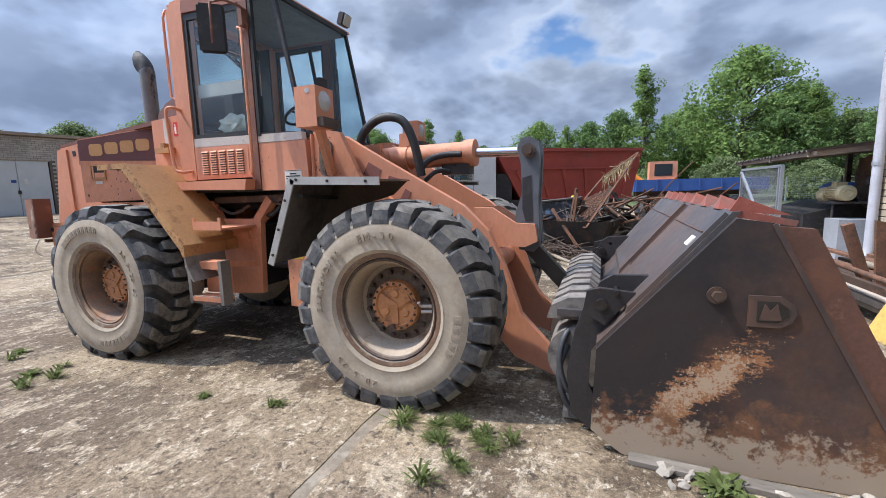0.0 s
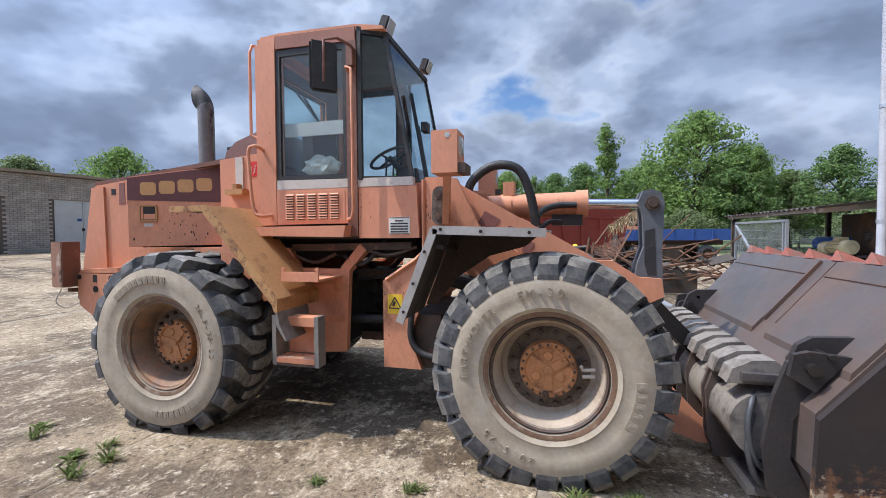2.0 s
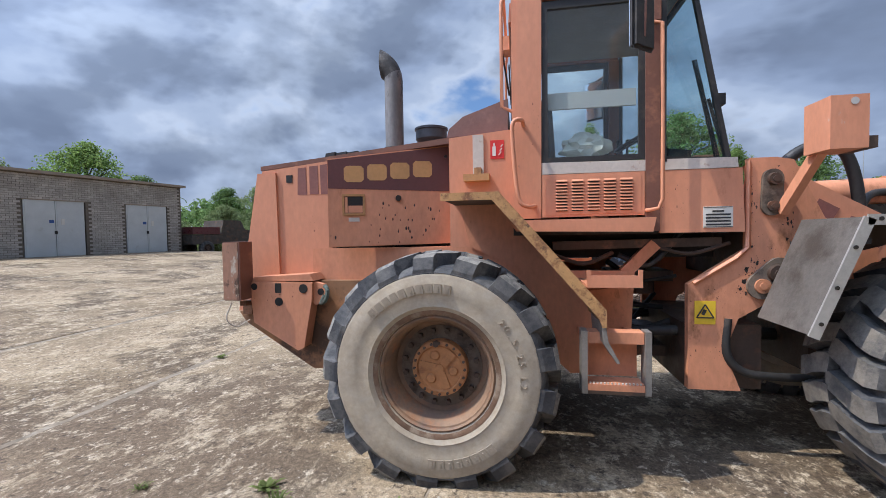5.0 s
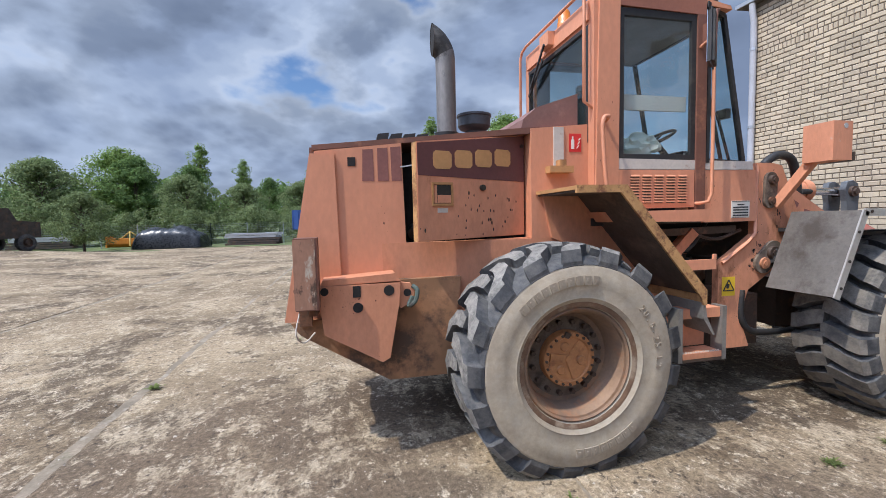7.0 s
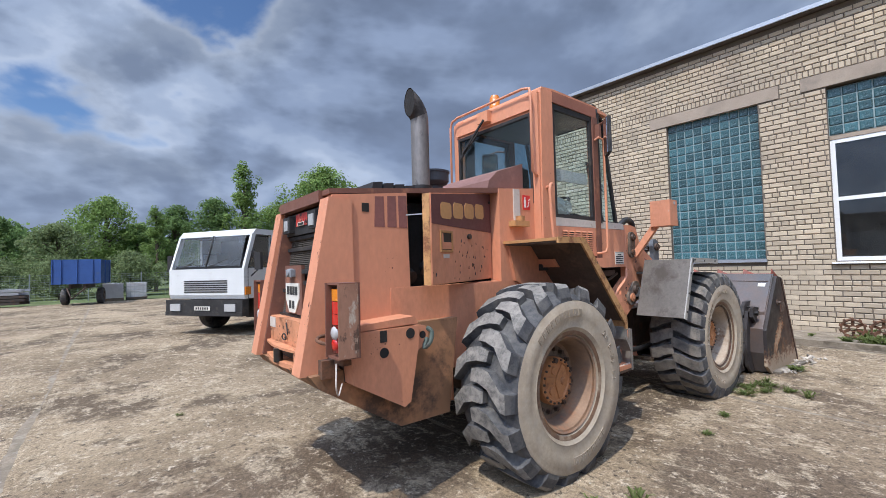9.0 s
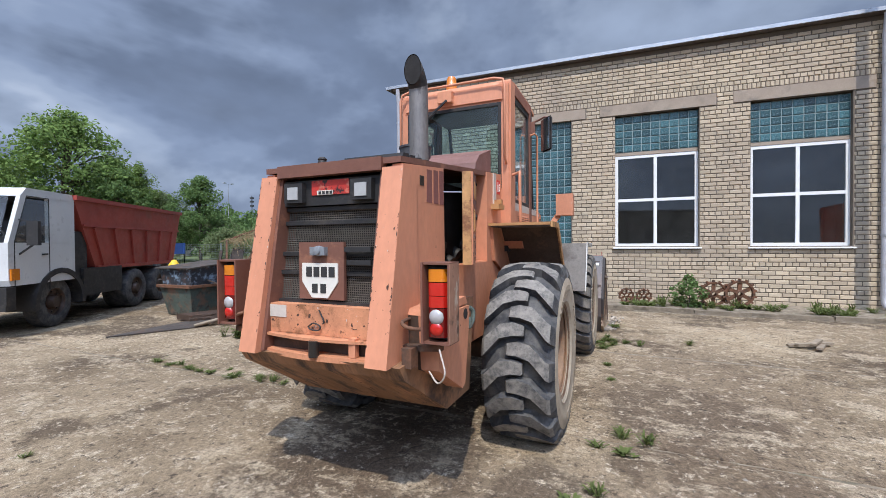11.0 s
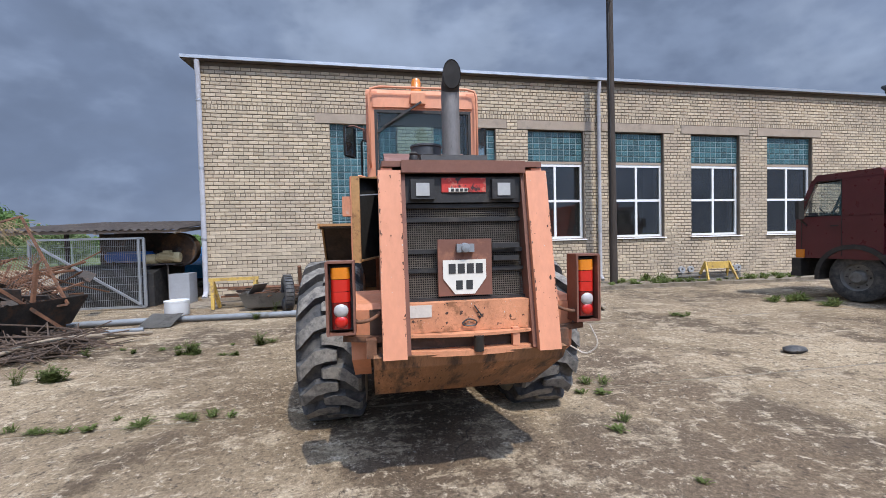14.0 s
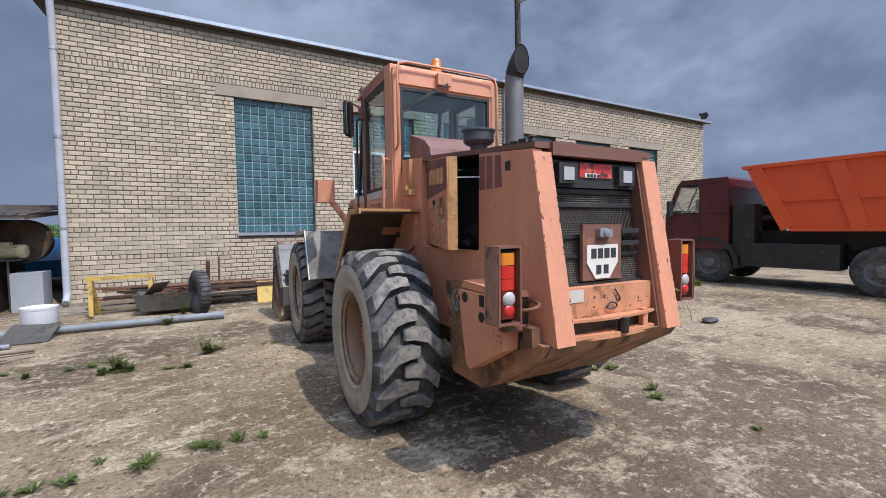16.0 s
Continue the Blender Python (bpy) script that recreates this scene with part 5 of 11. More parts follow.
for z0, z1 in ((1.045, 1.062), (0.93, 0.962)):
    prism(bm, [(x, y) for y, x in pts] + [(-5.60, C + 0.405), (-5.60, C - 0.405)], "z", z0, z1)
part("bumper_lip", bm, BEAM, loader, "bowed lower lip", bevel=0.004)
bm = B()
box(bm, -5.84, -5.62, C - 0.405, C + 0.405, 0.963, 1.044)
part("tow_recess", bm, GREASY, loader)
bm = B()
cyl(bm, (-5.93, C - 0.03, 0.955), (-5.93, C - 0.03, 1.05), 0.032, seg=14)
part("tow_pin", bm, GREASE, loader, smooth=40)
bm = B()
box(bm, -5.9, -5.86, C - 0.30, C - 0.255, 0.965, 1.075)
part("stiffener", bm, ORANGE_WORN, loader, bevel=0.004)
bm = B()
box(bm, -5.865, -5.859, C + 0.245, C + 0.385, 1.16, 1.235)
part("reflector_label", bm, CREAM, loader, "faded cream label")
bm = B()
tube(bm, [(-5.875, C + 0.06, 1.115), (-5.875, C + 0.02, 1.14), (-5.875, C - 0.03, 1.125), (-5.875, C - 0.02, 1.10), (-5.875, C + 0.04, 1.10), (-5.875, C + 0.06, 1.115)], 0.005, 6, curve=4)
tube(bm, [(-5.87, C - 0.02, 1.22), (-5.875, C - 0.06, 1.16), (-5.872, C - 0.05, 1.14)], 0.005, 6, curve=3)
part("wire_ring", bm, BLACK, loader)

# -- grille --
WIRE_DUST = mat("dusty_grille_wire", (0.13, 0.11, 0.09), 0.8, var=0.3)


def tail_x(z):
    return -5.6600 - (2.05 - z) * 0.14


# black sheet stands for the shaded depth behind the grille
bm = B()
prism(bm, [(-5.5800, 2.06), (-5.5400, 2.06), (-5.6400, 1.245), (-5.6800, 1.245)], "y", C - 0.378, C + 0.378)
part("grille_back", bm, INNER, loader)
bm = B()
for k in range(53):
    y = C - 0.37 + 0.74 * k / 52
    bar(bm, (tail_x(1.83) + 0.012, y, 1.83), (tail_x(1.25) + 0.012, y, 1.25), 0.0045, 0.0045)
for k in range(41):
    z = 1.255 + 0.575 * k / 40
    bar(bm, (tail_x(z) + 0.006, C - 0.375, z), (tail_x(z) + 0.006, C + 0.375, z), 0.0045, 0.0045)
part("grille_mesh", bm, WIRE_DUST, loader, "dusty woven wire grille")
bm = B()
for z in (1.845, 1.755, 1.555, 1.435, 1.25):
    bar(bm, (tail_x(z) - 0.005, C - 0.378, z), (tail_x(z) - 0.005, C + 0.378, z), 0.025, 0.026)
pieces("grille_bar", bm, BLACK, loader, bevel=0.004)
bm = B()
box(bm, -5.7250, -5.6600, C - 0.378, C + 0.378, 1.865, 2.03)
part("light_panel", bm, BLACK, loader, "black panel with two work lamps", bevel=0.008)
for y in (C - 0.255, C + 0.27):
    bm = B()
    box(bm, -5.7650, -5.7200, y - 0.075, y + 0.075, 1.885, 2.01)
    wl = part("work_lamp", bm, BLACK, loader, bevel=0.012)
    bm = B()
    box(bm, -5.7720, -5.7640, y - 0.042, y + 0.042, 1.905, 1.985)
    part("lens", bm, LAMP_CLEAR, wl, "square clear lens", bevel=0.004)
bm = B()
box(bm, -5.7320, -5.7240, C - 0.145, C + 0.145, 1.93, 2.022)
bd = part("badge", bm, BADGE, loader, "peeling red badge")
bm = B()
box(bm, -5.7360, -5.7310, C - 0.025, C + 0.10, 1.93, 1.958)
part("badge_strip", bm, WHITE_LABEL, bd)
bm = B()
for k in range(4):
    y = C + 0.085 - k * 0.029
    box(bm, -5.7390, -5.7350, y - 0.02, y, 1.934, 1.953)
pieces("badge_shape", bm, INK, bd)
# plate holder
bm = B()
box(bm, -5.8030, -5.7780, C - 0.155, C + 0.19, 1.275, 1.63)
ph = part("plate_holder", bm, BROWN_HOOD, loader, "brown sheet holding the plate and a lamp", bevel=0.006)
bm = B()
prism(bm, [(C - 0.115, 1.50), (C + 0.16, 1.50), (C + 0.16, 1.385), (C + 0.085, 1.285), (C - 0.04, 1.285), (C - 0.115, 1.385)], "x", -5.8110, -5.8035)
pl = part("licence_plate", bm, WHITE_LABEL, ph, "white six-sided plate with dark bars", bevel=0.002)
bm = B()
for k in range(4):
    y = C + 0.125 - k * 0.058
    box(bm, -5.8140, -5.8105, y - 0.044, y, 1.415, 1.477)
for k in range(2):
    y = C + 0.08 - k * 0.065
    box(bm, -5.8140, -5.8105, y - 0.042, y, 1.315, 1.372)
pieces("plate_bar", bm, INK, pl)
bm = B()
lathe(bm, [(0.0, -5.8530), (0.025, -5.8480), (0.032, -5.8280), (0.032, -5.8030)], (0, C + 0.02, 1.575), 12, "x")
box(bm, -5.8380, -5.8030, C - 0.035, C + 0.075, 1.548, 1.600)
part("plate_lamp", bm, PIPE_DULL, ph, "grey oval plate lamp", bevel=0.012)
bm = B()
bar(bm, (-5.790, C - 0.16, 1.585), (-5.780, C - 0.34, 1.585), 0.03, 0.03)
box(bm, -5.795, -5.760, C - 0.34, C - 0.17, 1.49, 1.52)
part("door_latch", bm, BLACK, loader, "black latch bar", bevel=0.004)

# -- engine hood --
# solid black box stands for the shade in the engine bay
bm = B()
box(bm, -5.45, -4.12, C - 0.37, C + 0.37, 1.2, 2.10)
part("engine_block", bm, INNER, loader, "black box standing for the shaded engine bay")
bm = B()
for k in range(6):
    cyl(bm, (-5.2 + 0.16 * k, C - 0.40, 1.45 + 0.06 * (k % 3)), (-5.2 + 0.16 * k, C - 0.30, 1.5 + 0.06 * (k % 3)), 0.06, seg=10)
    cyl(bm, (-5.2 + 0.16 * k, C + 0.40, 1.45 + 0.09 * (k % 3)), (-5.2 + 0.16 * k, C + 0.30, 1.5), 0.06, seg=10)
pieces("engine_pipe", bm, BLACK, loader, smooth=40)
bm = B()
prism(bm, [(-5.745, 2.09), (-5.745, 2.125), (-5.1, 2.185), (-4.10, 2.285), (-4.10, 2.24), (-5.1, 2.15)], "y", C - 0.52, C + 0.52)
part("hood_top", bm, BROWN_HOOD, loader, "faded brown hood top", bevel=0.012)
bm = B()
box(bm, -5.77, -5.70, C - 0.40, C + 0.40, 2.05, 2.128)
part("hood_rear_edge", bm, BROWN_HOOD, loader, bevel=0.012)
bm = B()
for k in range(4):
    x = -5.30 + 0.10 * k
    prism(bm, [(x, 2.185), (x + 0.085, 2.195), (x + 0.10, 2.265), (x + 0.015, 2.255)], "y", C - 0.28, C + 0.22)
pieces("hood_louvre", bm, BLACK, loader, "black louvred vent on the hood")
bm = B()
lathe(bm, [(0.03, 0.0), (0.035, 0.03), (0.028, 0.05), (0.034, 0.06), (0.02, 0.075), (0.0, 0.078)], (-5.45, C + 0.29, 2.165), 12, "z")
part("filler_cap", bm, BLACK, loader, smooth=40)
# side doors of the hood, both ajar, hinged at their front edge
for s, swing, hx, hy, L in ((-1, 18.1, -4.19, 0.43, 0.926), (1, 17.0, -4.19, 0.48, 0.926)):
    hinge = Vector((hx, C + s * hy, 0))
    u = Vector((-math.cos(radians(swing)), s * math.sin(radians(swing)), 0))
    nrm = Vector((math.sin(radians(swing)), s * math.cos(radians(swing)), 0))
    M = Matrix(((u.x, nrm.x, 0, hinge.x), (u.y, nrm.y, 0, hinge.y), (0, 0, 1, 0), (0, 0, 0, 1)))
    bm = B()
    prism(bm, [(0.0, 1.478), (L, 1.462), (L, 2.125), (0.0, 2.238)], "y", -0.012, 0.0, M)
    hd = part("hood_door", bm, ORANGE_WORN, loader, "dented orange hood door standing ajar", bevel=0.004)
    # near-black sheet added over the door's inner face
    bm = B()
    prism(bm, [(0.012, 1.49), (L - 0.014, 1.474), (L - 0.014, 2.112), (0.012, 2.225)], "y", -0.022, -0.0125, M)
    part("door_lining", bm, INNER, hd, "black inside of the door")
    bm = B()
    prism(bm, [(L - 0.014, 1.462), (L - 0.001, 1.462), (L - 0.001, 2.125), (L - 0.014, 2.126)], "y", -0.075, -0.0125, M)
    prism(bm, [(0.0, 1.479), (L - 0.014, 1.463), (L - 0.014, 1.474), (0.0, 1.49)], "y", -0.06, -0.0125, M)
    prism(bm, [(0.0, 2.226), (L - 0.014, 2.113), (L - 0.014, 2.124), (0.0, 2.237)], "y", -0.06, -0.0125, M)
    part("door_flange", bm, FENDER_EDGE, hd, "ochre folded edge")
    bm = B()
    prism(bm, [(0.004, 1.882), (L - 0.004, 1.905), (L - 0.004, 2.115), (0.004, 2.229)], "y", 0.0, 0.003, M)
    part("maroon_band", bm, MAROON, hd, "dark maroon band")
    bm = B()
    # four plain gold shapes where the maker's mark stands
    for k in range(4):
        a = L * (0.868 - k * 0.187)
        z0 = 1.952 + 0.013 * k
        b, h = a - 0.158 * L, 0.122
        prism(bm, [(a - 0.02, z0), (b + 0.02, z0), (b, z0 + 0.02), (b, z0 + h - 0.02), (b + 0.02, z0 + h), (a - 0.02, z0 + h), (a, z0 + h - 0.02), (a, z0 + 0.02)], "y", 0.003, 0.006, M)
    part("gold_mark", bm, GOLD, hd, "four faded gold shapes")
    bm = B()
    p0, p1 = L - 0.275, L - 0.105
    for b in ((p0, p1, 0.0, 0.012, 1.845, 1.862), (p0, p1, 0.0, 0.012, 1.70, 1.717), (p0, p0 + 0.017, 0.0, 0.012, 1.717, 1.845), (p1 - 0.017, p1, 0.0, 0.012, 1.717, 1.845)):
        box(bm, *b, M)
    part("air_port_frame", bm, OCHRE, hd, bevel=0.003)
    # dark plate stands for the shaded hollow of the port
    bm = B()
    box(bm, p0 + 0.018, p1 - 0.018, 0.0, 0.004, 1.718, 1.844, M)
    part("air_port", bm, GREASE, hd, "small dark air port")
    bm = B()
    box(bm, p0 + 0.02, p1 - 0.045, 0.004, 0.008, 1.722, 1.775, M)
    box(bm, p1 - 0.04, p1 - 0.02, 0.004, 0.008, 1.722, 1.84, M)
    part("port_lining", bm, ORANGE_WORN, hd)
    bm = B()
    box(bm, p0 + 0.045, p0 + 0.125, 0.0, 0.003, 1.655, 1.685, M)
    part("door_label", bm, CREAM, hd)
    rng = random.Random(11 + s)
    bm = B()
    for k in range(34):
        px, pz = rng.uniform(0.08, 0.62), rng.uniform(1.56, 1.80)
        if rng.random() < 0.3:
            px, pz = rng.uniform(0.1, 0.95), rng.uniform(1.49, 1.55)
        r = rng.uniform(0.004, 0.011)
        prism(bm, [(px + r * 0.6 * math.cos(a), pz + r * 1.5 * math.sin(a)) for a in (0, 1.1, 2.2, 3.2, 4.1, 5.3)], "y", 0.0, 0.001 + 0.00005 * k, M)
    pieces("chip", bm, GREASE, hd, "paint chips and scratches")
    bm = B()
    cyl(bm, M @ Vector((0.40, 0, 1.83)), M @ Vector((0.40, 0.02, 1.83)), 0.022, seg=12)
    cyl(bm, M @ Vector((0.03, 0, 2.15)), M @ Vector((0.03, 0.012, 2.15)), 0.014, seg=8)
    pieces("door_knob", bm, GREASE, hd)
    bm = B()
    bar(bm, M @ Vector((L - 0.02, -0.03, 1.98)), Vector((-5.20, C + s * 0.44, 1.98)), 0.008, 0.008)
    part("stay_wire", bm, ZINC, loader, "thin wire holding the door")
for s in sides():
    part("sill_strip", panel([(-5.2, 1.27), (-4.05, 1.27), (-4.05, 1.46), (-5.2, 1.44)], s, 0.44, 0.50), ORANGE_WORN, loader, bevel=0.004)
    part("hinge_column", panel([(-4.175, 1.45), (-3.705, 1.45), (-3.705, 2.31), (-4.175, 2.268)], s, 0.40, 0.53), ORANGE, loader, bevel=0.01)
    bm = B()
    box(bm, -3.995, -3.915, C + s * 0.53 - 0.012, C + s * 0.53 + 0.012 + 0.03 * (s > 0), 1.98, 2.28)
    br = part("extinguisher_bracket", bm, CREAM if s < 0 else OCHRE, loader, "stained upright bracket", bevel=0.004)
    bm = B()
    y0, y1 = sorted((C + s * 0.53, C + s * 0.61))
    box(bm, -4.06, -3.87, y0, y1, 1.935, 1.985)
    box(bm, -3.98, -3.93, y0, y1, 1.985, 2.03)
    part("bracket_foot", bm, OCHRE, br, bevel=0.004)
bm = B()
box(bm, -3.865, -3.765, C - 0.535, C - 0.529, 2.10, 2.235)
fs = part("fire_sign", bm, SIGN_RED, loader, "red extinguisher sign")
bm = B()
box(bm, -3.85, -3.825, C - 0.538, C - 0.5345, 2.12, 2.19)
box(bm, -3.842, -3.832, C - 0.538, C - 0.5345, 2.19, 2.215)
for k in range(3):
    bar(bm, (-3.805 + 0.008 * k, C - 0.5365, 2.125 + 0.03 * k), (-3.785 + 0.006 * k, C - 0.5365, 2.15 + 0.026 * k), 0.006, 0.006)
part("pictogram", bm, WHITE_LABEL, fs)
bm = B()
prism(bm, [(-4.22, 2.25), (-4.19, 2.36), (-4.08, 2.45), (-3.735, 2.565), (-3.735, 2.25)], "y", C - 0.43, C + 0.45)
part("intake_hump", bm, MAUVE, loader, "brown hump behind the cab", bevel=0.03)
# exhaust and air cleaner
bm = B()
ring_n, R_, top_ = 28, 0.079, 2.875
rings, phi = [], radians(62)
for z in (2.2, 2.5, 2.75, top_):
    rings.append([Vector((R_ * math.cos(t), R_ * math.sin(t), z)) for t in [2 * math.pi * k / ring_n for k in range(ring_n)]])
for st in [i / 8 for i in range(1, 9)]:
    ring = []
    for k in range(ring_n):
        t = 2 * math.pi * k / ring_n
        ax, rise = R_ * math.cos(t), 0.03 + 0.25 * (1 + math.cos(t)) / 2
        ring.append(Vector((ax + (-0.105 - ax) * (1 - math.cos(phi * st)) / (1 - math.cos(phi)), R_ * math.sin(t), top_ + rise * math.sin(phi * st) / math.sin(phi))))
    rings.append(ring)
axis_ = Vector((-4.718, C - 0.115, 0))
mouth = [axis_ + Vector((v.x + 0.004, v.y * 0.95, 3.03 + (v.z - 3.03) * 0.95)) for v in rings[-1]]
rings = [[bm.verts.new(axis_ + v) for v in r] for r in rings]
for i, (a, b) in enumerate(zip(rings, rings[1:])):
    for k in range(ring_n):
        f = bm.faces.new((a[k], a[(k + 1) % ring_n], b[(k + 1) % ring_n], b[k]))
        f.material_index = i >= 5
ex = part("exhaust_pipe", bm, EXHAUST, loader, "tall sooty exhaust stack with a curved mouth", smooth=50)
ex.data.materials.append(SOOT)
# black face closes the pipe and stands for its shaded inside
bm = B()
bm.faces.new([bm.verts.new(v) for v in mouth])
part("exhaust_mouth", bm, INNER, ex)
bm = B()
cyl(bm, (-4.718, C - 0.115, 2.17), (-4.718, C - 0.115, 2.30), 0.10, seg=20)
part("exhaust_collar", bm, GREASE, ex, smooth=40)
bm = B()
lathe(bm, [(0.07, 2.22), (0.08, 2.36), (0.12, 2.375), (0.14, 2.40), (0.14, 2.475), (0.15, 2.48), (0.15, 2.497), (0.12, 2.507), (0.0, 2.512)], (-4.43, C + 0.07, 0), 28, "z")
part("air_precleaner", bm, STEEL_DARK, loader, "round grey air pre-cleaner with a lid", smooth=35)

# -- fenders and steps --
for s in sides():
    d0, d1 = 0.53, 1.10
    bm = B()
    prism(bm, [(-4.14, 1.775), (-4.14, 1.80), (-3.785, 1.80), (-3.165, 1.085), (-3.165, 1.075), (-3.185, 1.075), (-3.797, 1.775)], "y", C + s * d0, C + s * d1)
    fd = part("rear_fender", bm, OCHRE, loader, "ochre rear fender, rusted along its edge", bevel=0.004)
    bm = B()
    prism(bm, [(-4.14, 1.755), (-4.14, 1.803), (-3.782, 1.803), (-3.16, 1.088), (-3.16, 0.985), (-3.185, 0.985), (-3.205, 1.04), (-3.825, 1.755)], "y", C + s * (d1 - 0.004), C + s * (d1 + 0.014))
    part("fender_edge", bm, FENDER_EDGE, fd, "rusty turned-down edge", bevel=0.004)
    bm = B()
    prism(bm, [(-3.163, 1.078), (-3.163, 0.985), (-3.178, 0.985), (-3.178, 1.078)], "y", C + s * d0, C + s * (d1 - 0.006))
    part("fender_lip", bm, OCHRE, fd, bevel=0.003)
    bm = B()
    prism(bm, [(-4.10, 1.775), (-3.80, 1.775), (-3.19, 1.07), (-3.19, 1.0), (-3.45, 1.2), (-4.02, 1.45)], "y", C + s * 0.53, C + s * 0.56)
    part("fender_web", bm, ORANGE_WORN, fd, "orange inner fender plate")
    # thin added sheet makes the fender's underside darker than its top
    bm = B()
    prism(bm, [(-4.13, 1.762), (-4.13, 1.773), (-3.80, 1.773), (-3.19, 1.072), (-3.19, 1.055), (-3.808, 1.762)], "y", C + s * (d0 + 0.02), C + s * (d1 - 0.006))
    part("fender_underside", bm, UNDER, fd, "dark brown underside")
    bm = B()
    prism(bm, [(-3.185, 1.0), (-3.165, 1.0), (-3.15, 0.90), (-3.085, 0.775), (-3.10, 0.77), (-3.175, 0.885)], "y", C + s * (d1 - 0.40), C + s * (d1 + 0.006))
    part("mud_flap", bm, GREYALU, fd, "curled grey flap")
    # ladder step
    yo = C + s * 1.005
    bm = B()
    box(bm, -3.25, -2.92, min(yo, yo - s * 0.15), max(yo, yo - s * 0.15), 0.55, 0.571)
    st = part("boarding_step", bm, GREASY, loader, "worn steel boarding steps", bevel=0.004)
    for x in (-3.27, -2.90):
        bm = B()
        box(bm, x - 0.018, x + 0.018, min(yo, yo - s * 0.10), max(yo, yo - s * 0.10), 0.55, 0.94)
        part("step_rail", bm, GREYALU, st, bevel=0.006)
    bm = B()
    box(bm, -3.25, -2.92, min(yo, yo - s * 0.15), max(yo, yo - s * 0.15), 0.572, 0.612)
    part("tread_plate", bm, ORANGE_WORN, st, bevel=0.004)
    bm = B()
    for k in range(15):
        x = -3.235 + k * 0.021
        cyl(bm, (x, yo - s * 0.01, 0.612), (x, yo - s * 0.01, 0.622), 0.006, seg=6)
    part("grip_stud", bm, CREAM, st)
    bm = B()
    box(bm, -3.25, -2.92, min(yo - s * 0.02, yo - s * 0.14), max(yo - s * 0.02, yo - s * 0.14), 0.86, 0.93)
    part("tread_plate", bm, ORANGE_WORN, st, bevel=0.004)
    bm = B()
    prism(bm, [(-3.24, 0.62), (-2.93, 0.62), (-2.93, 0.86), (-3.24, 0.86)], "y", C + s * 0.845, C + s * 0.855)
    part("step_back", bm, ORANGE_WORN, st)
    bm = B()
    for x in (-3.24, -2.93):
        bar(bm, (x, C + s * 0.5, 0.84), (x, C + s * 0.92, 0.90), 0.03, 0.05)
    pieces("step_bracket", bm, ORANGE_WORN, st, bevel=0.004)
    bm = B()
    y0, y1 = sorted((C + s * 0.54, C + s * 0.925))
    box(bm, -3.245, -2.915, y0, y1, 1.20, 1.218)
    ye = C + s * 0.925
    box(bm, -3.245, -2.915, min(ye, ye + s * 0.014), max(ye, ye + s * 0.014), 1.20, 1.275)
    for x in (-3.245, -2.94):
        box(bm, x, x + 0.025, min(ye, ye + s * 0.015), max(ye, ye + s * 0.015), 1.275, 1.31)
    part("upper_step", bm, ORANGE, loader, "folded orange step under the cab", bevel=0.006)
    bm = B()
    prism(bm, [(-3.22, 1.12), (-2.98, 1.16), (-2.96, 1.07)], "y", C + s * 0.53, C + s * 0.56)
    pieces("gusset", bm, ORANGE_WORN, loader, bevel=0.004)
    # front fender of grey sheet
    f0, f1 = 0.68, 1.20
    bm = B()
    prism(bm, [(-1.905, 1.595), (-1.22, 1.575), (-1.22, 1.583), (-1.90, 1.605)], "y", C + s * f0, C + s * f1)
    prism(bm, [(-1.91, 1.605), (-2.155, 0.985), (-2.145, 0.98), (-1.90, 1.595)], "y", C + s * f0, C + s * f1)
    ff = part("front_fender", bm, FENDER_SHEET, loader, "bent grey sheet-metal front fender")
    bm = B()
    bar(bm, (-1.915, C + s * f1, 1.592), (-1.20, C + s * f1, 1.568), 0.012, 0.055)
    bar(bm, (-1.905, C + s * f1, 1.60), (-2.15, C + s * f1, 0.975), 0.012, 0.055, (1, 0, 0))
    part("fender_edge", bm, ALU_EDGE, ff, "bright angle edge", bevel=0.003)
    bm = B()
    for p in ((-1.97, 1.45), (-2.05, 1.24), (-2.12, 1.05), (-1.6, 1.58), (-1.3, 1.57), (-1.86, 1.595)):
        cyl(bm, (p[0], C + s * (f1 + 0.006), p[1]), (p[0], C + s * (f1 + 0.012), p[1]), 0.011, seg=8)
    pieces("fender_bolt", bm, GREASE, ff)
    bm = B()
    bar(bm, (-1.895, C + s * 0.56, 1.45), (-1.885, C + s * 1.15, 1.48), 0.05, 0.03)
    part("fender_stay", bm, BLACK, ff)
    part("inner_sheet", panel([(-1.90, 1.592), (-1.24, 1.572), (-1.36, 1.47), (-1.62, 1.40), (-1.86, 1.24), (-2.04, 1.02), (-2.12, 1.02)], s, 0.688, 0.694), UNDER, ff, "dark inner sheet of the fender")

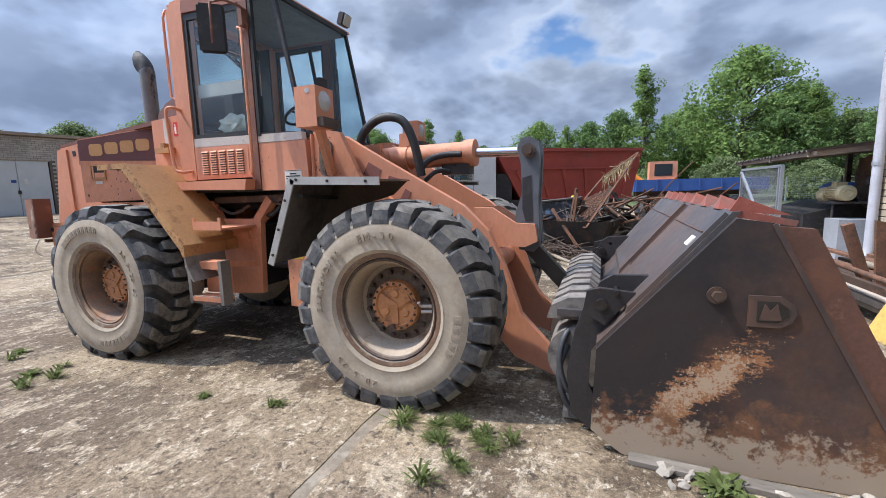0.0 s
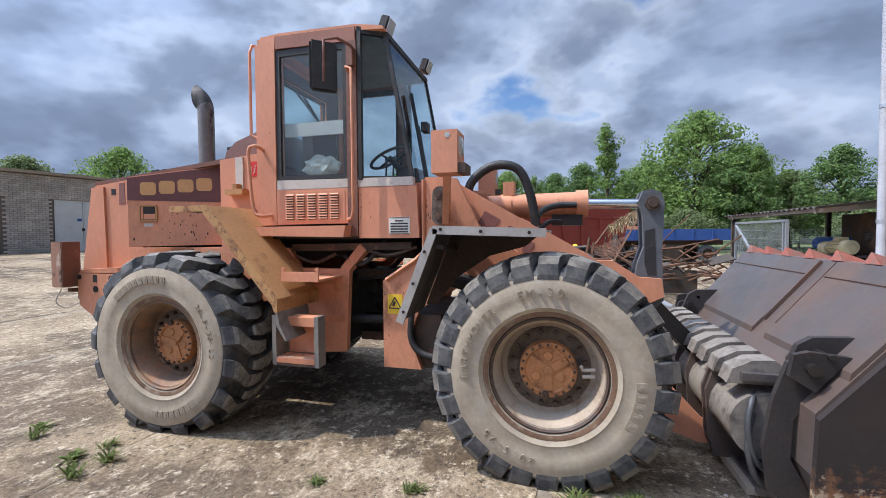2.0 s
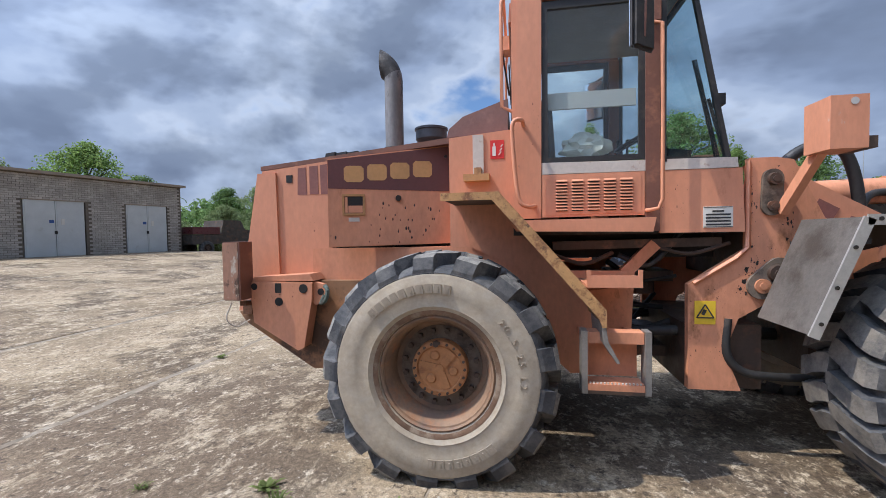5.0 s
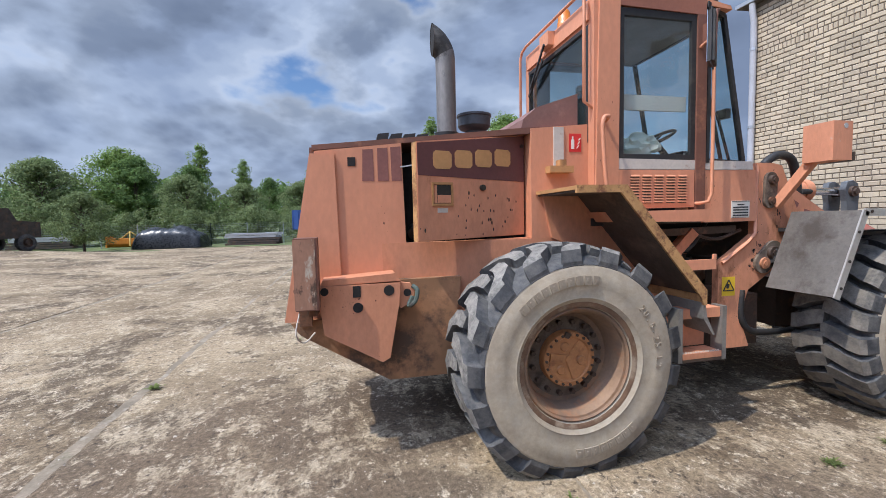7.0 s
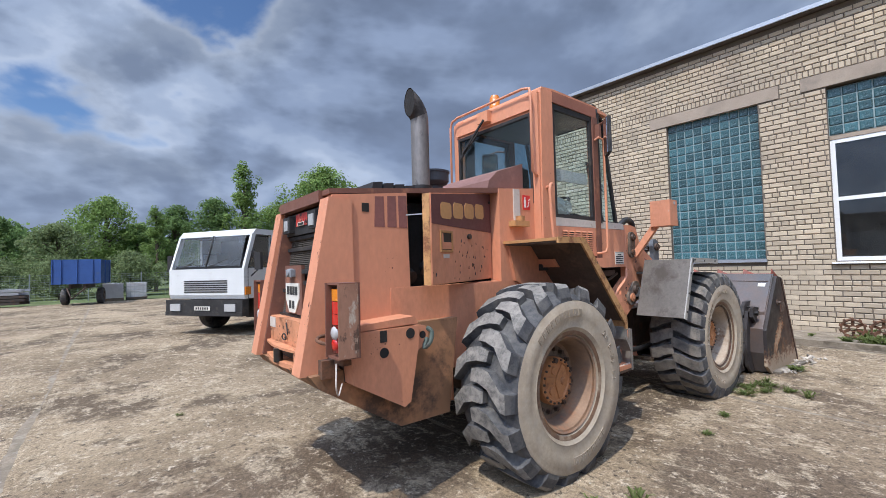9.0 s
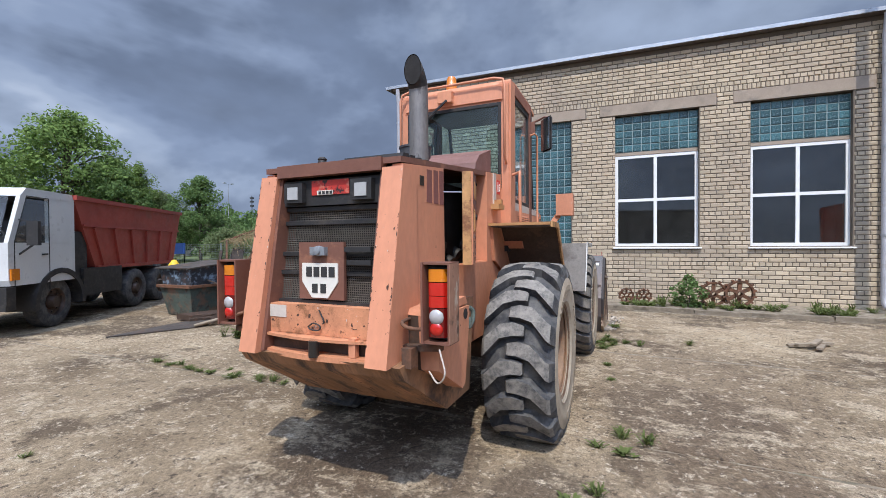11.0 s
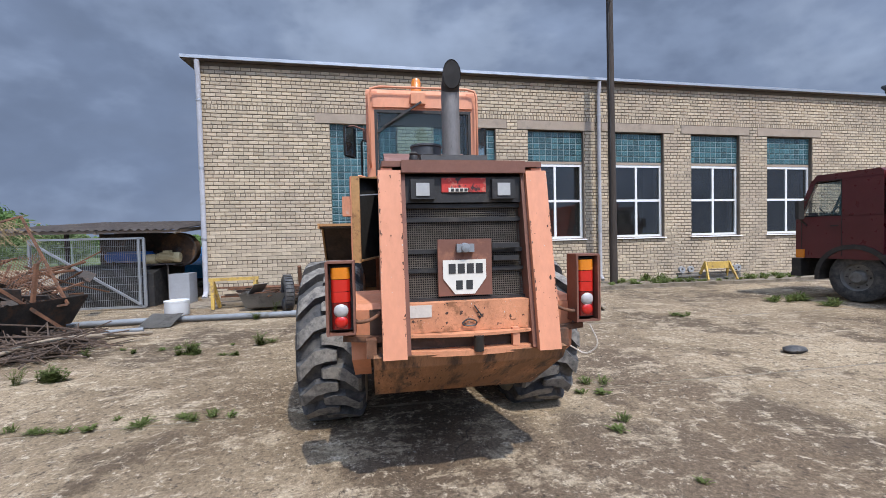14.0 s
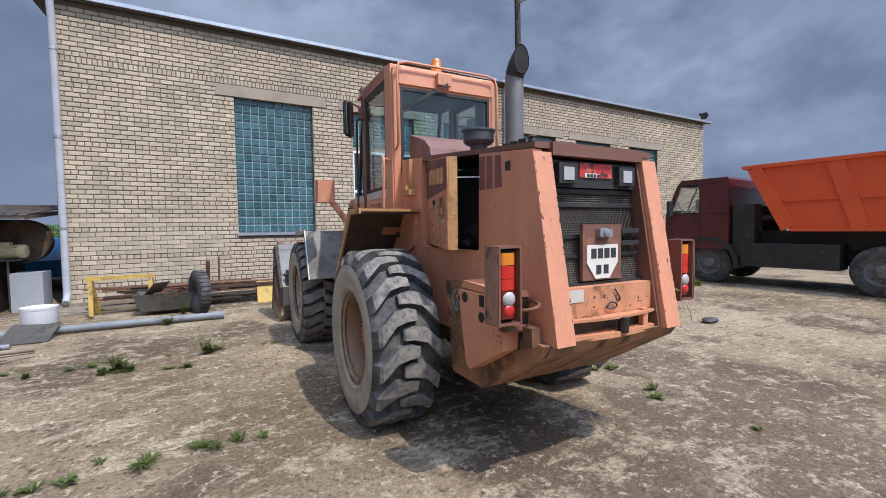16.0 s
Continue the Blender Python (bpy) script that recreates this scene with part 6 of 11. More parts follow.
# -- cab --
cabin = part("cab_floor", box(B(), -3.70, -2.30, C - 0.60, C + 0.60, 1.53, 1.60), BLACK, loader, "dark cab floor")
for s in sides():
    part("cab_rear_post", panel([(-3.70, 1.65), (-3.505, 1.65), (-3.495, 3.17), (-3.49, 3.262), (-3.665, 3.262)], s, 0.50, 0.625), ORANGE, loader, "broad orange cab corner post", bevel=0.018)
    part("cab_header", panel([(-3.49, 3.165), (-2.735, 3.15), (-2.735, 3.262), (-3.49, 3.272)], s, 0.55, 0.625), HEADER, loader, "brown header over the door", bevel=0.01)
    part("door_pillar", panel([(-2.815, 1.55), (-2.725, 1.55), (-2.725, 3.15), (-2.815, 3.15)], s, 0.555, 0.63), BROWN_HOOD, loader, "brown door pillar", bevel=0.008)
    part("door_panel", panel([(-3.50, 1.655), (-2.82, 1.66), (-2.82, 1.955), (-3.50, 1.955)], s, 0.57, 0.622), ORANGE, loader, "orange lower door panel with louvres", bevel=0.006)
    part("door_inset", panel([(-3.475, 1.672), (-2.845, 1.676), (-2.845, 1.935), (-3.475, 1.935)], s, 0.6215, 0.626), ORANGE, loader, bevel=0.003)
    part("front_panel", panel([(-2.722, 1.535), (-2.20, 1.535), (-2.22, 1.955), (-2.722, 1.955)], s, 0.54, 0.618), ORANGE, loader, "orange panel under the windscreen", bevel=0.012)
    part("window_trim", panel([(-3.50, 1.958), (-2.245, 1.958), (-2.25, 2.025), (-3.50, 2.04)], s, 0.56, 0.621), CREAM, loader, "worn cream trim strip", bevel=0.004)
    part("side_skirt", panel([(-3.73, 1.635), (-3.68, 1.56), (-2.80, 1.545), (-2.78, 1.64)], s, 0.50, 0.745), ORANGE, loader, "orange sill under the door", bevel=0.008)
    # louvres in five columns; dark strips stand for the shade between slats
    bm, bk = B(), B()
    for k in range(5):
        x0 = -3.405 + k * 0.107
        for j in range(10):
            z = 1.70 + j * 0.022
            prism(bm, [(0.626, z + 0.004), (0.640, z + 0.002), (0.640, z + 0.006), (0.626, z + 0.018)], "x", x0, x0 + 0.078, Matrix(((1, 0, 0, 0), (0, s, 0, C), (0, 0, 1, 0), (0, 0, 0, 1))))
            box(bk, x0, x0 + 0.078, min(C + s * 0.6255, C + s * 0.628), max(C + s * 0.6255, C + s * 0.628), z - 0.004, z + 0.003)
    lv = part("louvre", bm, ORANGE, loader)
    part("louvre_gap", bk, GREASE, loader)
    # rubber surround and door glass
    bm = B()
    y0, y1 = sorted((C + s * 0.585, C + s * 0.615))
    for b in ((-3.495, -3.455, y0, y1, 2.04, 3.155), (-2.855, -2.815, y0, y1, 2.04, 3.155), (-3.455, -2.855, y0, y1, 2.04, 2.075), (-3.455, -2.855, y0, y1, 3.10, 3.155)):
        box(bm, *b)
    part("door_frame", bm, BLACK, loader, "black door frame", bevel=0.008)
    bm = B()
    box(bm, -3.455, -2.855, C + s * 0.60 - 0.003, C + s * 0.60 + 0.003, 2.075, 3.10)
    gl = part("door_glass", bm, GLASS, loader, "clear door glass")
    gl.visible_shadow = False
    # slanting front quarter glass with its dark band
    qa, qb = Vector((-2.725, C + s * 0.612, 0)), Vector((-2.27, C + s * 0.545, 0))
    top = Vector((-2.50, C + s * 0.545, 3.20))
    bm = B()
    vs = [bm.verts.new(v) for v in (Vector((-2.725, qa.y, 2.03)), Vector((-2.275, qb.y, 2.02)), top, Vector((-2.725, qa.y, 3.24)))]
    bm.faces.new(vs)
    bmesh.ops.solidify(bm, geom=bm.faces[:], thickness=0.006)
    gl = part("quarter_glass", bm, GLASS_DARK, loader, "tinted quarter glass")
    gl.visible_shadow = False
    bm = B()
    for p, q, w in ((Vector((-2.72, qa.y, 2.03)), Vector((-2.275, qb.y, 2.02)), 0.035), (Vector((-2.275, qb.y, 2.02)), top, 0.035), (top, Vector((-2.725, qa.y, 3.235)), 0.05),
                    (Vector((-2.70, qa.y - s * 0.003, 2.03)), Vector((-2.70, qa.y - s * 0.003, 3.22)), 0.035)):
        bar(bm, p, q, 0.03, w, (0, 1, 0) if abs((q - p).z) > 0.3 else (0, 0, 1))
    part("glass_seal", bm, BLACK, loader, "black window seal", bevel=0.006)
    # dark sheets added to darken the orange inside of the cab
    bm = B()
    prism(bm, [(-3.655, 1.66), (-3.515, 1.66), (-3.505, 3.16), (-3.64, 3.16)], "y", C + s * 0.478, C + s * 0.497)
    part("post_trim", bm, CAB_DARK, loader, "dark sheet added inside the corner post")
bm = B()
for b in ((C - 0.478, C + 0.478, 1.66, 2.165), (C - 0.478, C + 0.478, 3.05, 3.165)):
    box(bm, -3.657, -3.645, *b)
pieces("rear_trim", bm, CAB_DARK, loader, "dark sheet added inside the rear wall")
# windscreen
bm = B()
vs = [bm.verts.new(v) for v in ((-2.265, C - 0.54, 2.0), (-2.265, C + 0.54, 2.0), (-2.495, C + 0.54, 3.2), (-2.495, C - 0.54, 3.2))]
bm.faces.new(vs)
bmesh.ops.solidify(bm, geom=bm.faces[:], thickness=0.006)
ws = part("windscreen", bm, GLASS_BLUE, loader, "bluish windscreen")
ws.visible_shadow = False
bm = B()
bar(bm, (-2.265, C - 0.55, 2.0), (-2.265, C + 0.55, 2.0), 0.03, 0.04)
bar(bm, (-2.495, C - 0.55, 3.2), (-2.495, C + 0.55, 3.2), 0.03, 0.04)
pieces("windscreen_seal", bm, BLACK, loader)
bm = B()
box(bm, -2.60, -2.20, C - 0.53, C + 0.53, 1.54, 1.985)
part("cab_nose", bm, ORANGE, loader, bevel=0.01)
# roof
bm = B()
prism(bm, [(-3.665, 3.225), (-3.64, 3.285), (-3.45, 3.30), (-2.75, 3.285), (-2.50, 3.245), (-2.485, 3.215), (-2.75, 3.235)], "y", C - 0.615, C + 0.615)
part("roof", bm, ORANGE_WORN, loader, "flat orange cab roof", bevel=0.02)
bm = B()
box(bm, -3.45, -2.55, C - 0.54, C + 0.54, 3.17, 3.222)
part("roof_lining", bm, LINING, loader, "grey roof lining")
# rear wall with its window
bm = B()
for b in ((C - 0.61, C + 0.61, 1.65, 2.17), (C - 0.61, C + 0.61, 3.045, 3.225), (C - 0.61, C - 0.535, 2.17, 3.045), (C + 0.535, C + 0.61, 2.17, 3.045)):
    box(bm, -3.705, -3.66, *b)
part("cab_rear_wall", bm, ORANGE, loader, "orange cab rear wall", bevel=0.012)
bm = B()
for b in ((C - 0.535, C + 0.535, 2.17, 2.20), (C - 0.535, C + 0.535, 3.015, 3.045), (C - 0.535, C - 0.505, 2.2, 3.015), (C + 0.505, C + 0.535, 2.2, 3.015)):
    box(bm, -3.71, -3.672, *b)
part("rear_window_seal", bm, BLACK, loader, bevel=0.006)
bm = B()
box(bm, -3.695, -3.689, C - 0.505, C + 0.505, 2.20, 3.015)
rg = part("rear_window", bm, GLASS_DARK, loader, "tinted rear window")
rg.visible_shadow = False
bm = B()
prism(bm, [(-3.725, 3.07), (-3.70, 3.07), (-3.70, 3.205), (-3.715, 3.205)], "y", C - 0.55, C + 0.55)
part("rear_visor", bm, ORANGE, loader, bevel=0.006)
bm = B()
box(bm, -3.78, -3.70, C - 0.02, C + 0.14, 3.10, 3.215)
part("wiper_box", bm, ORANGE_WORN, loader, bevel=0.01)
bm = B()
bar(bm, (-3.79, C + 0.03, 3.115), (-3.74, C + 0.43, 2.86), 0.014, 0.02)
bar(bm, (-3.735, C + 0.17, 3.04), (-3.725, C + 0.50, 2.80), 0.012, 0.03)
part("rear_wiper", bm, BLACK, loader, "black rear wiper")
bm = B()
bar(bm, (-2.23, C - 0.30, 2.03), (-2.38, C - 0.26, 2.80), 0.014, 0.03, (1, 0, 0))
bar(bm, (-2.20, C - 0.36, 2.02), (-2.30, C - 0.30, 2.50), 0.014, 0.02, (1, 0, 0))
box(bm, -2.26, -2.21, C - 0.36, C - 0.26, 2.44, 2.52)
part("front_wiper", bm, BLACK, loader, "black windscreen wipers")
bm = B()
lathe(bm, [(0.06, 3.285), (0.06, 3.325), (0.055, 3.33), (0.055, 3.40), (0.042, 3.43), (0.0, 3.44)], (-3.58, C + 0.06, 0), 18, "z")
part("beacon", bm, LAMP_AMBER, loader, "amber roof beacon", smooth=45)
for y, x in ((C - 0.42, -2.56), (C + 0.50, -2.50)):
    bm = B()
    box(bm, x - 0.03, x + 0.05, y - 0.07, y + 0.07, 3.27, 3.40, Matrix.Translation((x, y, 3.3)) @ Matrix.Rotation(0.35, 4, "Y") @ Matrix.Translation((-x, -y, -3.3)))
    rl = part("roof_lamp", bm, BLACK, loader, "roof work lamp", bevel=0.012)
    bm = B()
    box(bm, x + 0.05, x + 0.058, y - 0.06, y + 0.06, 3.28, 3.39, Matrix.Translation((x, y, 3.3)) @ Matrix.Rotation(0.35, 4, "Y") @ Matrix.Translation((-x, -y, -3.3)))
    part("lens", bm, LAMP_CLEAR, rl)
# hand rails
bm = B()
P = lambda s, x, d, z: (x, C + s * d, z)
tube(bm, [P(-1, -3.70, 0.585, 2.42), P(-1, -3.775, 0.59, 2.46), P(-1, -3.775, 0.59, 3.18), P(-1, -3.765, 0.57, 3.25), P(-1, -3.76, 0.48, 3.275), P(1, -3.76, 0.48, 3.275),
          P(1, -3.765, 0.57, 3.25), P(1, -3.775, 0.59, 3.18), P(1, -3.775, 0.59, 2.46), P(1, -3.70, 0.585, 2.42)], 0.013, 8)
part("roof_rail", bm, ORANGE, loader, "thin orange guard rail round the cab's rear", smooth=60)
for s in sides():
    bm = B()
    tube(bm, [P(s, -3.625, 0.625, 2.31), P(s, -3.64, 0.70, 2.33), P(s, -3.695, 0.72, 2.31), P(s, -3.70, 0.72, 2.18), P(s, -3.665, 0.72, 1.80), P(s, -3.60, 0.71, 1.73), P(s, -3.55, 0.625, 1.74)], 0.015, 8, curve=4)
    part("grab_handle", bm, ORANGE, loader, "bent orange grab handle", smooth=60)
    bm = B()
    tube(bm, [P(s, -2.79, 0.63, 2.90), P(s, -2.79, 0.68, 2.92), P(s, -2.735, 0.70, 2.90), P(s, -2.73, 0.70, 2.4), P(s, -2.73, 0.70, 1.76), P(s, -2.75, 0.69, 1.70), P(s, -2.80, 0.66, 1.69), P(s, -2.81, 0.625, 1.69)], 0.013, 8)
    part("door_rail", bm, ORANGE_WORN if s < 0 else BLACK, loader, "long upright door rail", smooth=60)
    bm = B()
    tube(bm, [P(s, -2.735, 0.60, 3.06), P(s, -2.74, 0.70, 3.08), P(s, -2.80, 0.80, 3.10), P(s, -2.88, 0.86, 3.07), P(s, -2.89, 0.86, 2.75)], 0.012, 8)
    box(bm, -2.775, -2.735, min(C + s * 0.62, C + s * 0.68), max(C + s * 0.62, C + s * 0.68), 2.93, 3.07)
    ma = part("mirror_arm", bm, BROWN_HOOD, loader, smooth=60)
    MM = Matrix.Translation((-2.895, C + s * 0.845, 2.87)) @ Matrix.Rotation(radians(s * 50 + 90), 4, "Z")
    bm = B()
    box(bm, -0.105, 0.105, -0.022, 0.022, -0.195, 0.195, MM)
    mh = part("mirror", bm, BLACK, ma, "black wing mirror", bevel=0.018)
    bm = B()
    box(bm, -0.09, 0.09, 0.0225, 0.0255, -0.18, 0.18, MM)
    part("mirror_glass", bm, MIRROR, ma)
# stickers by the cab
bm = B()
box(bm, -2.455, -2.275, C - 0.6225, C - 0.6185, 1.565, 1.705)
lab = part("instruction_label", bm, WHITE_LABEL, loader, "white instruction label with unreadable lines")
bm = B()
for k in range(5):
    x1 = -2.29 if k else -2.33
    box(bm, -2.44 if k else -2.40, x1, C - 0.6250, C - 0.6222, 1.580 + 0.022 * (4 - k), 1.591 + 0.022 * (4 - k))
for b in ((-2.452, -2.278, 1.568, 1.572), (-2.452, -2.278, 1.698, 1.702)):
    box(bm, b[0], b[1], C - 0.6250, C - 0.6222, b[2], b[3])
part("label_lines", bm, INK, lab)
# inside the cab
bm = B()
box(bm, -3.42, -2.93, C - 0.24, C + 0.24, 1.85, 1.98)
seat = part("operator_seat", bm, SEAT, loader, "black operator seat", bevel=0.04)
bm = B()
prism(bm, [(-3.50, 1.95), (-3.36, 1.97), (-3.40, 2.58), (-3.50, 2.60)], "y", C - 0.22, C + 0.22)
part("backrest", bm, SEAT, seat, bevel=0.04)
bm = B()
cyl(bm, (-3.2, C, 1.60), (-3.2, C, 1.86), 0.13)
part("seat_post", bm, BLACK, seat)
bm = B()
prism(bm, [(-2.62, 1.60), (-2.42, 1.60), (-2.36, 2.16), (-2.52, 2.18)], "y", C - 0.17, C + 0.17)
part("dash_console", bm, BLACK, loader, "black dash console", bevel=0.03)
bm = B()
swm = Matrix.Translation((-2.70, C, 2.30)) @ Matrix.Rotation(radians(-28), 4, "Y")
ring = [swm @ Vector((0.19 * math.cos(a), 0.19 * math.sin(a), 0)) for a in [2 * math.pi * k / 24 for k in range(25)]]
tube(bm, ring, 0.015, 8)
for a in (0.4, 2.6, 4.7):
    bar(bm, swm @ Vector((0, 0, -0.02)), swm @ Vector((0.19 * math.cos(a), 0.19 * math.sin(a), 0)), 0.02, 0.012)
cyl(bm, swm @ Vector((0, 0, 0)), (-2.50, C, 2.10), 0.03, seg=10)
part("steering_wheel", bm, BLACK, loader, "black steering wheel", smooth=50)
bm = B()
box(bm, -3.52, -2.95, C - 0.50, C - 0.30, 1.98, 2.02)
part("side_console", bm, BLACK, loader, bevel=0.01)
bm = B()
box(bm, -3.45, -2.86, C - 0.565, C - 0.545, 2.42, 2.535)
part("guard_bar", bm, BLIND, loader, "pale bar across the door window", bevel=0.006)
bm = B()
box(bm, -2.95, -2.60, C + 0.27, C + 0.42, 1.95, 2.10)
for k in range(3):
    cyl(bm, (-2.88 + 0.08 * k, C + 0.34, 2.1), (-2.86 + 0.08 * k, C + 0.33, 2.34), 0.01, seg=8)
    lathe(bm, [(0.0, 2.37), (0.02, 2.36), (0.02, 2.33), (0.0, 2.32)], (-2.86 + 0.08 * k, C + 0.33, 0), 10, "z")
part("lever_console", bm, BLACK, loader, "black control levers", smooth=50)
bm = B()
bmesh.ops.create_icosphere(bm, subdivisions=3, radius=1.0)
for v in bm.verts:
    k = 1 + 0.38 * noise.noise(v.co * 2.3) + 0.16 * noise.noise(v.co * 6)
    v.co = Vector((-3.17 + v.co.x * 0.17 * k, C - 0.43 + v.co.y * 0.09 * k, 2.17 + v.co.z * 0.10 * k))
part("crumpled_cloth", bm, CLOTH, loader, "crumpled white cloth behind the glass", smooth=30)

# -- front frame, arms and linkage --
def capsule(xa, za, xb, zb, r):
    """Outline of a long round-ended plate."""
    a = math.atan2(zb - za, xb - xa)
    return [(xb + r * math.cos(a + radians(q)), zb + r * math.sin(a + radians(q))) for q in range(-90, 91, 20)] + \
           [(xa + r * math.cos(a + radians(q)), za + r * math.sin(a + radians(q))) for q in range(90, 271, 20)]


for s in sides():
    part("tower_plate", panel([(-2.53, 1.18), (-2.53, 0.46), (-2.20, 0.46), (-2.30, 0.72), (-2.22, 0.95), (-1.95, 1.12), (-1.70, 1.20), (-1.42, 1.22), (-1.42, 1.42), (-1.72, 1.62), (-1.90, 2.0), (-2.0, 2.02), (-2.16, 2.02), (-2.17, 1.42)], s, 0.52, 0.58),
         ORANGE_WORN, loader, "orange front frame tower", bevel=0.008)
    bm = B()
    tube(bm, [(-2.17, C + s * 0.585, 2.0), (-2.17, C + s * 0.585, 1.43), (-2.24, C + s * 0.585, 1.36), (-2.50, C + s * 0.585, 1.19)], 0.017, 6)
    part("tower_rim", bm, ORANGE, loader, smooth=60)
    for (xa, za), (xb, zb), r, pin in (((-2.035, 1.70), (-2.03, 1.88), 0.062, (-2.03, 1.875)), ((-2.09, 1.175), (-1.985, 1.275), 0.088, (-2.005, 1.26))):
        bm = B()
        prism(bm, capsule(xa, za, xb, zb, r), "y", C + s * 0.575, C + s * 0.605)
        pv = part("pivot_pin", bm, FLANGE, loader, "greasy pivot casting with its pin", bevel=0.012)
        bm = B()
        cyl(bm, (pin[0], C + s * 0.60, pin[1]), (pin[0], C + s * 0.632, pin[1]), r * 0.68, r * 0.6, seg=18)
        cyl(bm, (pin[0], C + s * 0.63, pin[1]), (pin[0], C + s * 0.642, pin[1]), r * 0.32, seg=8)
        part("pin_head", bm, GREASY, pv, smooth=40)
        bm = B()
        cyl(bm, (xa, C + s * 0.60, za), (xa, C + s * 0.622, za), r * 0.55, seg=16)
        cyl(bm, (xa, C + s * 0.62, za), (xa, C + s * 0.63, za), r * 0.28, seg=8)
        part("keeper_disc", bm, BEAM if za < 1.5 else GREASY, pv, smooth=40)
    bm = B()
    prism(bm, [(-2.49, 1.07), (-2.36, 1.07), (-2.36, 0.91), (-2.49, 0.91)], "y", C + s * 0.58, C + s * 0.583)
    wn = part("warning_label", bm, WARN_YELLOW, loader, "yellow warning label with a triangle")
    bm = B()
    tri = [(-2.425, 1.045), (-2.372, 0.955), (-2.478, 0.955)]
    for a, b in zip(tri, tri[1:] + tri[:1]):
        bar(bm, (a[0], C + s * 0.5845, a[1]), (b[0], C + s * 0.5845, b[1]), 0.006, 0.008)
    bar(bm, (-2.44, C + s * 0.5845, 0.975), (-2.425, C + s * 0.5845, 1.01), 0.006, 0.02)
    part("triangle", bm, INK, wn)
    # lamp on its outrigger
    bm = B()
    bar(bm, (-1.98, C + s * 0.60, 1.66), (-1.90, C + s * 0.86, 2.05), 0.07, 0.05, (1, 0, 0))
    la = part("lamp_arm", bm, ORANGE_WORN, loader, "slanting lamp arm", bevel=0.005)
    ya, yb = sorted((C + s * 0.80, C + s * 1.02))
    bm = B()
    box(bm, -1.975, -1.79, ya, yb, 1.985, 2.275)
    part("lamp_housing", bm, LAMP_HOUSE, la, "square orange lamp housing", bevel=0.012)
    bm = B()
    lathe(bm, [(0.0, -1.775), (0.06, -1.778), (0.075, -1.79)], (0, (ya + yb) / 2, 2.175), 20, "x")
    cyl(bm, (-1.86, C + s * 1.021, 2.24), (-1.86, C + s * 1.023, 2.24), 0.02, seg=12)
    part("head_lamp", bm, LAMP_CLEAR, la, "round head lamp", smooth=50)
    bm = B()
    box(bm, -1.80, -1.74, ya + 0.01, yb - 0.01, 1.985, 2.05)
    part("lamp_foot", bm, GREASY, la, bevel=0.004)
    # lift arm
    arm = [(-2.12, 1.99), (-1.92, 1.98), (-1.72, 1.86), (-1.30, 1.62), (-0.86, 1.37), (-0.66, 1.17), (-0.53, 0.90), (-0.40, 0.52), (-0.12, 0.22), (-0.02, 0.16), (0.03, 0.24),
           (0.05, 0.13), (-0.02, 0.06), (-0.16, 0.06), (-0.45, 0.17), (-0.62, 0.36), (-0.74, 0.72), (-0.92, 1.0), (-1.20, 1.20), (-1.75, 1.50), (-2.05, 1.74)]
    arm = arm[:10] + arm[12:]
    part("lift_arm", panel(arm, s, 0.40, 0.475), ORANGE, loader, "cranked orange lift arm", bevel=0.008)
    bm = B()
    bar(bm, (-1.72, C + s * 0.477, 1.70), (-1.60, C + s * 0.477, 1.63), 0.006, 0.11)
    bar(bm, (-1.52, C + s * 0.477, 1.58), (-1.42, C + s * 0.477, 1.55), 0.006, 0.10)
    bar(bm, (-1.38, C + s * 0.477, 1.42), (-1.33, C + s * 0.477, 1.50), 0.006, 0.06)
    part("faded_mark", bm, FADED_MAROON, loader, "faded maroon marks")
    # lift cylinder
    bm = B()
    cyl(bm, (-2.02, C + s * 0.62, 1.24), (-1.3, C + s * 0.48, 1.02), 0.065, seg=16)
    part("lift_cylinder", bm, BLACK, loader, smooth=40)
    bm = B()
    cyl(bm, (-1.3, C + s * 0.48, 1.02), (-0.86, C + s * 0.42, 0.92), 0.035, seg=12)
    part("cylinder_rod", bm, CHROME, loader, smooth=40)
    bm = B()
    cyl(bm, (-0.04, C + s * 0.38, 0.13), (-0.04, C + s * 0.50, 0.13), 0.075, seg=20)
    cyl(bm, (-0.04, C + s * 0.50, 0.13), (-0.04, C + s * 0.515, 0.13), 0.04, seg=12)
    part("arm_pin", bm, GREASE, loader, "black pin at the arm's end", smooth=40)
bm = B()
box(bm, -2.53, -2.05, C - 0.52, C + 0.52, 0.46, 0.9)
box(bm, -2.15, -1.95, C - 0.52, C + 0.52, 1.2, 1.75)
box(bm, -1.7, -0.95, C - 0.40, C + 0.40, 0.55, 1.0)
part("front_frame", bm, GREASY, loader, "dark greasy front frame", bevel=0.01)
bm = B()
for s in sides():
    tube(bm, [(-2.28, C + s * 0.57, 0.95), (-2.29, C + s * 0.58, 0.72), (-2.2, C + s * 0.59, 0.60), (-2.0, C + s * 0.59, 0.57), (-1.6, C + s * 0.55, 0.56)], 0.028, 8, curve=4)
pieces("hose_guard", bm, BLACK, loader, "black bent pipe beside the axle", smooth=60)
bm = B()
cyl(bm, (-0.72, C - 0.41, 0.86), (-0.72, C + 0.41, 0.86), 0.10, seg=20)
part("arm_cross_tube", bm, ORANGE_WORN, loader, smooth=40)
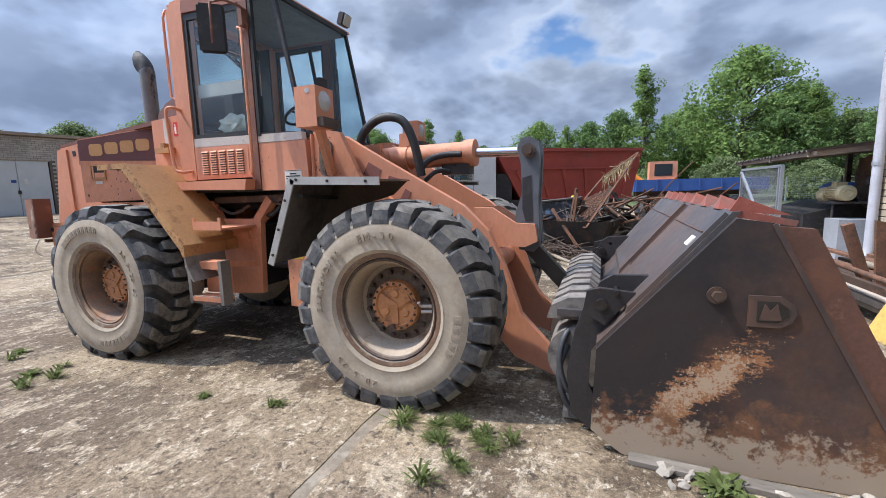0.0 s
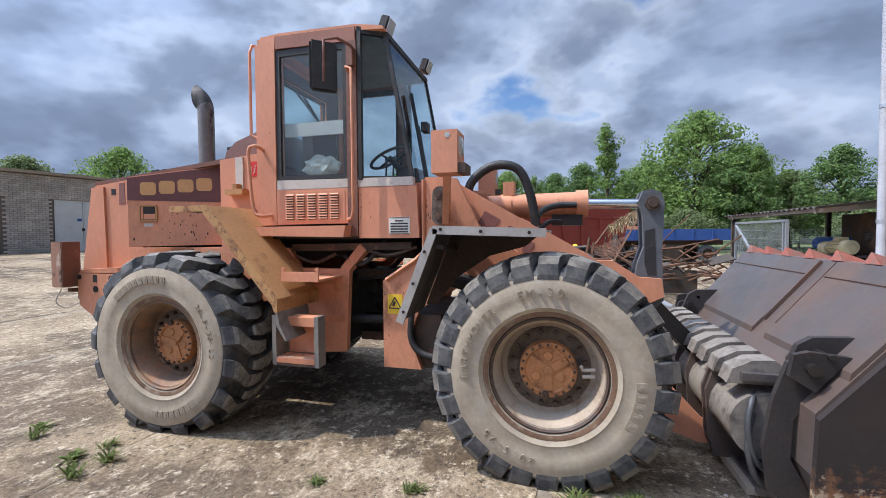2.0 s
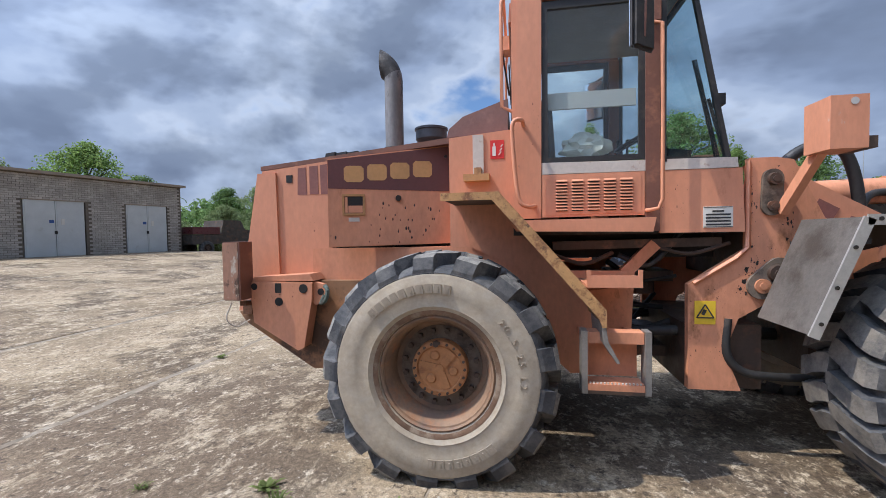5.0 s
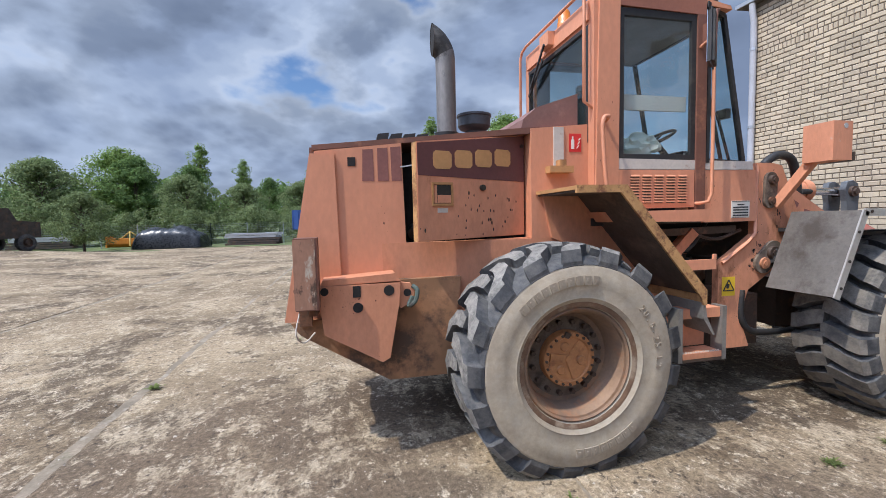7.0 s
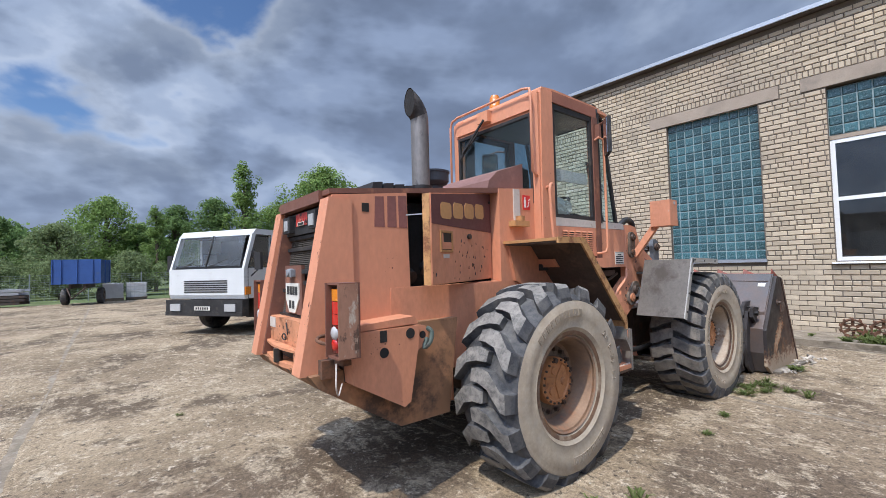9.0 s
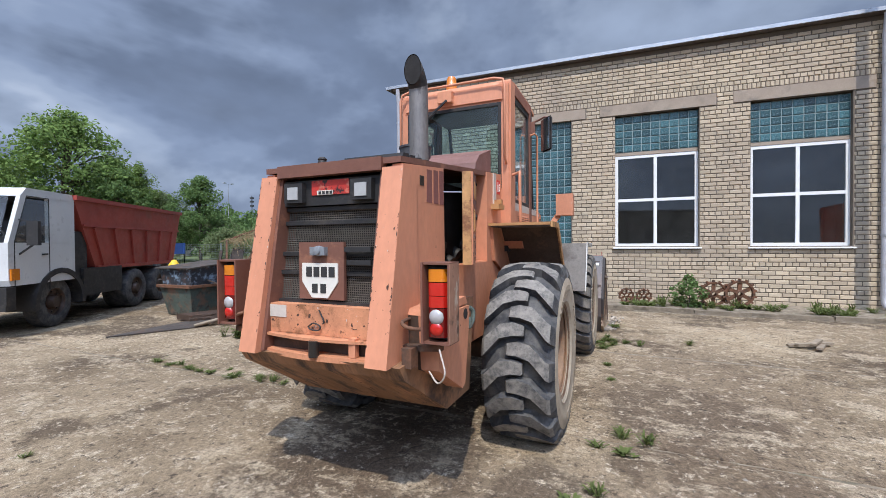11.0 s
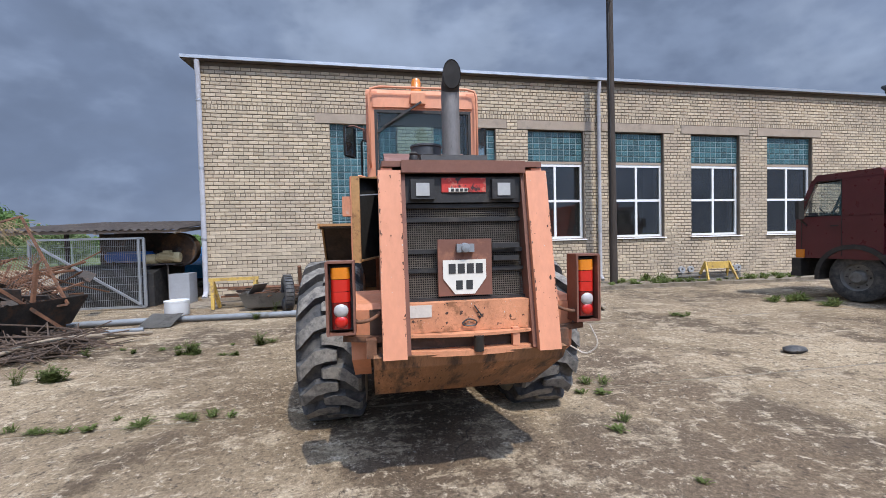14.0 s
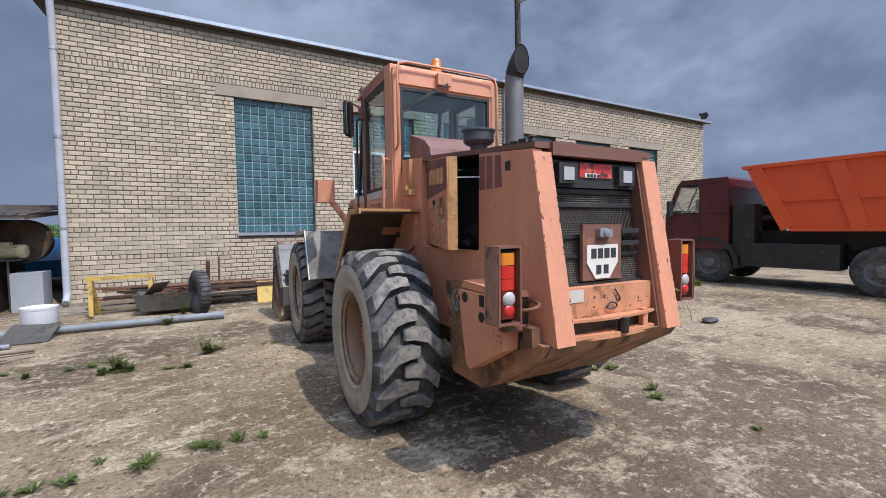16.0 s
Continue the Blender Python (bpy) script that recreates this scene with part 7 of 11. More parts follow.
# tilt cylinder over the middle
bm = B()
cyl(bm, (-1.78, C, 1.80), (-0.90, C, 1.815), 0.105, seg=24)
cyl(bm, (-0.98, C, 1.814), (-0.885, C, 1.816), 0.118, seg=24)
cyl(bm, (-1.62, C, 1.80), (-1.52, C, 1.80), 0.115, seg=24)
box(bm, -1.6, -1.5, C - 0.06, C + 0.06, 1.9, 2.02)
tc_ = part("tilt_cylinder", bm, ORANGE_WORN, loader, "oily orange tilt cylinder", smooth=35)
bm = B()
cyl(bm, (-0.90, C, 1.815), (-0.40, C, 1.80), 0.042, seg=16)
part("rod", bm, CHROME, tc_, "bright piston rod", smooth=40)
bm = B()
cyl(bm, (-1.78, C - 0.2, 1.80), (-1.78, C + 0.2, 1.80), 0.10, seg=20)
box(bm, -1.95, -1.72, C - 0.22, C - 0.16, 1.55, 1.92)
box(bm, -1.95, -1.72, C + 0.16, C + 0.22, 1.55, 1.92)
part("cylinder_yoke", bm, ORANGE_WORN, loader, bevel=0.006)
bm = B()
box(bm, -1.18, -0.93, C - 0.08, C + 0.08, 1.63, 1.72)
part("valve_block", bm, GREASE, tc_, bevel=0.01)
bm = B()
tube(bm, [(-1.86, C - 0.30, 1.76), (-1.84, C - 0.32, 1.98), (-1.66, C - 0.32, 2.12), (-1.46, C - 0.30, 2.10), (-1.36, C - 0.28, 1.92), (-1.30, C - 0.26, 1.62)], 0.038, 10, curve=6)
part("hydraulic_hose", bm, BLACK, loader, "thick black looping hose", smooth=60)
bm = B()
tube(bm, [(-1.32, C - 0.27, 1.66), (-1.24, C - 0.22, 1.76), (-1.12, C - 0.14, 1.80), (-0.98, C - 0.13, 1.80)], 0.026, 8, curve=5)
tube(bm, [(-1.30, C - 0.20, 1.58), (-1.20, C - 0.16, 1.66), (-1.10, C - 0.1, 1.66)], 0.020, 8, curve=5)
part("hydraulic_hose", bm, BLACK, loader, smooth=60)
# bell crank
bm = B()
for s in sides():
    pts = [(-0.50, 1.82), (-0.47, 1.90), (-0.40, 1.915), (-0.33, 1.88), (-0.31, 1.80), (-0.325, 1.40), (-0.31, 1.02), (-0.36, 0.96), (-0.48, 0.98), (-0.53, 1.12), (-0.51, 1.30), (-0.46, 1.45), (-0.47, 1.70)]
    prism(bm, pts, "y", C + s * 0.055, C + s * 0.115)
pieces("bell_crank", bm, LINK_GREY, loader, "heavy grey bell crank", bevel=0.014)
bm = B()
for s in sides():
    prism(bm, [(-0.455, 1.58), (-0.38, 1.60), (-0.365, 1.22), (-0.43, 1.22), (-0.455, 1.32)], "y", C + s * 0.114, C + s * 0.118)
pieces("crank_recess", bm, BLACK, loader)
bm = B()
for x, z in ((-0.405, 1.80), (-0.415, 1.12)):
    cyl(bm, (x, C - 0.145, z), (x, C + 0.145, z), 0.055, seg=16)
    cyl(bm, (x, C - 0.165, z), (x, C + 0.165, z), 0.034, seg=8)
pieces("crank_pin", bm, GREASY, loader, smooth=40)
bm = B()
for s in sides():
    prism(bm, [(-0.86, 1.34), (-0.70, 1.34), (-0.50, 1.21), (-0.34, 1.20), (-0.32, 1.06), (-0.42, 1.01), (-0.60, 1.02), (-0.74, 0.94), (-0.86, 1.05)], "y", C + s * 0.14, C + s * 0.19)
pieces("crank_support", bm, ORANGE_WORN, loader, bevel=0.01)
bm = B()
bar(bm, (-0.42, C, 1.02), (-0.05, C, 0.62), 0.10, 0.12)
part("bucket_link", bm, GREASE, loader, "black bucket link", bevel=0.02)

# -- things seen through the hinge gap --
rng = random.Random(3)
bm = B()
for k in range(9):
    y = C + rng.uniform(-0.45, 0.35)
    z = rng.uniform(0.75, 1.5)
    tube(bm, [(-2.95, y, z), (-2.75, y + rng.uniform(-0.1, 0.1), z + rng.uniform(-0.12, 0.1)), (-2.50, y, z + rng.uniform(-0.2, 0.2))], rng.uniform(0.012, 0.03), 8, curve=4)
pieces("hinge_hose", bm, BLACK, loader, "black hoses across the hinge", smooth=60)
bm = B()
cyl(bm, (-2.70, C, 0.62), (-2.70, C, 0.80), 0.12)
cyl(bm, (-2.70, C, 1.05), (-2.70, C, 1.22), 0.12)
box(bm, -2.95, -2.50, C - 0.13, C + 0.13, 0.56, 0.64)
box(bm, -2.95, -2.50, C - 0.2, C + 0.2, 1.16, 1.24)
pieces("centre_hinge", bm, GREASY, loader, bevel=0.01)
bm = B()
for s in sides():
    cyl(bm, (-3.0, C + s * 0.34, 0.80), (-2.42, C + s * 0.36, 0.82), 0.04, seg=12)
pieces("steering_cylinder", bm, BLACK, loader, smooth=40)
# plain near-black boxes fill the space under the cab
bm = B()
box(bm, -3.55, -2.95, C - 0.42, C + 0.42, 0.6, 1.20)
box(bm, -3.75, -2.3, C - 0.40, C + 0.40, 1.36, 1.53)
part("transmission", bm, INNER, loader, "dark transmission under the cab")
bm, bk = B(), B()
for s in sides():
    bar(bk, (-3.42, C + s * 0.5, 1.45), (-2.30, C + s * 0.5, 1.47), 0.05, 0.06)
    bar(bm, (-2.92, C + s * 0.48, 1.25), (-2.72, C + s * 0.5, 1.46), 0.09, 0.08)
    tube(bk, [(-2.7, C + s * 0.52, 1.43), (-2.5, C + s * 0.53, 1.39), (-2.25, C + s * 0.52, 1.46)], 0.014, 6, curve=4)
    tube(bk, [(-3.4, C + s * 0.50, 1.38), (-3.2, C + s * 0.51, 1.32), (-3.0, C + s * 0.50, 1.40)], 0.016, 6, curve=4)
pieces("cab_mount", bm, ORANGE_WORN, loader, "orange slanted cab brace")
pieces("cab_rail", bk, GREASY, loader, "greasy rails and hoses under the cab")

# -- bucket and quick coupler --
BY0, BY1 = C - 1.285, C + 1.285
side_poly = [(0.16, 0.60), (0.78, 1.325), (0.93, 1.305), (1.60, 0.0), (0.31, 0.0), (0.14, 0.12)]
bm = B()
prism(bm, [(0.77, 1.355), (0.81, 1.36), (0.21, 0.60), (0.19, 0.30), (0.28, 0.06), (1.72, 0.03), (1.72, 0.0), (0.26, 0.015), (0.15, 0.29), (0.16, 0.62)], "y", BY0 + 0.04, BY1 - 0.04)
bucket = part("bucket", bm, BUCKET_BACK, loader, "broad dark steel bucket, worn and rusty", bevel=0.004)
for s in sides():
    a, b = C + s * 1.245, C + s * 1.285
    bm = B()
    prism(bm, side_poly, "y", a, b)
    part("side_plate", bm, SIDE_PLATE, bucket, "brown-black side plate with rust patches", bevel=0.004)
    bm = B()
    prism(bm, [(0.935, 1.29), (1.10, 1.275), (1.74, 0.0), (1.603, 0.0)], "y", C + s * 1.205, C + s * 1.27)
    part("side_cutter", bm, CUTTER, bucket, "rust-brown front side edge", bevel=0.006)
    bm = B()
    bar(bm, (0.93, b, 1.30), (1.605, b, 0.0), 0.02, 0.022)
    part("weld_seam", bm, BUCKET, bucket, bevel=0.004)
    # round boss and the raised maker's block, plain
    bm = B()
    cyl(bm, (0.715, b - s * 0.002, 0.945), (0.715, b + s * 0.012, 0.945), 0.043, seg=18)
    cyl(bm, (0.715, b, 0.945), (0.715, b + s * 0.045, 0.945), 0.026, seg=6)
    part("boss", bm, GREASY, bucket, "rusty bolt boss", bevel=0.003)
    bm = B()
    prism(bm, [(0.85, 0.955), (0.98, 0.955), (1.03, 0.92), (1.045, 0.875), (1.03, 0.83), (0.98, 0.80), (0.85, 0.80)], "y", b - s * 0.002, b + s * 0.012)
    part("cast_block", bm, BUCKET, bucket, "raised cast maker's block", bevel=0.006)
    bm = B()
    prism(bm, [(0.885, 0.93), (0.97, 0.93), (1.01, 0.90), (1.015, 0.86), (0.97, 0.825), (0.885, 0.825)], "y", b + s * 0.0125, b + s * 0.0145)
    part("block_face", bm, GREASE, bucket)
    bm = B()
    prism(bm, [(0.895, 0.835), (0.915, 0.92), (0.94, 0.885), (0.965, 0.92), (0.985, 0.84)], "y", b + s * 0.0145, b + s * 0.0175)
    part("block_shape", bm, BUCKET, bucket)
    # hook plates that hold the bucket
    bm = B()
    prism(bm, [(0.02, 0.10), (0.16, 0.0), (0.26, 0.02), (0.12, 0.30), (0.13, 0.52), (0.26, 0.72), (0.27, 0.80), (0.20, 0.865), (0.10, 0.84), (0.03, 0.62), (-0.01, 0.36)], "y", C + s * 1.06, C + s * 1.10)
    part("hook_plate", bm, HOOK_BLACK, bucket, "curved black hook plate", bevel=0.008)
    bm = B()
    prism(bm, [(0.12, 0.80), (0.17, 0.93), (0.24, 0.975), (0.50, 0.985), (0.24, 0.72)], "y", C + s * 1.00, C + s * 1.045)
    prism(bm, [(0.08, 0.78), (0.10, 0.90), (0.17, 0.92), (0.36, 0.90), (0.20, 0.70)], "y", C + s * 1.12, C + s * 1.16)
    pieces("lock_plate", bm, HOOK_BLACK, bucket, bevel=0.006)
    bm = B()
    cyl(bm, (0.18, C + s * 0.96, 0.83), (0.18, C + s * 1.2, 0.83), 0.032, seg=14)
    cyl(bm, (0.26, C + s * 1.0, 0.90), (0.26, C + s * 1.18, 0.90), 0.014, seg=10)
    part("lock_pin", bm, GREASE, bucket, smooth=40)
    bm = B()
    for dz in (0.0, -0.1):
        tube(bm, [(0.06, C + s * 0.86, 0.60 + dz), (-0.02, C + s * 0.98, 0.58 + dz), (-0.06, C + s * 1.03, 0.42 + dz), (-0.02, C + s * 1.03, 0.24 + dz), (0.06, C + s * 1.0, 0.16 + dz)], 0.019, 8, curve=5)
    pieces("coupler_hose", bm, STEEL_DARK, bucket, "grey hydraulic hoses", smooth=60)
# back plate folds
def back_pt(t, off=0.0):
    """A point of the back's outside, from its top (0) to its foot (1)."""
    x, z = 0.77 + (0.16 - 0.77) * t, 1.355 + (0.62 - 1.355) * t
    return x - 0.77 * off, z + 0.64 * off


bm = B()
for y0, y1 in ((BY0 + 0.05, C - 0.30), (C - 0.10, BY1 - 0.05)):
    a0, a1, b0, b1 = back_pt(0.02, 0.001), back_pt(0.02, 0.022), back_pt(0.72, 0.022), back_pt(0.76, 0.001)
    prism(bm, [a0, a1, b1 if False else b0, b1], "y", y0, y1)
pieces("back_panel", bm, BUCKET_BACK, bucket, "raised dark back panel", bevel=0.004)
bm = B()
for y in (C - 0.29, C - 0.105):
    a, b = back_pt(0.03, 0.012), back_pt(0.62, 0.012)
    bar(bm, (a[0], y, a[1]), (b[0], y - 0.02, b[1]), 0.012, 0.03)
pieces("back_rib", bm, BUCKET, bucket)
bm = B()
a, b = back_pt(0.16, 0.024), back_pt(0.165, 0.024)
bar(bm, (a[0], BY0 + 0.08, a[1]), (a[0], C - 0.32, a[1]), 0.012, 0.006)
bar(bm, (a[0], C - 0.08, a[1]), (a[0], BY1 - 0.08, a[1]), 0.012, 0.006)
pieces("back_seam", bm, BUCKET, bucket)
bm = B()
a = back_pt(0.22, 0.024)
box(bm, a[0] - 0.04, a[0] + 0.02, BY0 + 0.10, BY0 + 0.19, a[1] - 0.005, a[1] + 0.003, Matrix.Translation((a[0], 0, a[1])) @ Matrix.Rotation(radians(-50), 4, "Y") @ Matrix.Translation((-a[0], 0, -a[1])))
part("type_plate", bm, WHITE_LABEL, bucket, "small pale type plate")
bm = B()
prism(bm, [(0.775, 1.33), (0.80, 1.362), (1.04, 1.312), (1.03, 1.285)], "y", BY0 + 0.045, BY1 - 0.045)
part("top_lip", bm, BUCKET_RED, bucket, "faded red top lip", bevel=0.004)
bm = B()
for k in range(8):
    y = BY0 + 0.06 + (BY1 - BY0 - 0.13) * k / 7
    vs = [bm.verts.new(v) for v in ((0.76, y - 0.14 if k else y, 1.358), (1.02, y, 1.335), (0.80, y, 1.43), (0.76, y + 0.005, 1.358), (1.02, y + 0.012, 1.335), (0.80, y + 0.012, 1.43))]
    bm.faces.new((vs[0], vs[1], vs[2]))
    bm.faces.new((vs[3], vs[5], vs[4]))
    bm.faces.new((vs[0], vs[2], vs[5], vs[3]))
    bm.faces.new((vs[1], vs[4], vs[5], vs[2]))
    bm.faces.new((vs[0], vs[3], vs[4], vs[1]))
pieces("gusset", bm, BUCKET_RED, bucket, "red triangular stiffeners")
# quick coupler
COUPLER_DUST = mat("dusty_coupler_steel", (0.21, 0.185, 0.16), 0.8, var=0.3, second=(0.08, 0.068, 0.06), cover=0.4, sscale=5)
bm = B()
cyl(bm, (0.06, C - 0.98, 0.42), (0.06, C + 0.98, 0.42), 0.20, seg=32)
cp = part("coupler", bm, COUPLER_DUST, loader, "dusty black coupler drum", smooth=40)
bm = B()
for d in (-0.62, -0.54, -0.16, 0.16, 0.54, 0.62):
    prism(bm, [(-0.10, 0.05), (0.12, 0.05), (0.22, 0.30), (0.16, 0.62), (0.06, 0.77), (-0.08, 0.75), (-0.16, 0.5), (-0.14, 0.2)], "y", C + d - 0.015, C + d + 0.015)
pieces("coupler_plate", bm, BUCKET_BACK, cp, bevel=0.005)
bm = B()
for k in range(9):
    y0 = C - 0.98 + 0.22 * k
    prism(bm, [(-0.15, 0.66), (-0.12, 0.745), (-0.02, 0.80), (0.10, 0.81), (0.17, 0.75), (0.17, 0.66)], "y", y0 + 0.02, y0 + 0.16)
pieces("coupler_cap", bm, COUPLER_DUST, cp, "dusty ribbed coupler plate", bevel=0.012)
bm = B()
box(bm, -0.08, 0.16, C - 1.0, C + 1.0, 0.69, 0.735)
box(bm, 0.0, 0.20, C - 1.02, C + 1.02, 0.03, 0.075)
part("coupler_beam", bm, BUCKET_BACK, cp, bevel=0.006)
bm = B()
box(bm, -0.04, 0.20, C - 0.98, C + 0.98, 0.0, 0.05)
part("coupler_foot", bm, RIM_F, cp, "sand-coloured worn foot bar", bevel=0.01)


# -- chipped paint on the tail --
def chips(material, M, w, h, n_, rmin, rmax, seed, edge=0.5, long_=1.0, parent=loader, label=""):
    """Small flakes on a flat face: M takes (along, up, out) to the world."""
    rng = random.Random(seed)
    bm = B()
    nest = [(rng.uniform(0, w), rng.uniform(0, h)) for k in range(max(3, n_ // 14))]
    for k in range(n_):
        c_ = rng.choice(nest)
        u, v = c_[0] + rng.gauss(0, 0.03), c_[1] + rng.gauss(0, 0.05)
        if rng.random() < edge:
            u = rng.choice((abs(rng.gauss(0, 0.004)), w - abs(rng.gauss(0, 0.004))))
        r = rmin * 0.5 + (rmax - rmin) * rng.random() ** 4
        tall = rng.uniform(0.7, 2.6)
        if not (0 < u < w and 0 < v < h):
            continue
        pts = []
        for j in range(9):
            a = j * 0.698 + rng.uniform(-0.3, 0.3)
            q = r * rng.uniform(0.35, 1.4)
            pts.append((min(max(u + q * math.cos(a) * long_, 0.001), w - 0.001), min(max(v + q * math.sin(a) * tall, 0.001), h - 0.001)))
        vs = [bm.verts.new(M @ Vector((x, y, 0.0006 + 0.000012 * k))) for x, y in pts]
        bm.faces.new(vs)
    ob = part("paint_wear", bm, material, parent, label)
    return tagged(ob, kind="stuff")


def face(o, u, v):
    """Axes of a flat face from its corner and two directions."""
    o, u, v = Vector(o), Vector(u).normalized(), Vector(v).normalized()
    n_ = u.cross(v)
    return Matrix(((u.x, v.x, n_.x, o.x), (u.y, v.y, n_.y, o.y), (u.z, v.z, n_.z, o.z), (0, 0, 0, 1)))


for k, s in enumerate(sides()):
    y1 = C + (s * 0.405 if s < 0 else s * 0.545)
    F = face((-5.966, y1, 0.942), (0, -1, 0), (0.205, 0, 1.125))
    chips(CHIPPED, F, 0.14, 1.13, 130, 0.002, 0.009, 61 + k, 0.8)
    chips(CREAM, F, 0.14, 1.13, 26, 0.002, 0.006, 71 + k, 0.5)
    if s < 0:
        F = face((-5.90, C - 0.5255, 1.24), (1, 0, 0), (0, 0, 1))
        chips(CHIPPED, F, 0.66, 0.80, 34, 0.0015, 0.006, 63, 0.15)
        F = face((-5.20, C - 0.5005, 1.28), (1, 0, 0), (0, 0, 1))
        chips(GREASE, F, 1.12, 0.15, 210, 0.002, 0.02, 91, 0.0)
        F = face((-2.30, C - 0.5805, 1.0), (1, 0, 0), (0, 0, 1))
        chips(GREASE, F, 0.25, 0.30, 60, 0.003, 0.02, 92, 0.0)
        F = face((-5.70, C - 0.7355, 0.90), (1, 0, 0), (0, 0, 1))
        chips(CHIPPED, F, 0.34, 0.28, 60, 0.002, 0.007, 64, 0.3)
        F = face((-3.69, C - 0.6255, 1.66), (1, 0, 0), (0, 0, 1))
        chips(CHIPPED, F, 0.17, 1.5, 40, 0.0015, 0.004, 65, 0.5)
        F = face((-2.71, C - 0.6185, 1.55), (1, 0, 0), (0, 0, 1))
        chips(CHIPPED, F, 0.49, 0.39, 40, 0.0015, 0.005, 66, 0.4)
        F = face((-2.15, C - 0.5805, 1.25), (1, 0, 0), (0, 0, 1))
        chips(GREASE, F, 0.25, 0.72, 150, 0.003, 0.012, 67, 0.3)
        F = face((-2.52, C - 0.5805, 0.48), (1, 0, 0), (0, 0, 1))
        chips(CHIPPED, F, 0.22, 0.68, 80, 0.0015, 0.006, 68, 0.4)
    else:
        F = face((-5.22, C + 0.5255, 1.24), (-1, 0, 0), (0, 0, 1))
        chips(CHIPPED, F, 0.66, 0.80, 34, 0.0015, 0.006, 69, 0.15)
        F = face((-5.36, C + 0.7355, 0.90), (-1, 0, 0), (0, 0, 1))
        chips(CHIPPED, F, 0.34, 0.28, 60, 0.002, 0.007, 70, 0.3)
F = face((-5.8605, C + 0.40, 1.066), (0, -1, 0), (0, 0, 1))
chips(CHIPPED, F, 0.80, 0.178, 150, 0.0015, 0.008, 81, 0.2, 1.8)
chips(CREAM, F, 0.80, 0.178, 40, 0.002, 0.006, 82, 0.3, 1.5)
F = face((-5.29, C + 0.58, 0.508), (0, -1, 0), (-0.58, 0, 0.36))
chips(CHIPPED, F, 1.16, 0.66, 380, 0.002, 0.016, 83, 0.1, 0.5)
chips(ORANGE, F, 1.16, 0.66, 90, 0.002, 0.014, 84, 0.1, 0.5)


# ---- trucks ----
def road_wheel(parent, x, y, r, side, rimmat, twin=False):
    """A lorry wheel in the truck's own axes; its outer face looks to side."""
    w = 0.28 if not twin else 0.60
    bm = B()
    lathe(bm, [(r * 0.55, -w / 2), (r * 0.62, -w / 2 - 0.01), (r * 0.9, -w / 2), (r * 0.985, -w / 2 + 0.03), (r, -w / 2 + 0.07), (r, w / 2 - 0.07), (r * 0.985, w / 2 - 0.03), (r * 0.9, w / 2), (r * 0.62, w / 2 + 0.01), (r * 0.55, w / 2)], (x, y, r), 36)
    t = part("wheel", bm, RUBBER, parent, "black road tyre", smooth=40, local=True)
    o = side
    bm = B()
    h = w / 2
    lathe(bm, [(r * 0.56, o * h), (r * 0.53, o * (h - 0.02)), (r * 0.50, o * (h - 0.07)), (r * 0.30, o * (h - 0.09)), (r * 0.26, o * (h - 0.02)), (r * 0.20, o * (h + 0.02)), (0, o * (h + 0.02))], (x, y, r), 28)
    part("rim", bm, rimmat, t, smooth=35, local=True)
    bm = B()
    for k in range(8):
        a = 2 * math.pi * k / 8
        cyl(bm, (x + r * 0.4 * math.cos(a), y + o * (h - 0.09), r + r * 0.4 * math.sin(a)), (x + r * 0.4 * math.cos(a), y + o * (h - 0.06), r + r * 0.4 * math.sin(a)), 0.018, seg=6)
    pieces("wheel_nut", bm, GREASE, t, local=True)


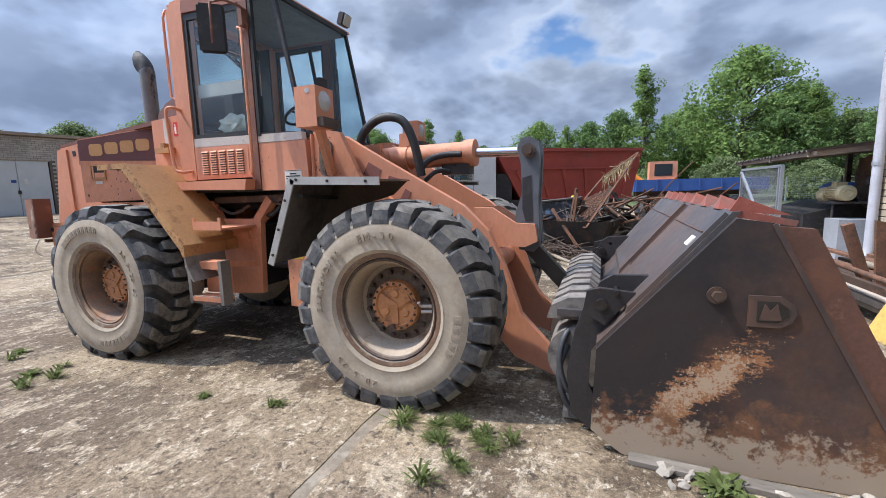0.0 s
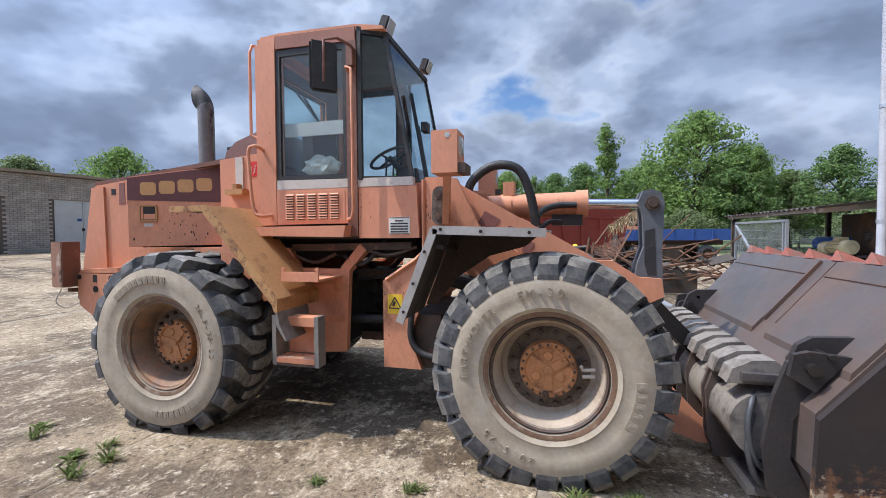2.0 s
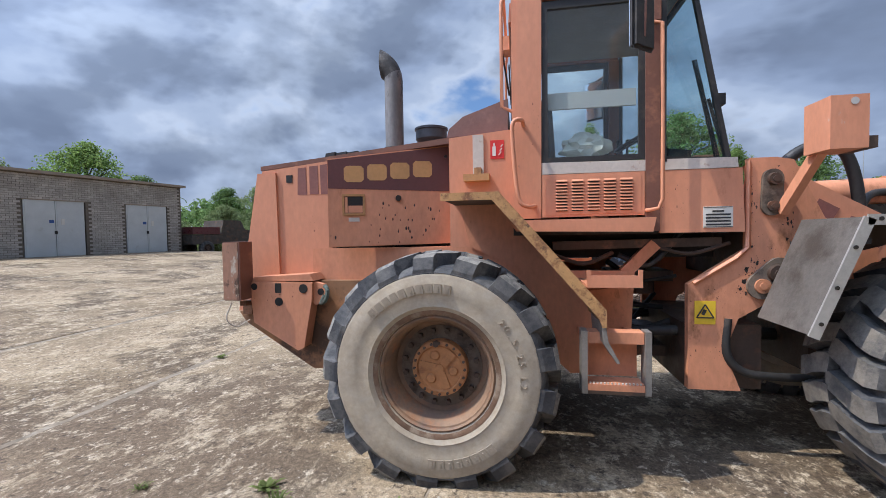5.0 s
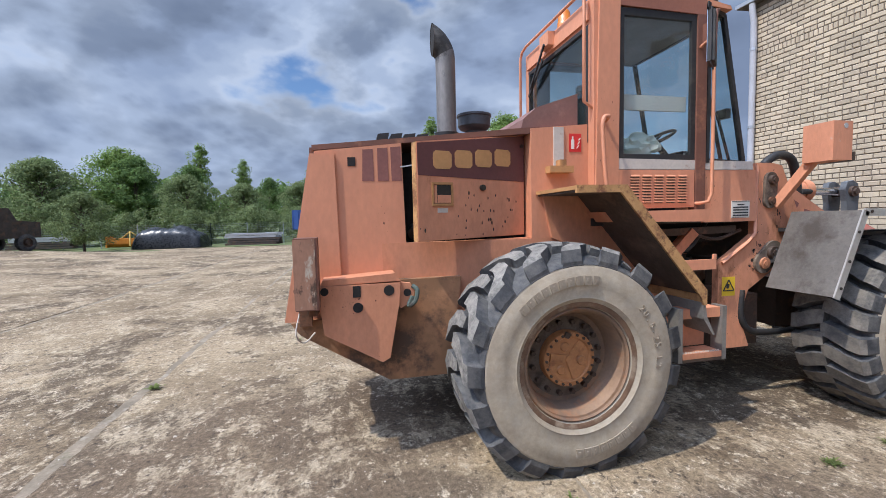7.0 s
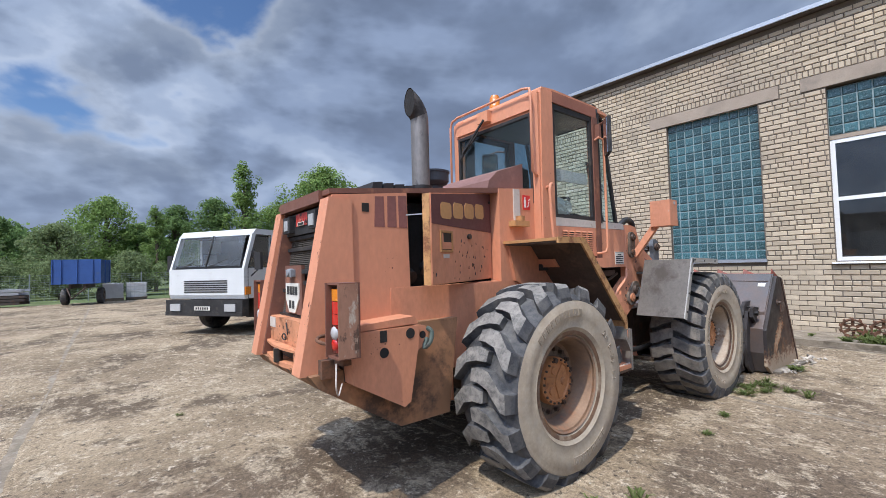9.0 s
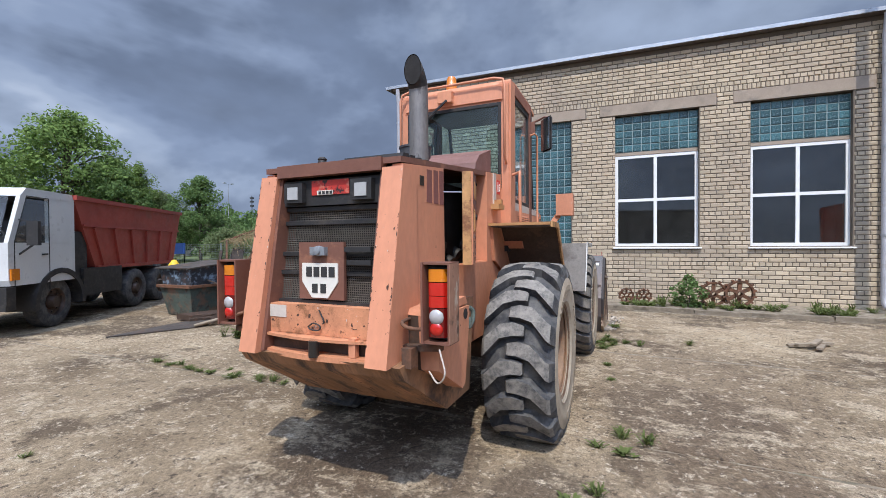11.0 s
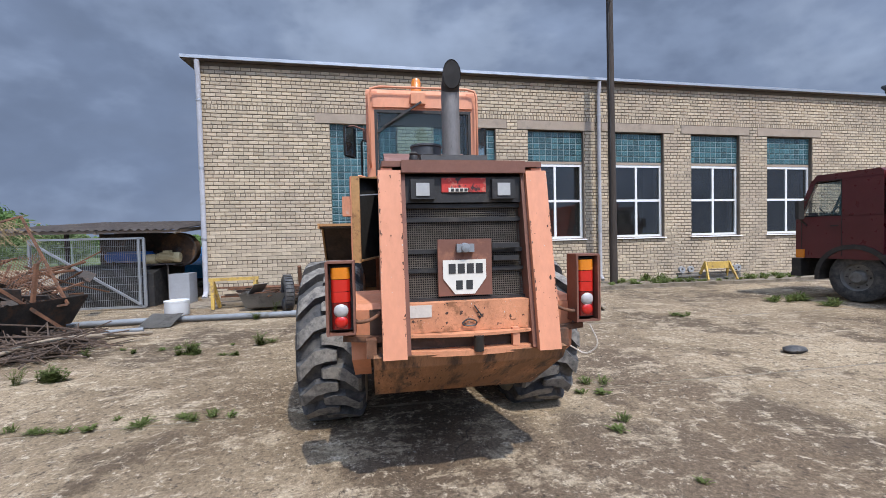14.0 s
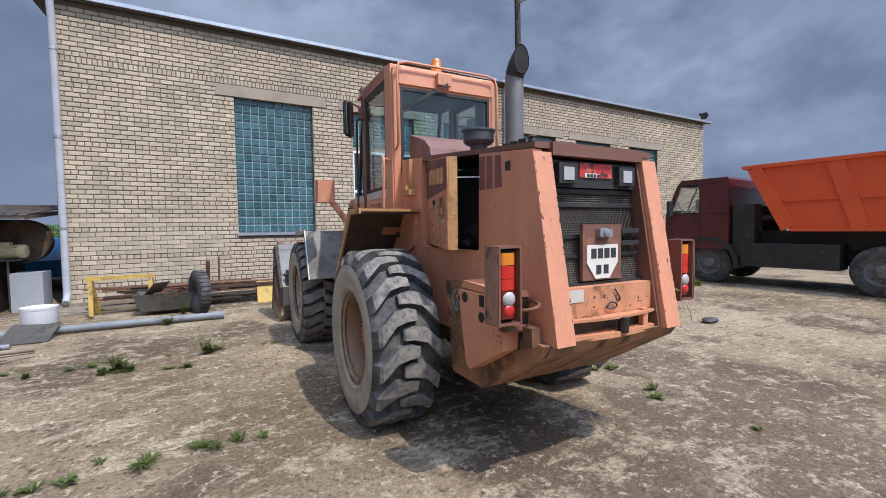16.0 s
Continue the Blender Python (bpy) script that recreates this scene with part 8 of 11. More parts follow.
def lorry(name, m, label, cabmat, d):
    t = thing(name, m, label, "truck")
    R = d["r"]
    for x, twin in d["axles"]:
        for s in (-1, 1):
            road_wheel(t, x, s * (0.98 if not twin else 0.90), R, s, d["rim"], twin)
    bm = B()
    for s in (-1, 1):
        box(bm, d["tail"] + 0.3, d["nose"] - 0.35, s * 0.42 - 0.04, s * 0.42 + 0.04, 0.72, 0.98)
    for x, _ in d["axles"]:
        cyl(bm, (x, -0.9, R), (x, 0.9, R), 0.09, seg=12)
    box(bm, d["bx0"] + 0.5, d["back"] - 0.1, -0.6, 0.6, 0.985, d["bz0"] - 0.004)
    part("chassis", bm, BLACK, t, local=True)
    n, b, h0, h1 = d["nose"], d["back"], d["floor"], d["roof"]
    bm = B()
    rake = d["rake"]
    zb = d["belt"]
    wb = n - 0.95
    prism(bm, [(b, h0), (n - 0.04, h0), (n, h0 + 0.10), (n, zb), (b, zb)], "y", -1.22, 1.22)
    cab = part("cab", bm, cabmat, t, "flat-nosed lorry cab", bevel=0.03, local=True)
    bm = B()
    prism(bm, [(b, h1 - 0.16), (n - rake + 0.02, h1 - 0.16), (n - rake - 0.12, h1), (b + 0.05, h1), (b, h1 - 0.06)], "y", -1.22, 1.22)
    part("cab_roof", bm, cabmat, cab, bevel=0.04, local=True)
    bm = B()
    box(bm, b, b + 0.05, -1.21, 1.21, zb - 0.01, h1 - 0.15)
    part("cab_back", bm, cabmat, cab, local=True)
    bm = B()
    box(bm, b + 0.052, b + 0.07, -1.13, 1.13, zb, h1 - 0.17)
    box(bm, b + 0.08, n - 0.04, -1.13, 1.13, zb + 0.004, zb + 0.03)
    box(bm, b + 0.08, n - rake - 0.05, -1.13, 1.13, h1 - 0.19, h1 - 0.165)
    box(bm, n - 0.42, n - 0.10, -1.12, 1.12, zb + 0.03, zb + 0.10)
    part("cab_lining", bm, SEAT, cab, "dark lining and dashboard", local=True)
    bm = B()
    bar(bm, (n - 0.01, 0, zb + 0.05), (n - rake * 0.95, 0, h1 - 0.15), 0.05, 0.03, (0, 1, 0))
    part("middle_pillar", bm, BLACK, cab, local=True)
    for y in (-0.75, 0.12):
        bm = B()
        bar(bm, (n + 0.02, y, zb + 0.05), (n - rake * 0.35, y + 0.5, zb + 0.24), 0.02, 0.02)
        part("wiper", bm, BLACK, cab, local=True)
    for s in (-1, 1):
        y0, y1 = sorted((s * 1.22, s * 1.15))
        bm = B()
        prism(bm, [(b, zb - 0.02), (wb, zb - 0.02), (wb, h1 - 0.14), (b, h1 - 0.14)], "y", y0, y1)
        part("rear_quarter", bm, cabmat, cab, local=True)
        bm = B()
        prism(bm, [(n - 0.13, zb - 0.02), (n, zb - 0.02), (n - rake, h1 - 0.12), (n - rake - 0.13, h1 - 0.12)], "y", y0, y1)
        part("front_pillar", bm, cabmat, cab, local=True)
        bm = B()
        box(bm, n - 1.05, n - 0.65, s * 0.55 - 0.25, s * 0.55 + 0.25, zb - 0.1, zb + 0.42)
        part("seat", bm, SEAT, cab, bevel=0.06, local=True)
    bm = B()
    tube(bm, [(n - 0.50 + 0.10 * math.cos(q), 0.55 + 0.24 * math.sin(q), zb + 0.10 - 0.16 * math.cos(q)) for q in [k * math.pi / 8 for k in range(17)]], 0.018, 6)
    part("steering_wheel", bm, BLACK, cab, smooth=50, local=True)
    bm = B()
    up = (h1 - 0.10 - zb)
    vs = [bm.verts.new(v) for v in ((n + 0.006 - 0.02, -1.08, zb + 0.06), (n + 0.006 - 0.02, 1.08, zb + 0.06), (n - rake * 0.92 + 0.008, 1.05, h1 - 0.15), (n - rake * 0.92 + 0.008, -1.05, h1 - 0.15))]
    bm.faces.new(vs)
    bmesh.ops.solidify(bm, geom=bm.faces[:], thickness=-0.012)
    part("windscreen", bm, WASHED, cab, "clear windscreen", local=True)
    for s in (-1, 1):
        y0, y1 = sorted((s * 1.222, s * 1.228))
        bm = B()
        prism(bm, [(wb, zb + 0.02), (n - 0.10 - rake * 0.06, zb + 0.02), (n - 0.14 - rake * 0.85, h1 - 0.20), (wb, h1 - 0.20)], "y", y0, y1)
        dr = part("side_window", bm, WASHED, cab, "clear side window", local=True)
        bm = B()
        for p, q in (((wb, zb - 0.9), (wb, h1 - 0.15)), ((n - 0.13, zb - 0.9), (n - 0.13, zb)), ((n - 0.13, zb), (n - 0.16 - rake * 0.85, h1 - 0.16)), ((wb, h1 - 0.15), (n - 0.16 - rake * 0.85, h1 - 0.15))):
            bar(bm, (p[0], s * 1.222, p[1]), (q[0], s * 1.222, q[1]), 0.012, 0.014, (0, 1, 0))
        bar(bm, (wb + 0.06, s * 1.235, zb - 0.22), (wb + 0.20, s * 1.235, zb - 0.22), 0.02, 0.03)
        part("door_seam", bm, BLACK, cab, local=True)
        bm = B()
        box(bm, n - 0.20, n - 0.02, min(s * 1.215, s * 1.25), max(s * 1.215, s * 1.25), h0 + 0.02 + d["ind"], h0 + 0.22 + d["ind"])
        part("indicator", bm, LAMP_AMBER, cab, "amber side lamp", bevel=0.01, local=True)
        bm = B()
        box(bm, n - 0.28, n - 0.20, min(s * 1.36, s * 1.54), max(s * 1.36, s * 1.54), zb - 0.05, zb + 0.38)
        bar(bm, (n - 0.24, s * 1.2, zb + 0.42), (n - 0.24, s * 1.45, zb + 0.36), 0.025, 0.025)
        bar(bm, (n - 0.24, s * 1.2, zb - 0.22), (n - 0.24, s * 1.45, zb - 0.03), 0.025, 0.025)
        part("mirror", bm, BLACK, cab, "black mirror", bevel=0.02, local=True)
        # wheel arch
        bm = B()
        a0 = [(R + 0.14) * math.cos(math.radians(a)) for a in range(-5, 186, 19)]
        pts = [((R + 0.20) * math.cos(math.radians(a)), R + (R + 0.18) * math.sin(math.radians(a))) for a in range(-8, 189, 14)]
        pts += [((R + 0.10) * math.cos(math.radians(a)), R + (R + 0.08) * math.sin(math.radians(a))) for a in range(188, -9, -14)]
        prism(bm, pts, "y", min(s * 0.75, s * 1.245), max(s * 0.75, s * 1.245))
        part("wheel_arch", bm, BLACK, t, smooth=30, local=True)
        bm = B()
        box(bm, -1.0 - 0.7, -1.0, min(s * 0.6, s * 1.205), max(s * 0.6, s * 1.15), 0.55, 1.0)
        part("fuel_tank", bm, BLACK, t, bevel=0.06, local=True)
        bm = B()
        box(bm, b - 0.55, b - 0.06, min(s * 0.62, s * 1.12), max(s * 0.62, s * 1.12), 0.75, h1 - 0.75)
        part("air_tank_box", bm, BLACK, t, "black box behind the cab", bevel=0.03, local=True)
        bm = B()
        box(bm, d["axles"][1][0] + R + 0.15, -R - 0.25, min(s * 0.5, s * 1.18), max(s * 0.5, s * 1.18), 0.52, 1.12)
        part("side_guard", bm, BLACK, t, bevel=0.03, local=True)
        bm = B()
        box(bm, n - 0.02, n + 0.12, min(s * 0.72, s * 1.05), max(s * 0.72, s * 1.05), 0.62, 0.80)
        part("headlamp", bm, LAMP_CLEAR, t, "square headlamp", bevel=0.01, local=True)
    bm = B()
    box(bm, n - 0.12, n + 0.10, -1.24, 1.24, 0.50, 0.60)
    box(bm, n - 0.12, n + 0.08, -1.24, 1.24, 0.60, h0 - 0.02)
    part("bumper", bm, BLACK, t, "black steel bumper", bevel=0.025, local=True)
    bm = B()
    for k in range(6):
        box(bm, n, n + 0.012, -0.70, 0.70, h0 + 0.16 + 0.055 * k, h0 + 0.19 + 0.055 * k)
    pieces("radiator_slot", bm, BLACK, cab, local=True)
    bm = B()
    box(bm, n + 0.10, n + 0.106, -0.25, 0.25, 0.64, 0.74)
    part("number_board", bm, WHITE_LABEL, t, "pale plate with plain bars", local=True)
    bm = B()
    for k in range(6):
        box(bm, n + 0.1062, n + 0.109, -0.21 + 0.072 * k, -0.165 + 0.072 * k, 0.66, 0.72)
    pieces("number_bar", bm, INK, t, local=True)
    # tipping body
    x0, x1, z0, z1 = d["bx0"], d["bx1"], d["bz0"], d["bz1"]
    fl = d["flare"]
    sl = d["slant"]
    bm = B()
    def ring(x, z, w):
        return (x, w, z)
    lowx1 = x1 - sl
    rows = [[(x0 + d["rear"], -0.95, z0), (lowx1, -0.95, z0), (x1, -1.23 + 0.0, z1), (x0, -1.23, z1)]]
    v = {}
    for s in (-1, 1):
        v[s] = [bm.verts.new(p) for p in ((x0 + d["rear"], s * (1.23 - fl), z0), (lowx1, s * (1.23 - fl), z0), (x1, s * 1.23, z1), (x0, s * 1.23, z1))]
        w = [bm.verts.new(p) for p in ((x0 + d["rear"], s * (1.18 - fl), z0 + 0.05), (lowx1, s * (1.18 - fl), z0 + 0.05), (x1 - 0.05, s * 1.18, z1), (x0, s * 1.18, z1))]
        bm.faces.new(v[s])
        bm.faces.new(w)
        for i in range(4):
            j = (i + 1) % 4
            bm.faces.new((v[s][i], v[s][j], w[j], w[i]))
    for i, j in ((0, 1), (1, 2), (3, 0)):
        bm.faces.new((v[-1][i], v[-1][j], v[1][j], v[1][i]))
    body = part("tipper_body", bm, d["paint"], t, "steel tipping body", bevel=0.0, local=True)
    def side_at(u, w, s, off):
        """A point of the body's side: u along, w up, pushed outward."""
        xa, xb = x0 + d["rear"] * (1 - w), x1 - sl * (1 - w)
        return Vector((xa + (xb - xa) * u, s * (1.23 - fl * (1 - w) + off), z0 + (z1 - z0) * w))
    for s in (-1, 1):
        bm = B()
        bar(bm, side_at(0, 0.97, s, 0.03), side_at(1, 0.97, s, 0.03), 0.07, 0.09)
        bar(bm, side_at(0.0, 0.03, s, 0.03), side_at(1, 0.03, s, 0.03), 0.06, 0.08)
        if d["mid"]:
            bar(bm, side_at(0.0, d["mid"], s, 0.02), side_at(1, d["mid"], s, 0.02), 0.05, 0.05)
        part("body_rail", bm, d["paint"], body, bevel=0.008, local=True)
        for k in range(d["ribs"]):
            u = (k + 0.5) / d["ribs"] if d["ribs"] > 4 else k / (d["ribs"] - 1)
            bm = B()
            bar(bm, side_at(u, 0.05, s, 0.025), side_at(u, d["ribtop"], s, 0.025), 0.05, d["ribw"], (1, 0, 0))
            part("body_rib", bm, d["paint"], body, bevel=0.006, local=True)
    bm = B()
    if d["hood"]:
        box(bm, x1 - 0.05, x1 + d["hood"], -1.2, 1.2, z1 - 0.08, z1)
        part("cab_guard", bm, d["paint"], body, bevel=0.01, local=True)
    else:
        bm.free()
    bm = B()
    for s in (-1, 1):
        prism(bm, [(x1 - sl * 0.55 - 0.02, z0 + 0.3), (x1 - sl * 0.55 + 0.30, z0 + 0.30), (x1 - sl * 0.55 + 0.30, z0 + 0.42), (x1 - sl * 0.55 - 0.02, z0 + 0.42)], "y", min(s * 0.75, s * 0.95), max(s * 0.75, s * 0.95))
    pieces("tool_box", bm, BLACK, t, bevel=0.01, local=True)
    return t


RIM_DULL = mat("dull_grey_wheel_rim", (0.17, 0.165, 0.155), 0.6, var=0.2, second=(0.08, 0.07, 0.06), cover=0.3, sscale=6)
LORRY_GLASS = mat("dark_lorry_glass", (0.03, 0.036, 0.04), 0.06, var=0.1, bump=0.0, spec=0.9)
lorry("tipper_truck", Matrix.Translation((-4.13 + 0.25, 13.75 + 0.165, 0)) @ Matrix.Rotation(radians(213.5), 4, "Z"), "white-cabbed tipper truck with a faded red body", TRUCK_WHITE,
      dict(r=0.50, axles=((0.0, False), (-2.85, True), (-4.15, True)), rim=GREASY, nose=1.25, back=-0.42, floor=0.92, roof=2.68, belt=1.68, rake=0.30, ind=0.08, tail=-5.6,
           bx0=-5.45, bx1=-0.36, bz0=1.06, bz1=2.68, flare=0.12, slant=0.95, rear=0.30, mid=0.62, ribs=6, ribtop=0.60, ribw=0.12, hood=0.0, paint=TRUCK_RED))
lorry("tipper_truck", Matrix.Translation((-0.58, -6.85, 0)) @ Matrix.Rotation(radians(6.5), 4, "Z"), "maroon-cabbed tipper truck with a bright orange body", TRUCK_MAROON,
      dict(r=0.55, axles=((0.0, False), (-3.45, True)), rim=RIM_DULL, nose=1.17, back=-0.52, floor=0.95, roof=2.88, belt=1.92, rake=0.34, ind=-0.02, tail=-5.4,
           bx0=-5.75, bx1=-1.05, bz0=1.42, bz1=3.10, flare=0.05, slant=0.80, rear=0.1, mid=0.45, ribs=4, ribtop=0.95, ribw=0.30, hood=0.25, paint=TIPPER_ORANGE))


def trailer(m, label, length, width, z0, z1, chassis=True):
    t = thing("farm_trailer", m, label, "trailer", "blue trailers")
    bm = B()
    box(bm, -length / 2, length / 2, -width / 2, width / 2, z0, z0 + 0.08)
    for b in ((-length / 2, length / 2, -width / 2, -width / 2 + 0.05), (-length / 2, length / 2, width / 2 - 0.05, width / 2), (-length / 2, -length / 2 + 0.05, -width / 2 + 0.05, width / 2 - 0.05), (length / 2 - 0.05, length / 2, -width / 2 + 0.05, width / 2 - 0.05)):
        box(bm, *b, z0 + 0.08, z1)
    bd = part("trailer_body", bm, BLUE_PAINT, t, "blue drop-side body", bevel=0.01, local=True)
    for s in (-1, 1):
        for k in range(int(length / 0.8) + 1):
            x = -length / 2 + length * k / int(length / 0.8)
            bm = B()
            box(bm, x - 0.04, x + 0.04, min(s * width / 2, s * (width / 2 + 0.05)), max(s * width / 2, s * (width / 2 + 0.05)), z0, z1)
            part("stake", bm, BLUE_PAINT, bd, local=True)
    for e in (-1, 1):
        for k in range(3):
            bm = B()
            y = -width / 2 + width * (k + 0.5) / 3
            box(bm, min(e * length / 2, e * (length / 2 + 0.05)), max(e * length / 2, e * (length / 2 + 0.05)), y - 0.04, y + 0.04, z0, z1)
            part("stake", bm, BLUE_PAINT, bd, local=True)
    bm = B()
    box(bm, -length / 2 + 0.1, length / 2 - 0.1, -0.35, -0.25, z0 - 0.25, z0)
    box(bm, -length / 2 + 0.1, length / 2 - 0.1, 0.25, 0.35, z0 - 0.25, z0)
    tube(bm, [(-length / 2, -0.4, z0 - 0.2), (-length / 2 - 0.9, 0, 0.4), (-length / 2, 0.4, z0 - 0.2)], 0.04, 6)
    part("chassis", bm, GREASY, t, local=True)
    for x in ((-length * 0.3, length * 0.3) if length > 3 else (0.2,)):
        for s in (-1, 1):
            road_wheel(t, x, s * (width / 2 - 0.2), 0.45, s, GREASY)
    return t


trailer(Matrix.Translation((-7.95, 31.9, 0)) @ Matrix.Rotation(radians(80), 4, "Z"), "small blue farm trailer parked by the fence", 2.4, 1.95, 1.15, 2.45)
trailer(Matrix.Translation((4.4, 25.2, 0)) @ Matrix.Rotation(radians(6), 4, "Z"), "long blue drop-side trailer behind the scrap", 5.6, 2.3, 1.15, 1.72)

# old orange digger cab standing behind the blue trailer
dig = thing("excavator", Matrix.Translation((3.4, 28.4, 0)), "old orange excavator behind the blue trailer", "excavator")
bm = B()
box(bm, -0.9, 3.2, -1.2, 1.2, 0.9, 1.75)
part("upper_body", bm, ORANGE_MACHINE, dig, bevel=0.06, local=True)
bm = B()
box(bm, -0.8, 0.6, -1.1, 0.1, 1.75, 2.75)
ec = part("cab", bm, ORANGE_WORN, dig, bevel=0.05, local=True)
bm = B()
box(bm, -0.55, 0.35, -1.11, -1.105, 1.95, 2.6)
part("cab_window", bm, LORRY_GLASS, ec, local=True)
bm = B()
tube(bm, [(-0.9, 0.4, 1.5), (-2.2, 0.5, 2.6), (-3.2, 0.5, 1.4)], 0.17, 8)
part("boom", bm, ORANGE_MACHINE, dig, local=True)
bm = B()
for s in (-1, 1):
    box(bm, -1.2, 2.6, s * 0.95 - 0.25, s * 0.95 + 0.25, 0.0, 0.85)
part("crawler_track", bm, SCRAP_DARK, dig, bevel=0.2, local=True)

# ---- along the far fence ----
fence = thing("mesh_fence", Matrix.Translation((-20, 36.5, 0)), "long wire mesh fence with steel posts before the trees", "fence")


def fence_run(p0, p1, h, wires):
    p0, p1 = Vector(p0), Vector(p1)
    n_ = max(1, int((p1 - p0).length / 2.6))
    for k in range(n_ + 1):
        p = p0.lerp(p1, k / n_)
        bm = B()
        box(bm, p.x - 0.03, p.x + 0.03, p.y - 0.03, p.y + 0.03, -0.3, h + 0.1)
        part("post", bm, FENCE_GREY, fence)
    bm = B()
    for k in range(wires):
        z = 0.1 + (h - 0.1) * k / (wires - 1)
        bar(bm, (p0.x, p0.y, z), (p1.x, p1.y, z), 0.012, 0.012)
    L_ = (p1 - p0).length
    for k in range(int(L_ / 0.22)):
        p = p0.lerp(p1, k * 0.22 / L_)
        bar(bm, (p.x, p.y, 0.08), (p.x, p.y, h), 0.006, 0.006)
    w = part("wire_mesh", bm, FENCE_GREY, fence)
    tagged(w, kind="stuff")


fence_run((-45, 40, 0), (-16, 37, 0), 1.65, 12)
fence_run((-16, 37, 0), (14, 34, 0), 1.65, 12)
fence_run((14, 34, 0), (40, 22, 0), 1.65, 12)

for cx, cy, L_, n_ in ((-12.1, 33.4, 3.4, 5), (-27.5, 37.5, 4.2, 5)):
    rng = random.Random(int(cx * 10))
    st = thing("pipe_stack", Matrix.Translation((cx, cy, 0)), "low stack of grey steel sections on the ground", "steel stack", "steel stacks by the fence")
    for k in range(n_):
        for j in range(5):
            bm = B()
            dx = rng.uniform(-0.2, 0.2)
            box(bm, -L_ / 2 + dx, L_ / 2 + dx, -0.5 + 0.2 * j, -0.34 + 0.2 * j, 0.12 + 0.17 * k, 0.26 + 0.17 * k)
            part("section", bm, PIPE_GREY if k > n_ - 3 else SCRAP_DARK, st, local=True)
tm = thing("tarp_heap", Matrix.Translation((-18.1, 35.4, 0)), "machine under a crumpled black plastic sheet", "covered machine")
bm = B()
bmesh.ops.create_grid(bm, x_segments=40, y_segments=28, size=1.0)
for v in bm.verts:
    x, y = v.co.x * 2.2, v.co.y * 1.3
    f = max(0.0, 1 - abs(v.co.x) ** 4) * max(0.0, 1 - abs(v.co.y) ** 4)
    v.co = Vector((x, y, (1.45 + 0.35 * noise.noise((x * 0.9, y * 0.9, 0))) * f ** 0.35 + 0.10 * noise.noise((x * 4, y * 4, 1)) * (f > 0.05)))
part("sheet", bm, TARP, tm, smooth=60, local=True)
om = thing("flail_mower", Matrix.Translation((-21.2, 36.6, 0)), "bright orange flail mower standing by the fence", "mower")
bm = B()
box(bm, -1.5, 1.5, -0.4, 0.35, 0.35, 0.75)
cyl(bm, (-1.5, 0, 0.35), (1.5, 0, 0.35), 0.25)
part("mower_deck", bm, ORANGE_MACHINE, om, bevel=0.03, local=True)
bm = B()
for s in (-1, 1):
    box(bm, s * 1.55 - 0.05, s * 1.55 + 0.05, -0.5, 0.5, 0.1, 0.95)
part("end_plate", bm, ORANGE_MACHINE, om, local=True)
bm = B()
tube(bm, [(-0.6, -0.3, 0.75), (0, -0.4, 1.25), (0.6, -0.3, 0.75)], 0.05, 6)
tube(bm, [(0, -0.4, 1.2), (0.2, -1.0, 0.2)], 0.05, 6)
part("hitch", bm, YELLOW_STEEL, om, local=True)
for x, y in ((-6.6, 34.6), (-5.4, 34.8)):
    ib = thing("water_container", Matrix.Translation((x, y, 0)), "pale caged liquid container by the fence", "container", "caged containers")
    bm = B()
    box(bm, -0.5, 0.5, -0.5, 0.5, 0.15, 1.05)
    part("tank", bm, PLASTIC_WHITE if x > -6 else PIPE_GREY, ib, bevel=0.06, local=True)
    bm = B()
    for k in range(5):
        for a, b in (((-0.53, -0.53), (0.53, -0.53)), ((0.53, -0.53), (0.53, 0.53)), ((-0.53, 0.53), (0.53, 0.53)), ((-0.53, -0.53), (-0.53, 0.53))):
            z = 0.2 + 0.21 * k
            bar(bm, (*a, z), (*b, z), 0.015, 0.015)
    for k in range(6):
        x2 = -0.53 + 1.06 * k / 5
        bar(bm, (x2, -0.53, 0.1), (x2, -0.53, 1.08), 0.015, 0.015)
    part("cage", bm, WIRE_MESH, ib, local=True)
    bm = B()
    box(bm, -0.55, 0.55, -0.55, 0.55, 0.0, 0.14)
    part("pallet", bm, SCRAP_DARK, ib, local=True)

# old dark vehicle at the garages' end
ov = thing("old_lorry", Matrix.Translation((-23.0, 25.6, 0.45)) @ Matrix.Rotation(radians(70), 4, "Z"), "old dark lorry standing past the garages", "truck")
bm = B()
prism(bm, [(-2.6, 0.7), (2.0, 0.7), (2.0, 1.5), (0.9, 1.6), (0.6, 2.2), (-0.6, 2.2), (-0.8, 1.3), (-2.6, 1.3)], "y", -1.05, 1.05)
part("body", bm, SCRAP_DARK, ov, bevel=0.06, local=True)
bm = B()
box(bm, -2.6, -0.9, -1.1, 1.1, 1.32, 1.75)
part("load_bed", bm, TRUCK_MAROON, ov, bevel=0.03, local=True)
for x in (-1.7, 1.3):
    for s in (-1, 1):
        road_wheel(ov, x, s * 0.95, 0.45, s, GREASY)

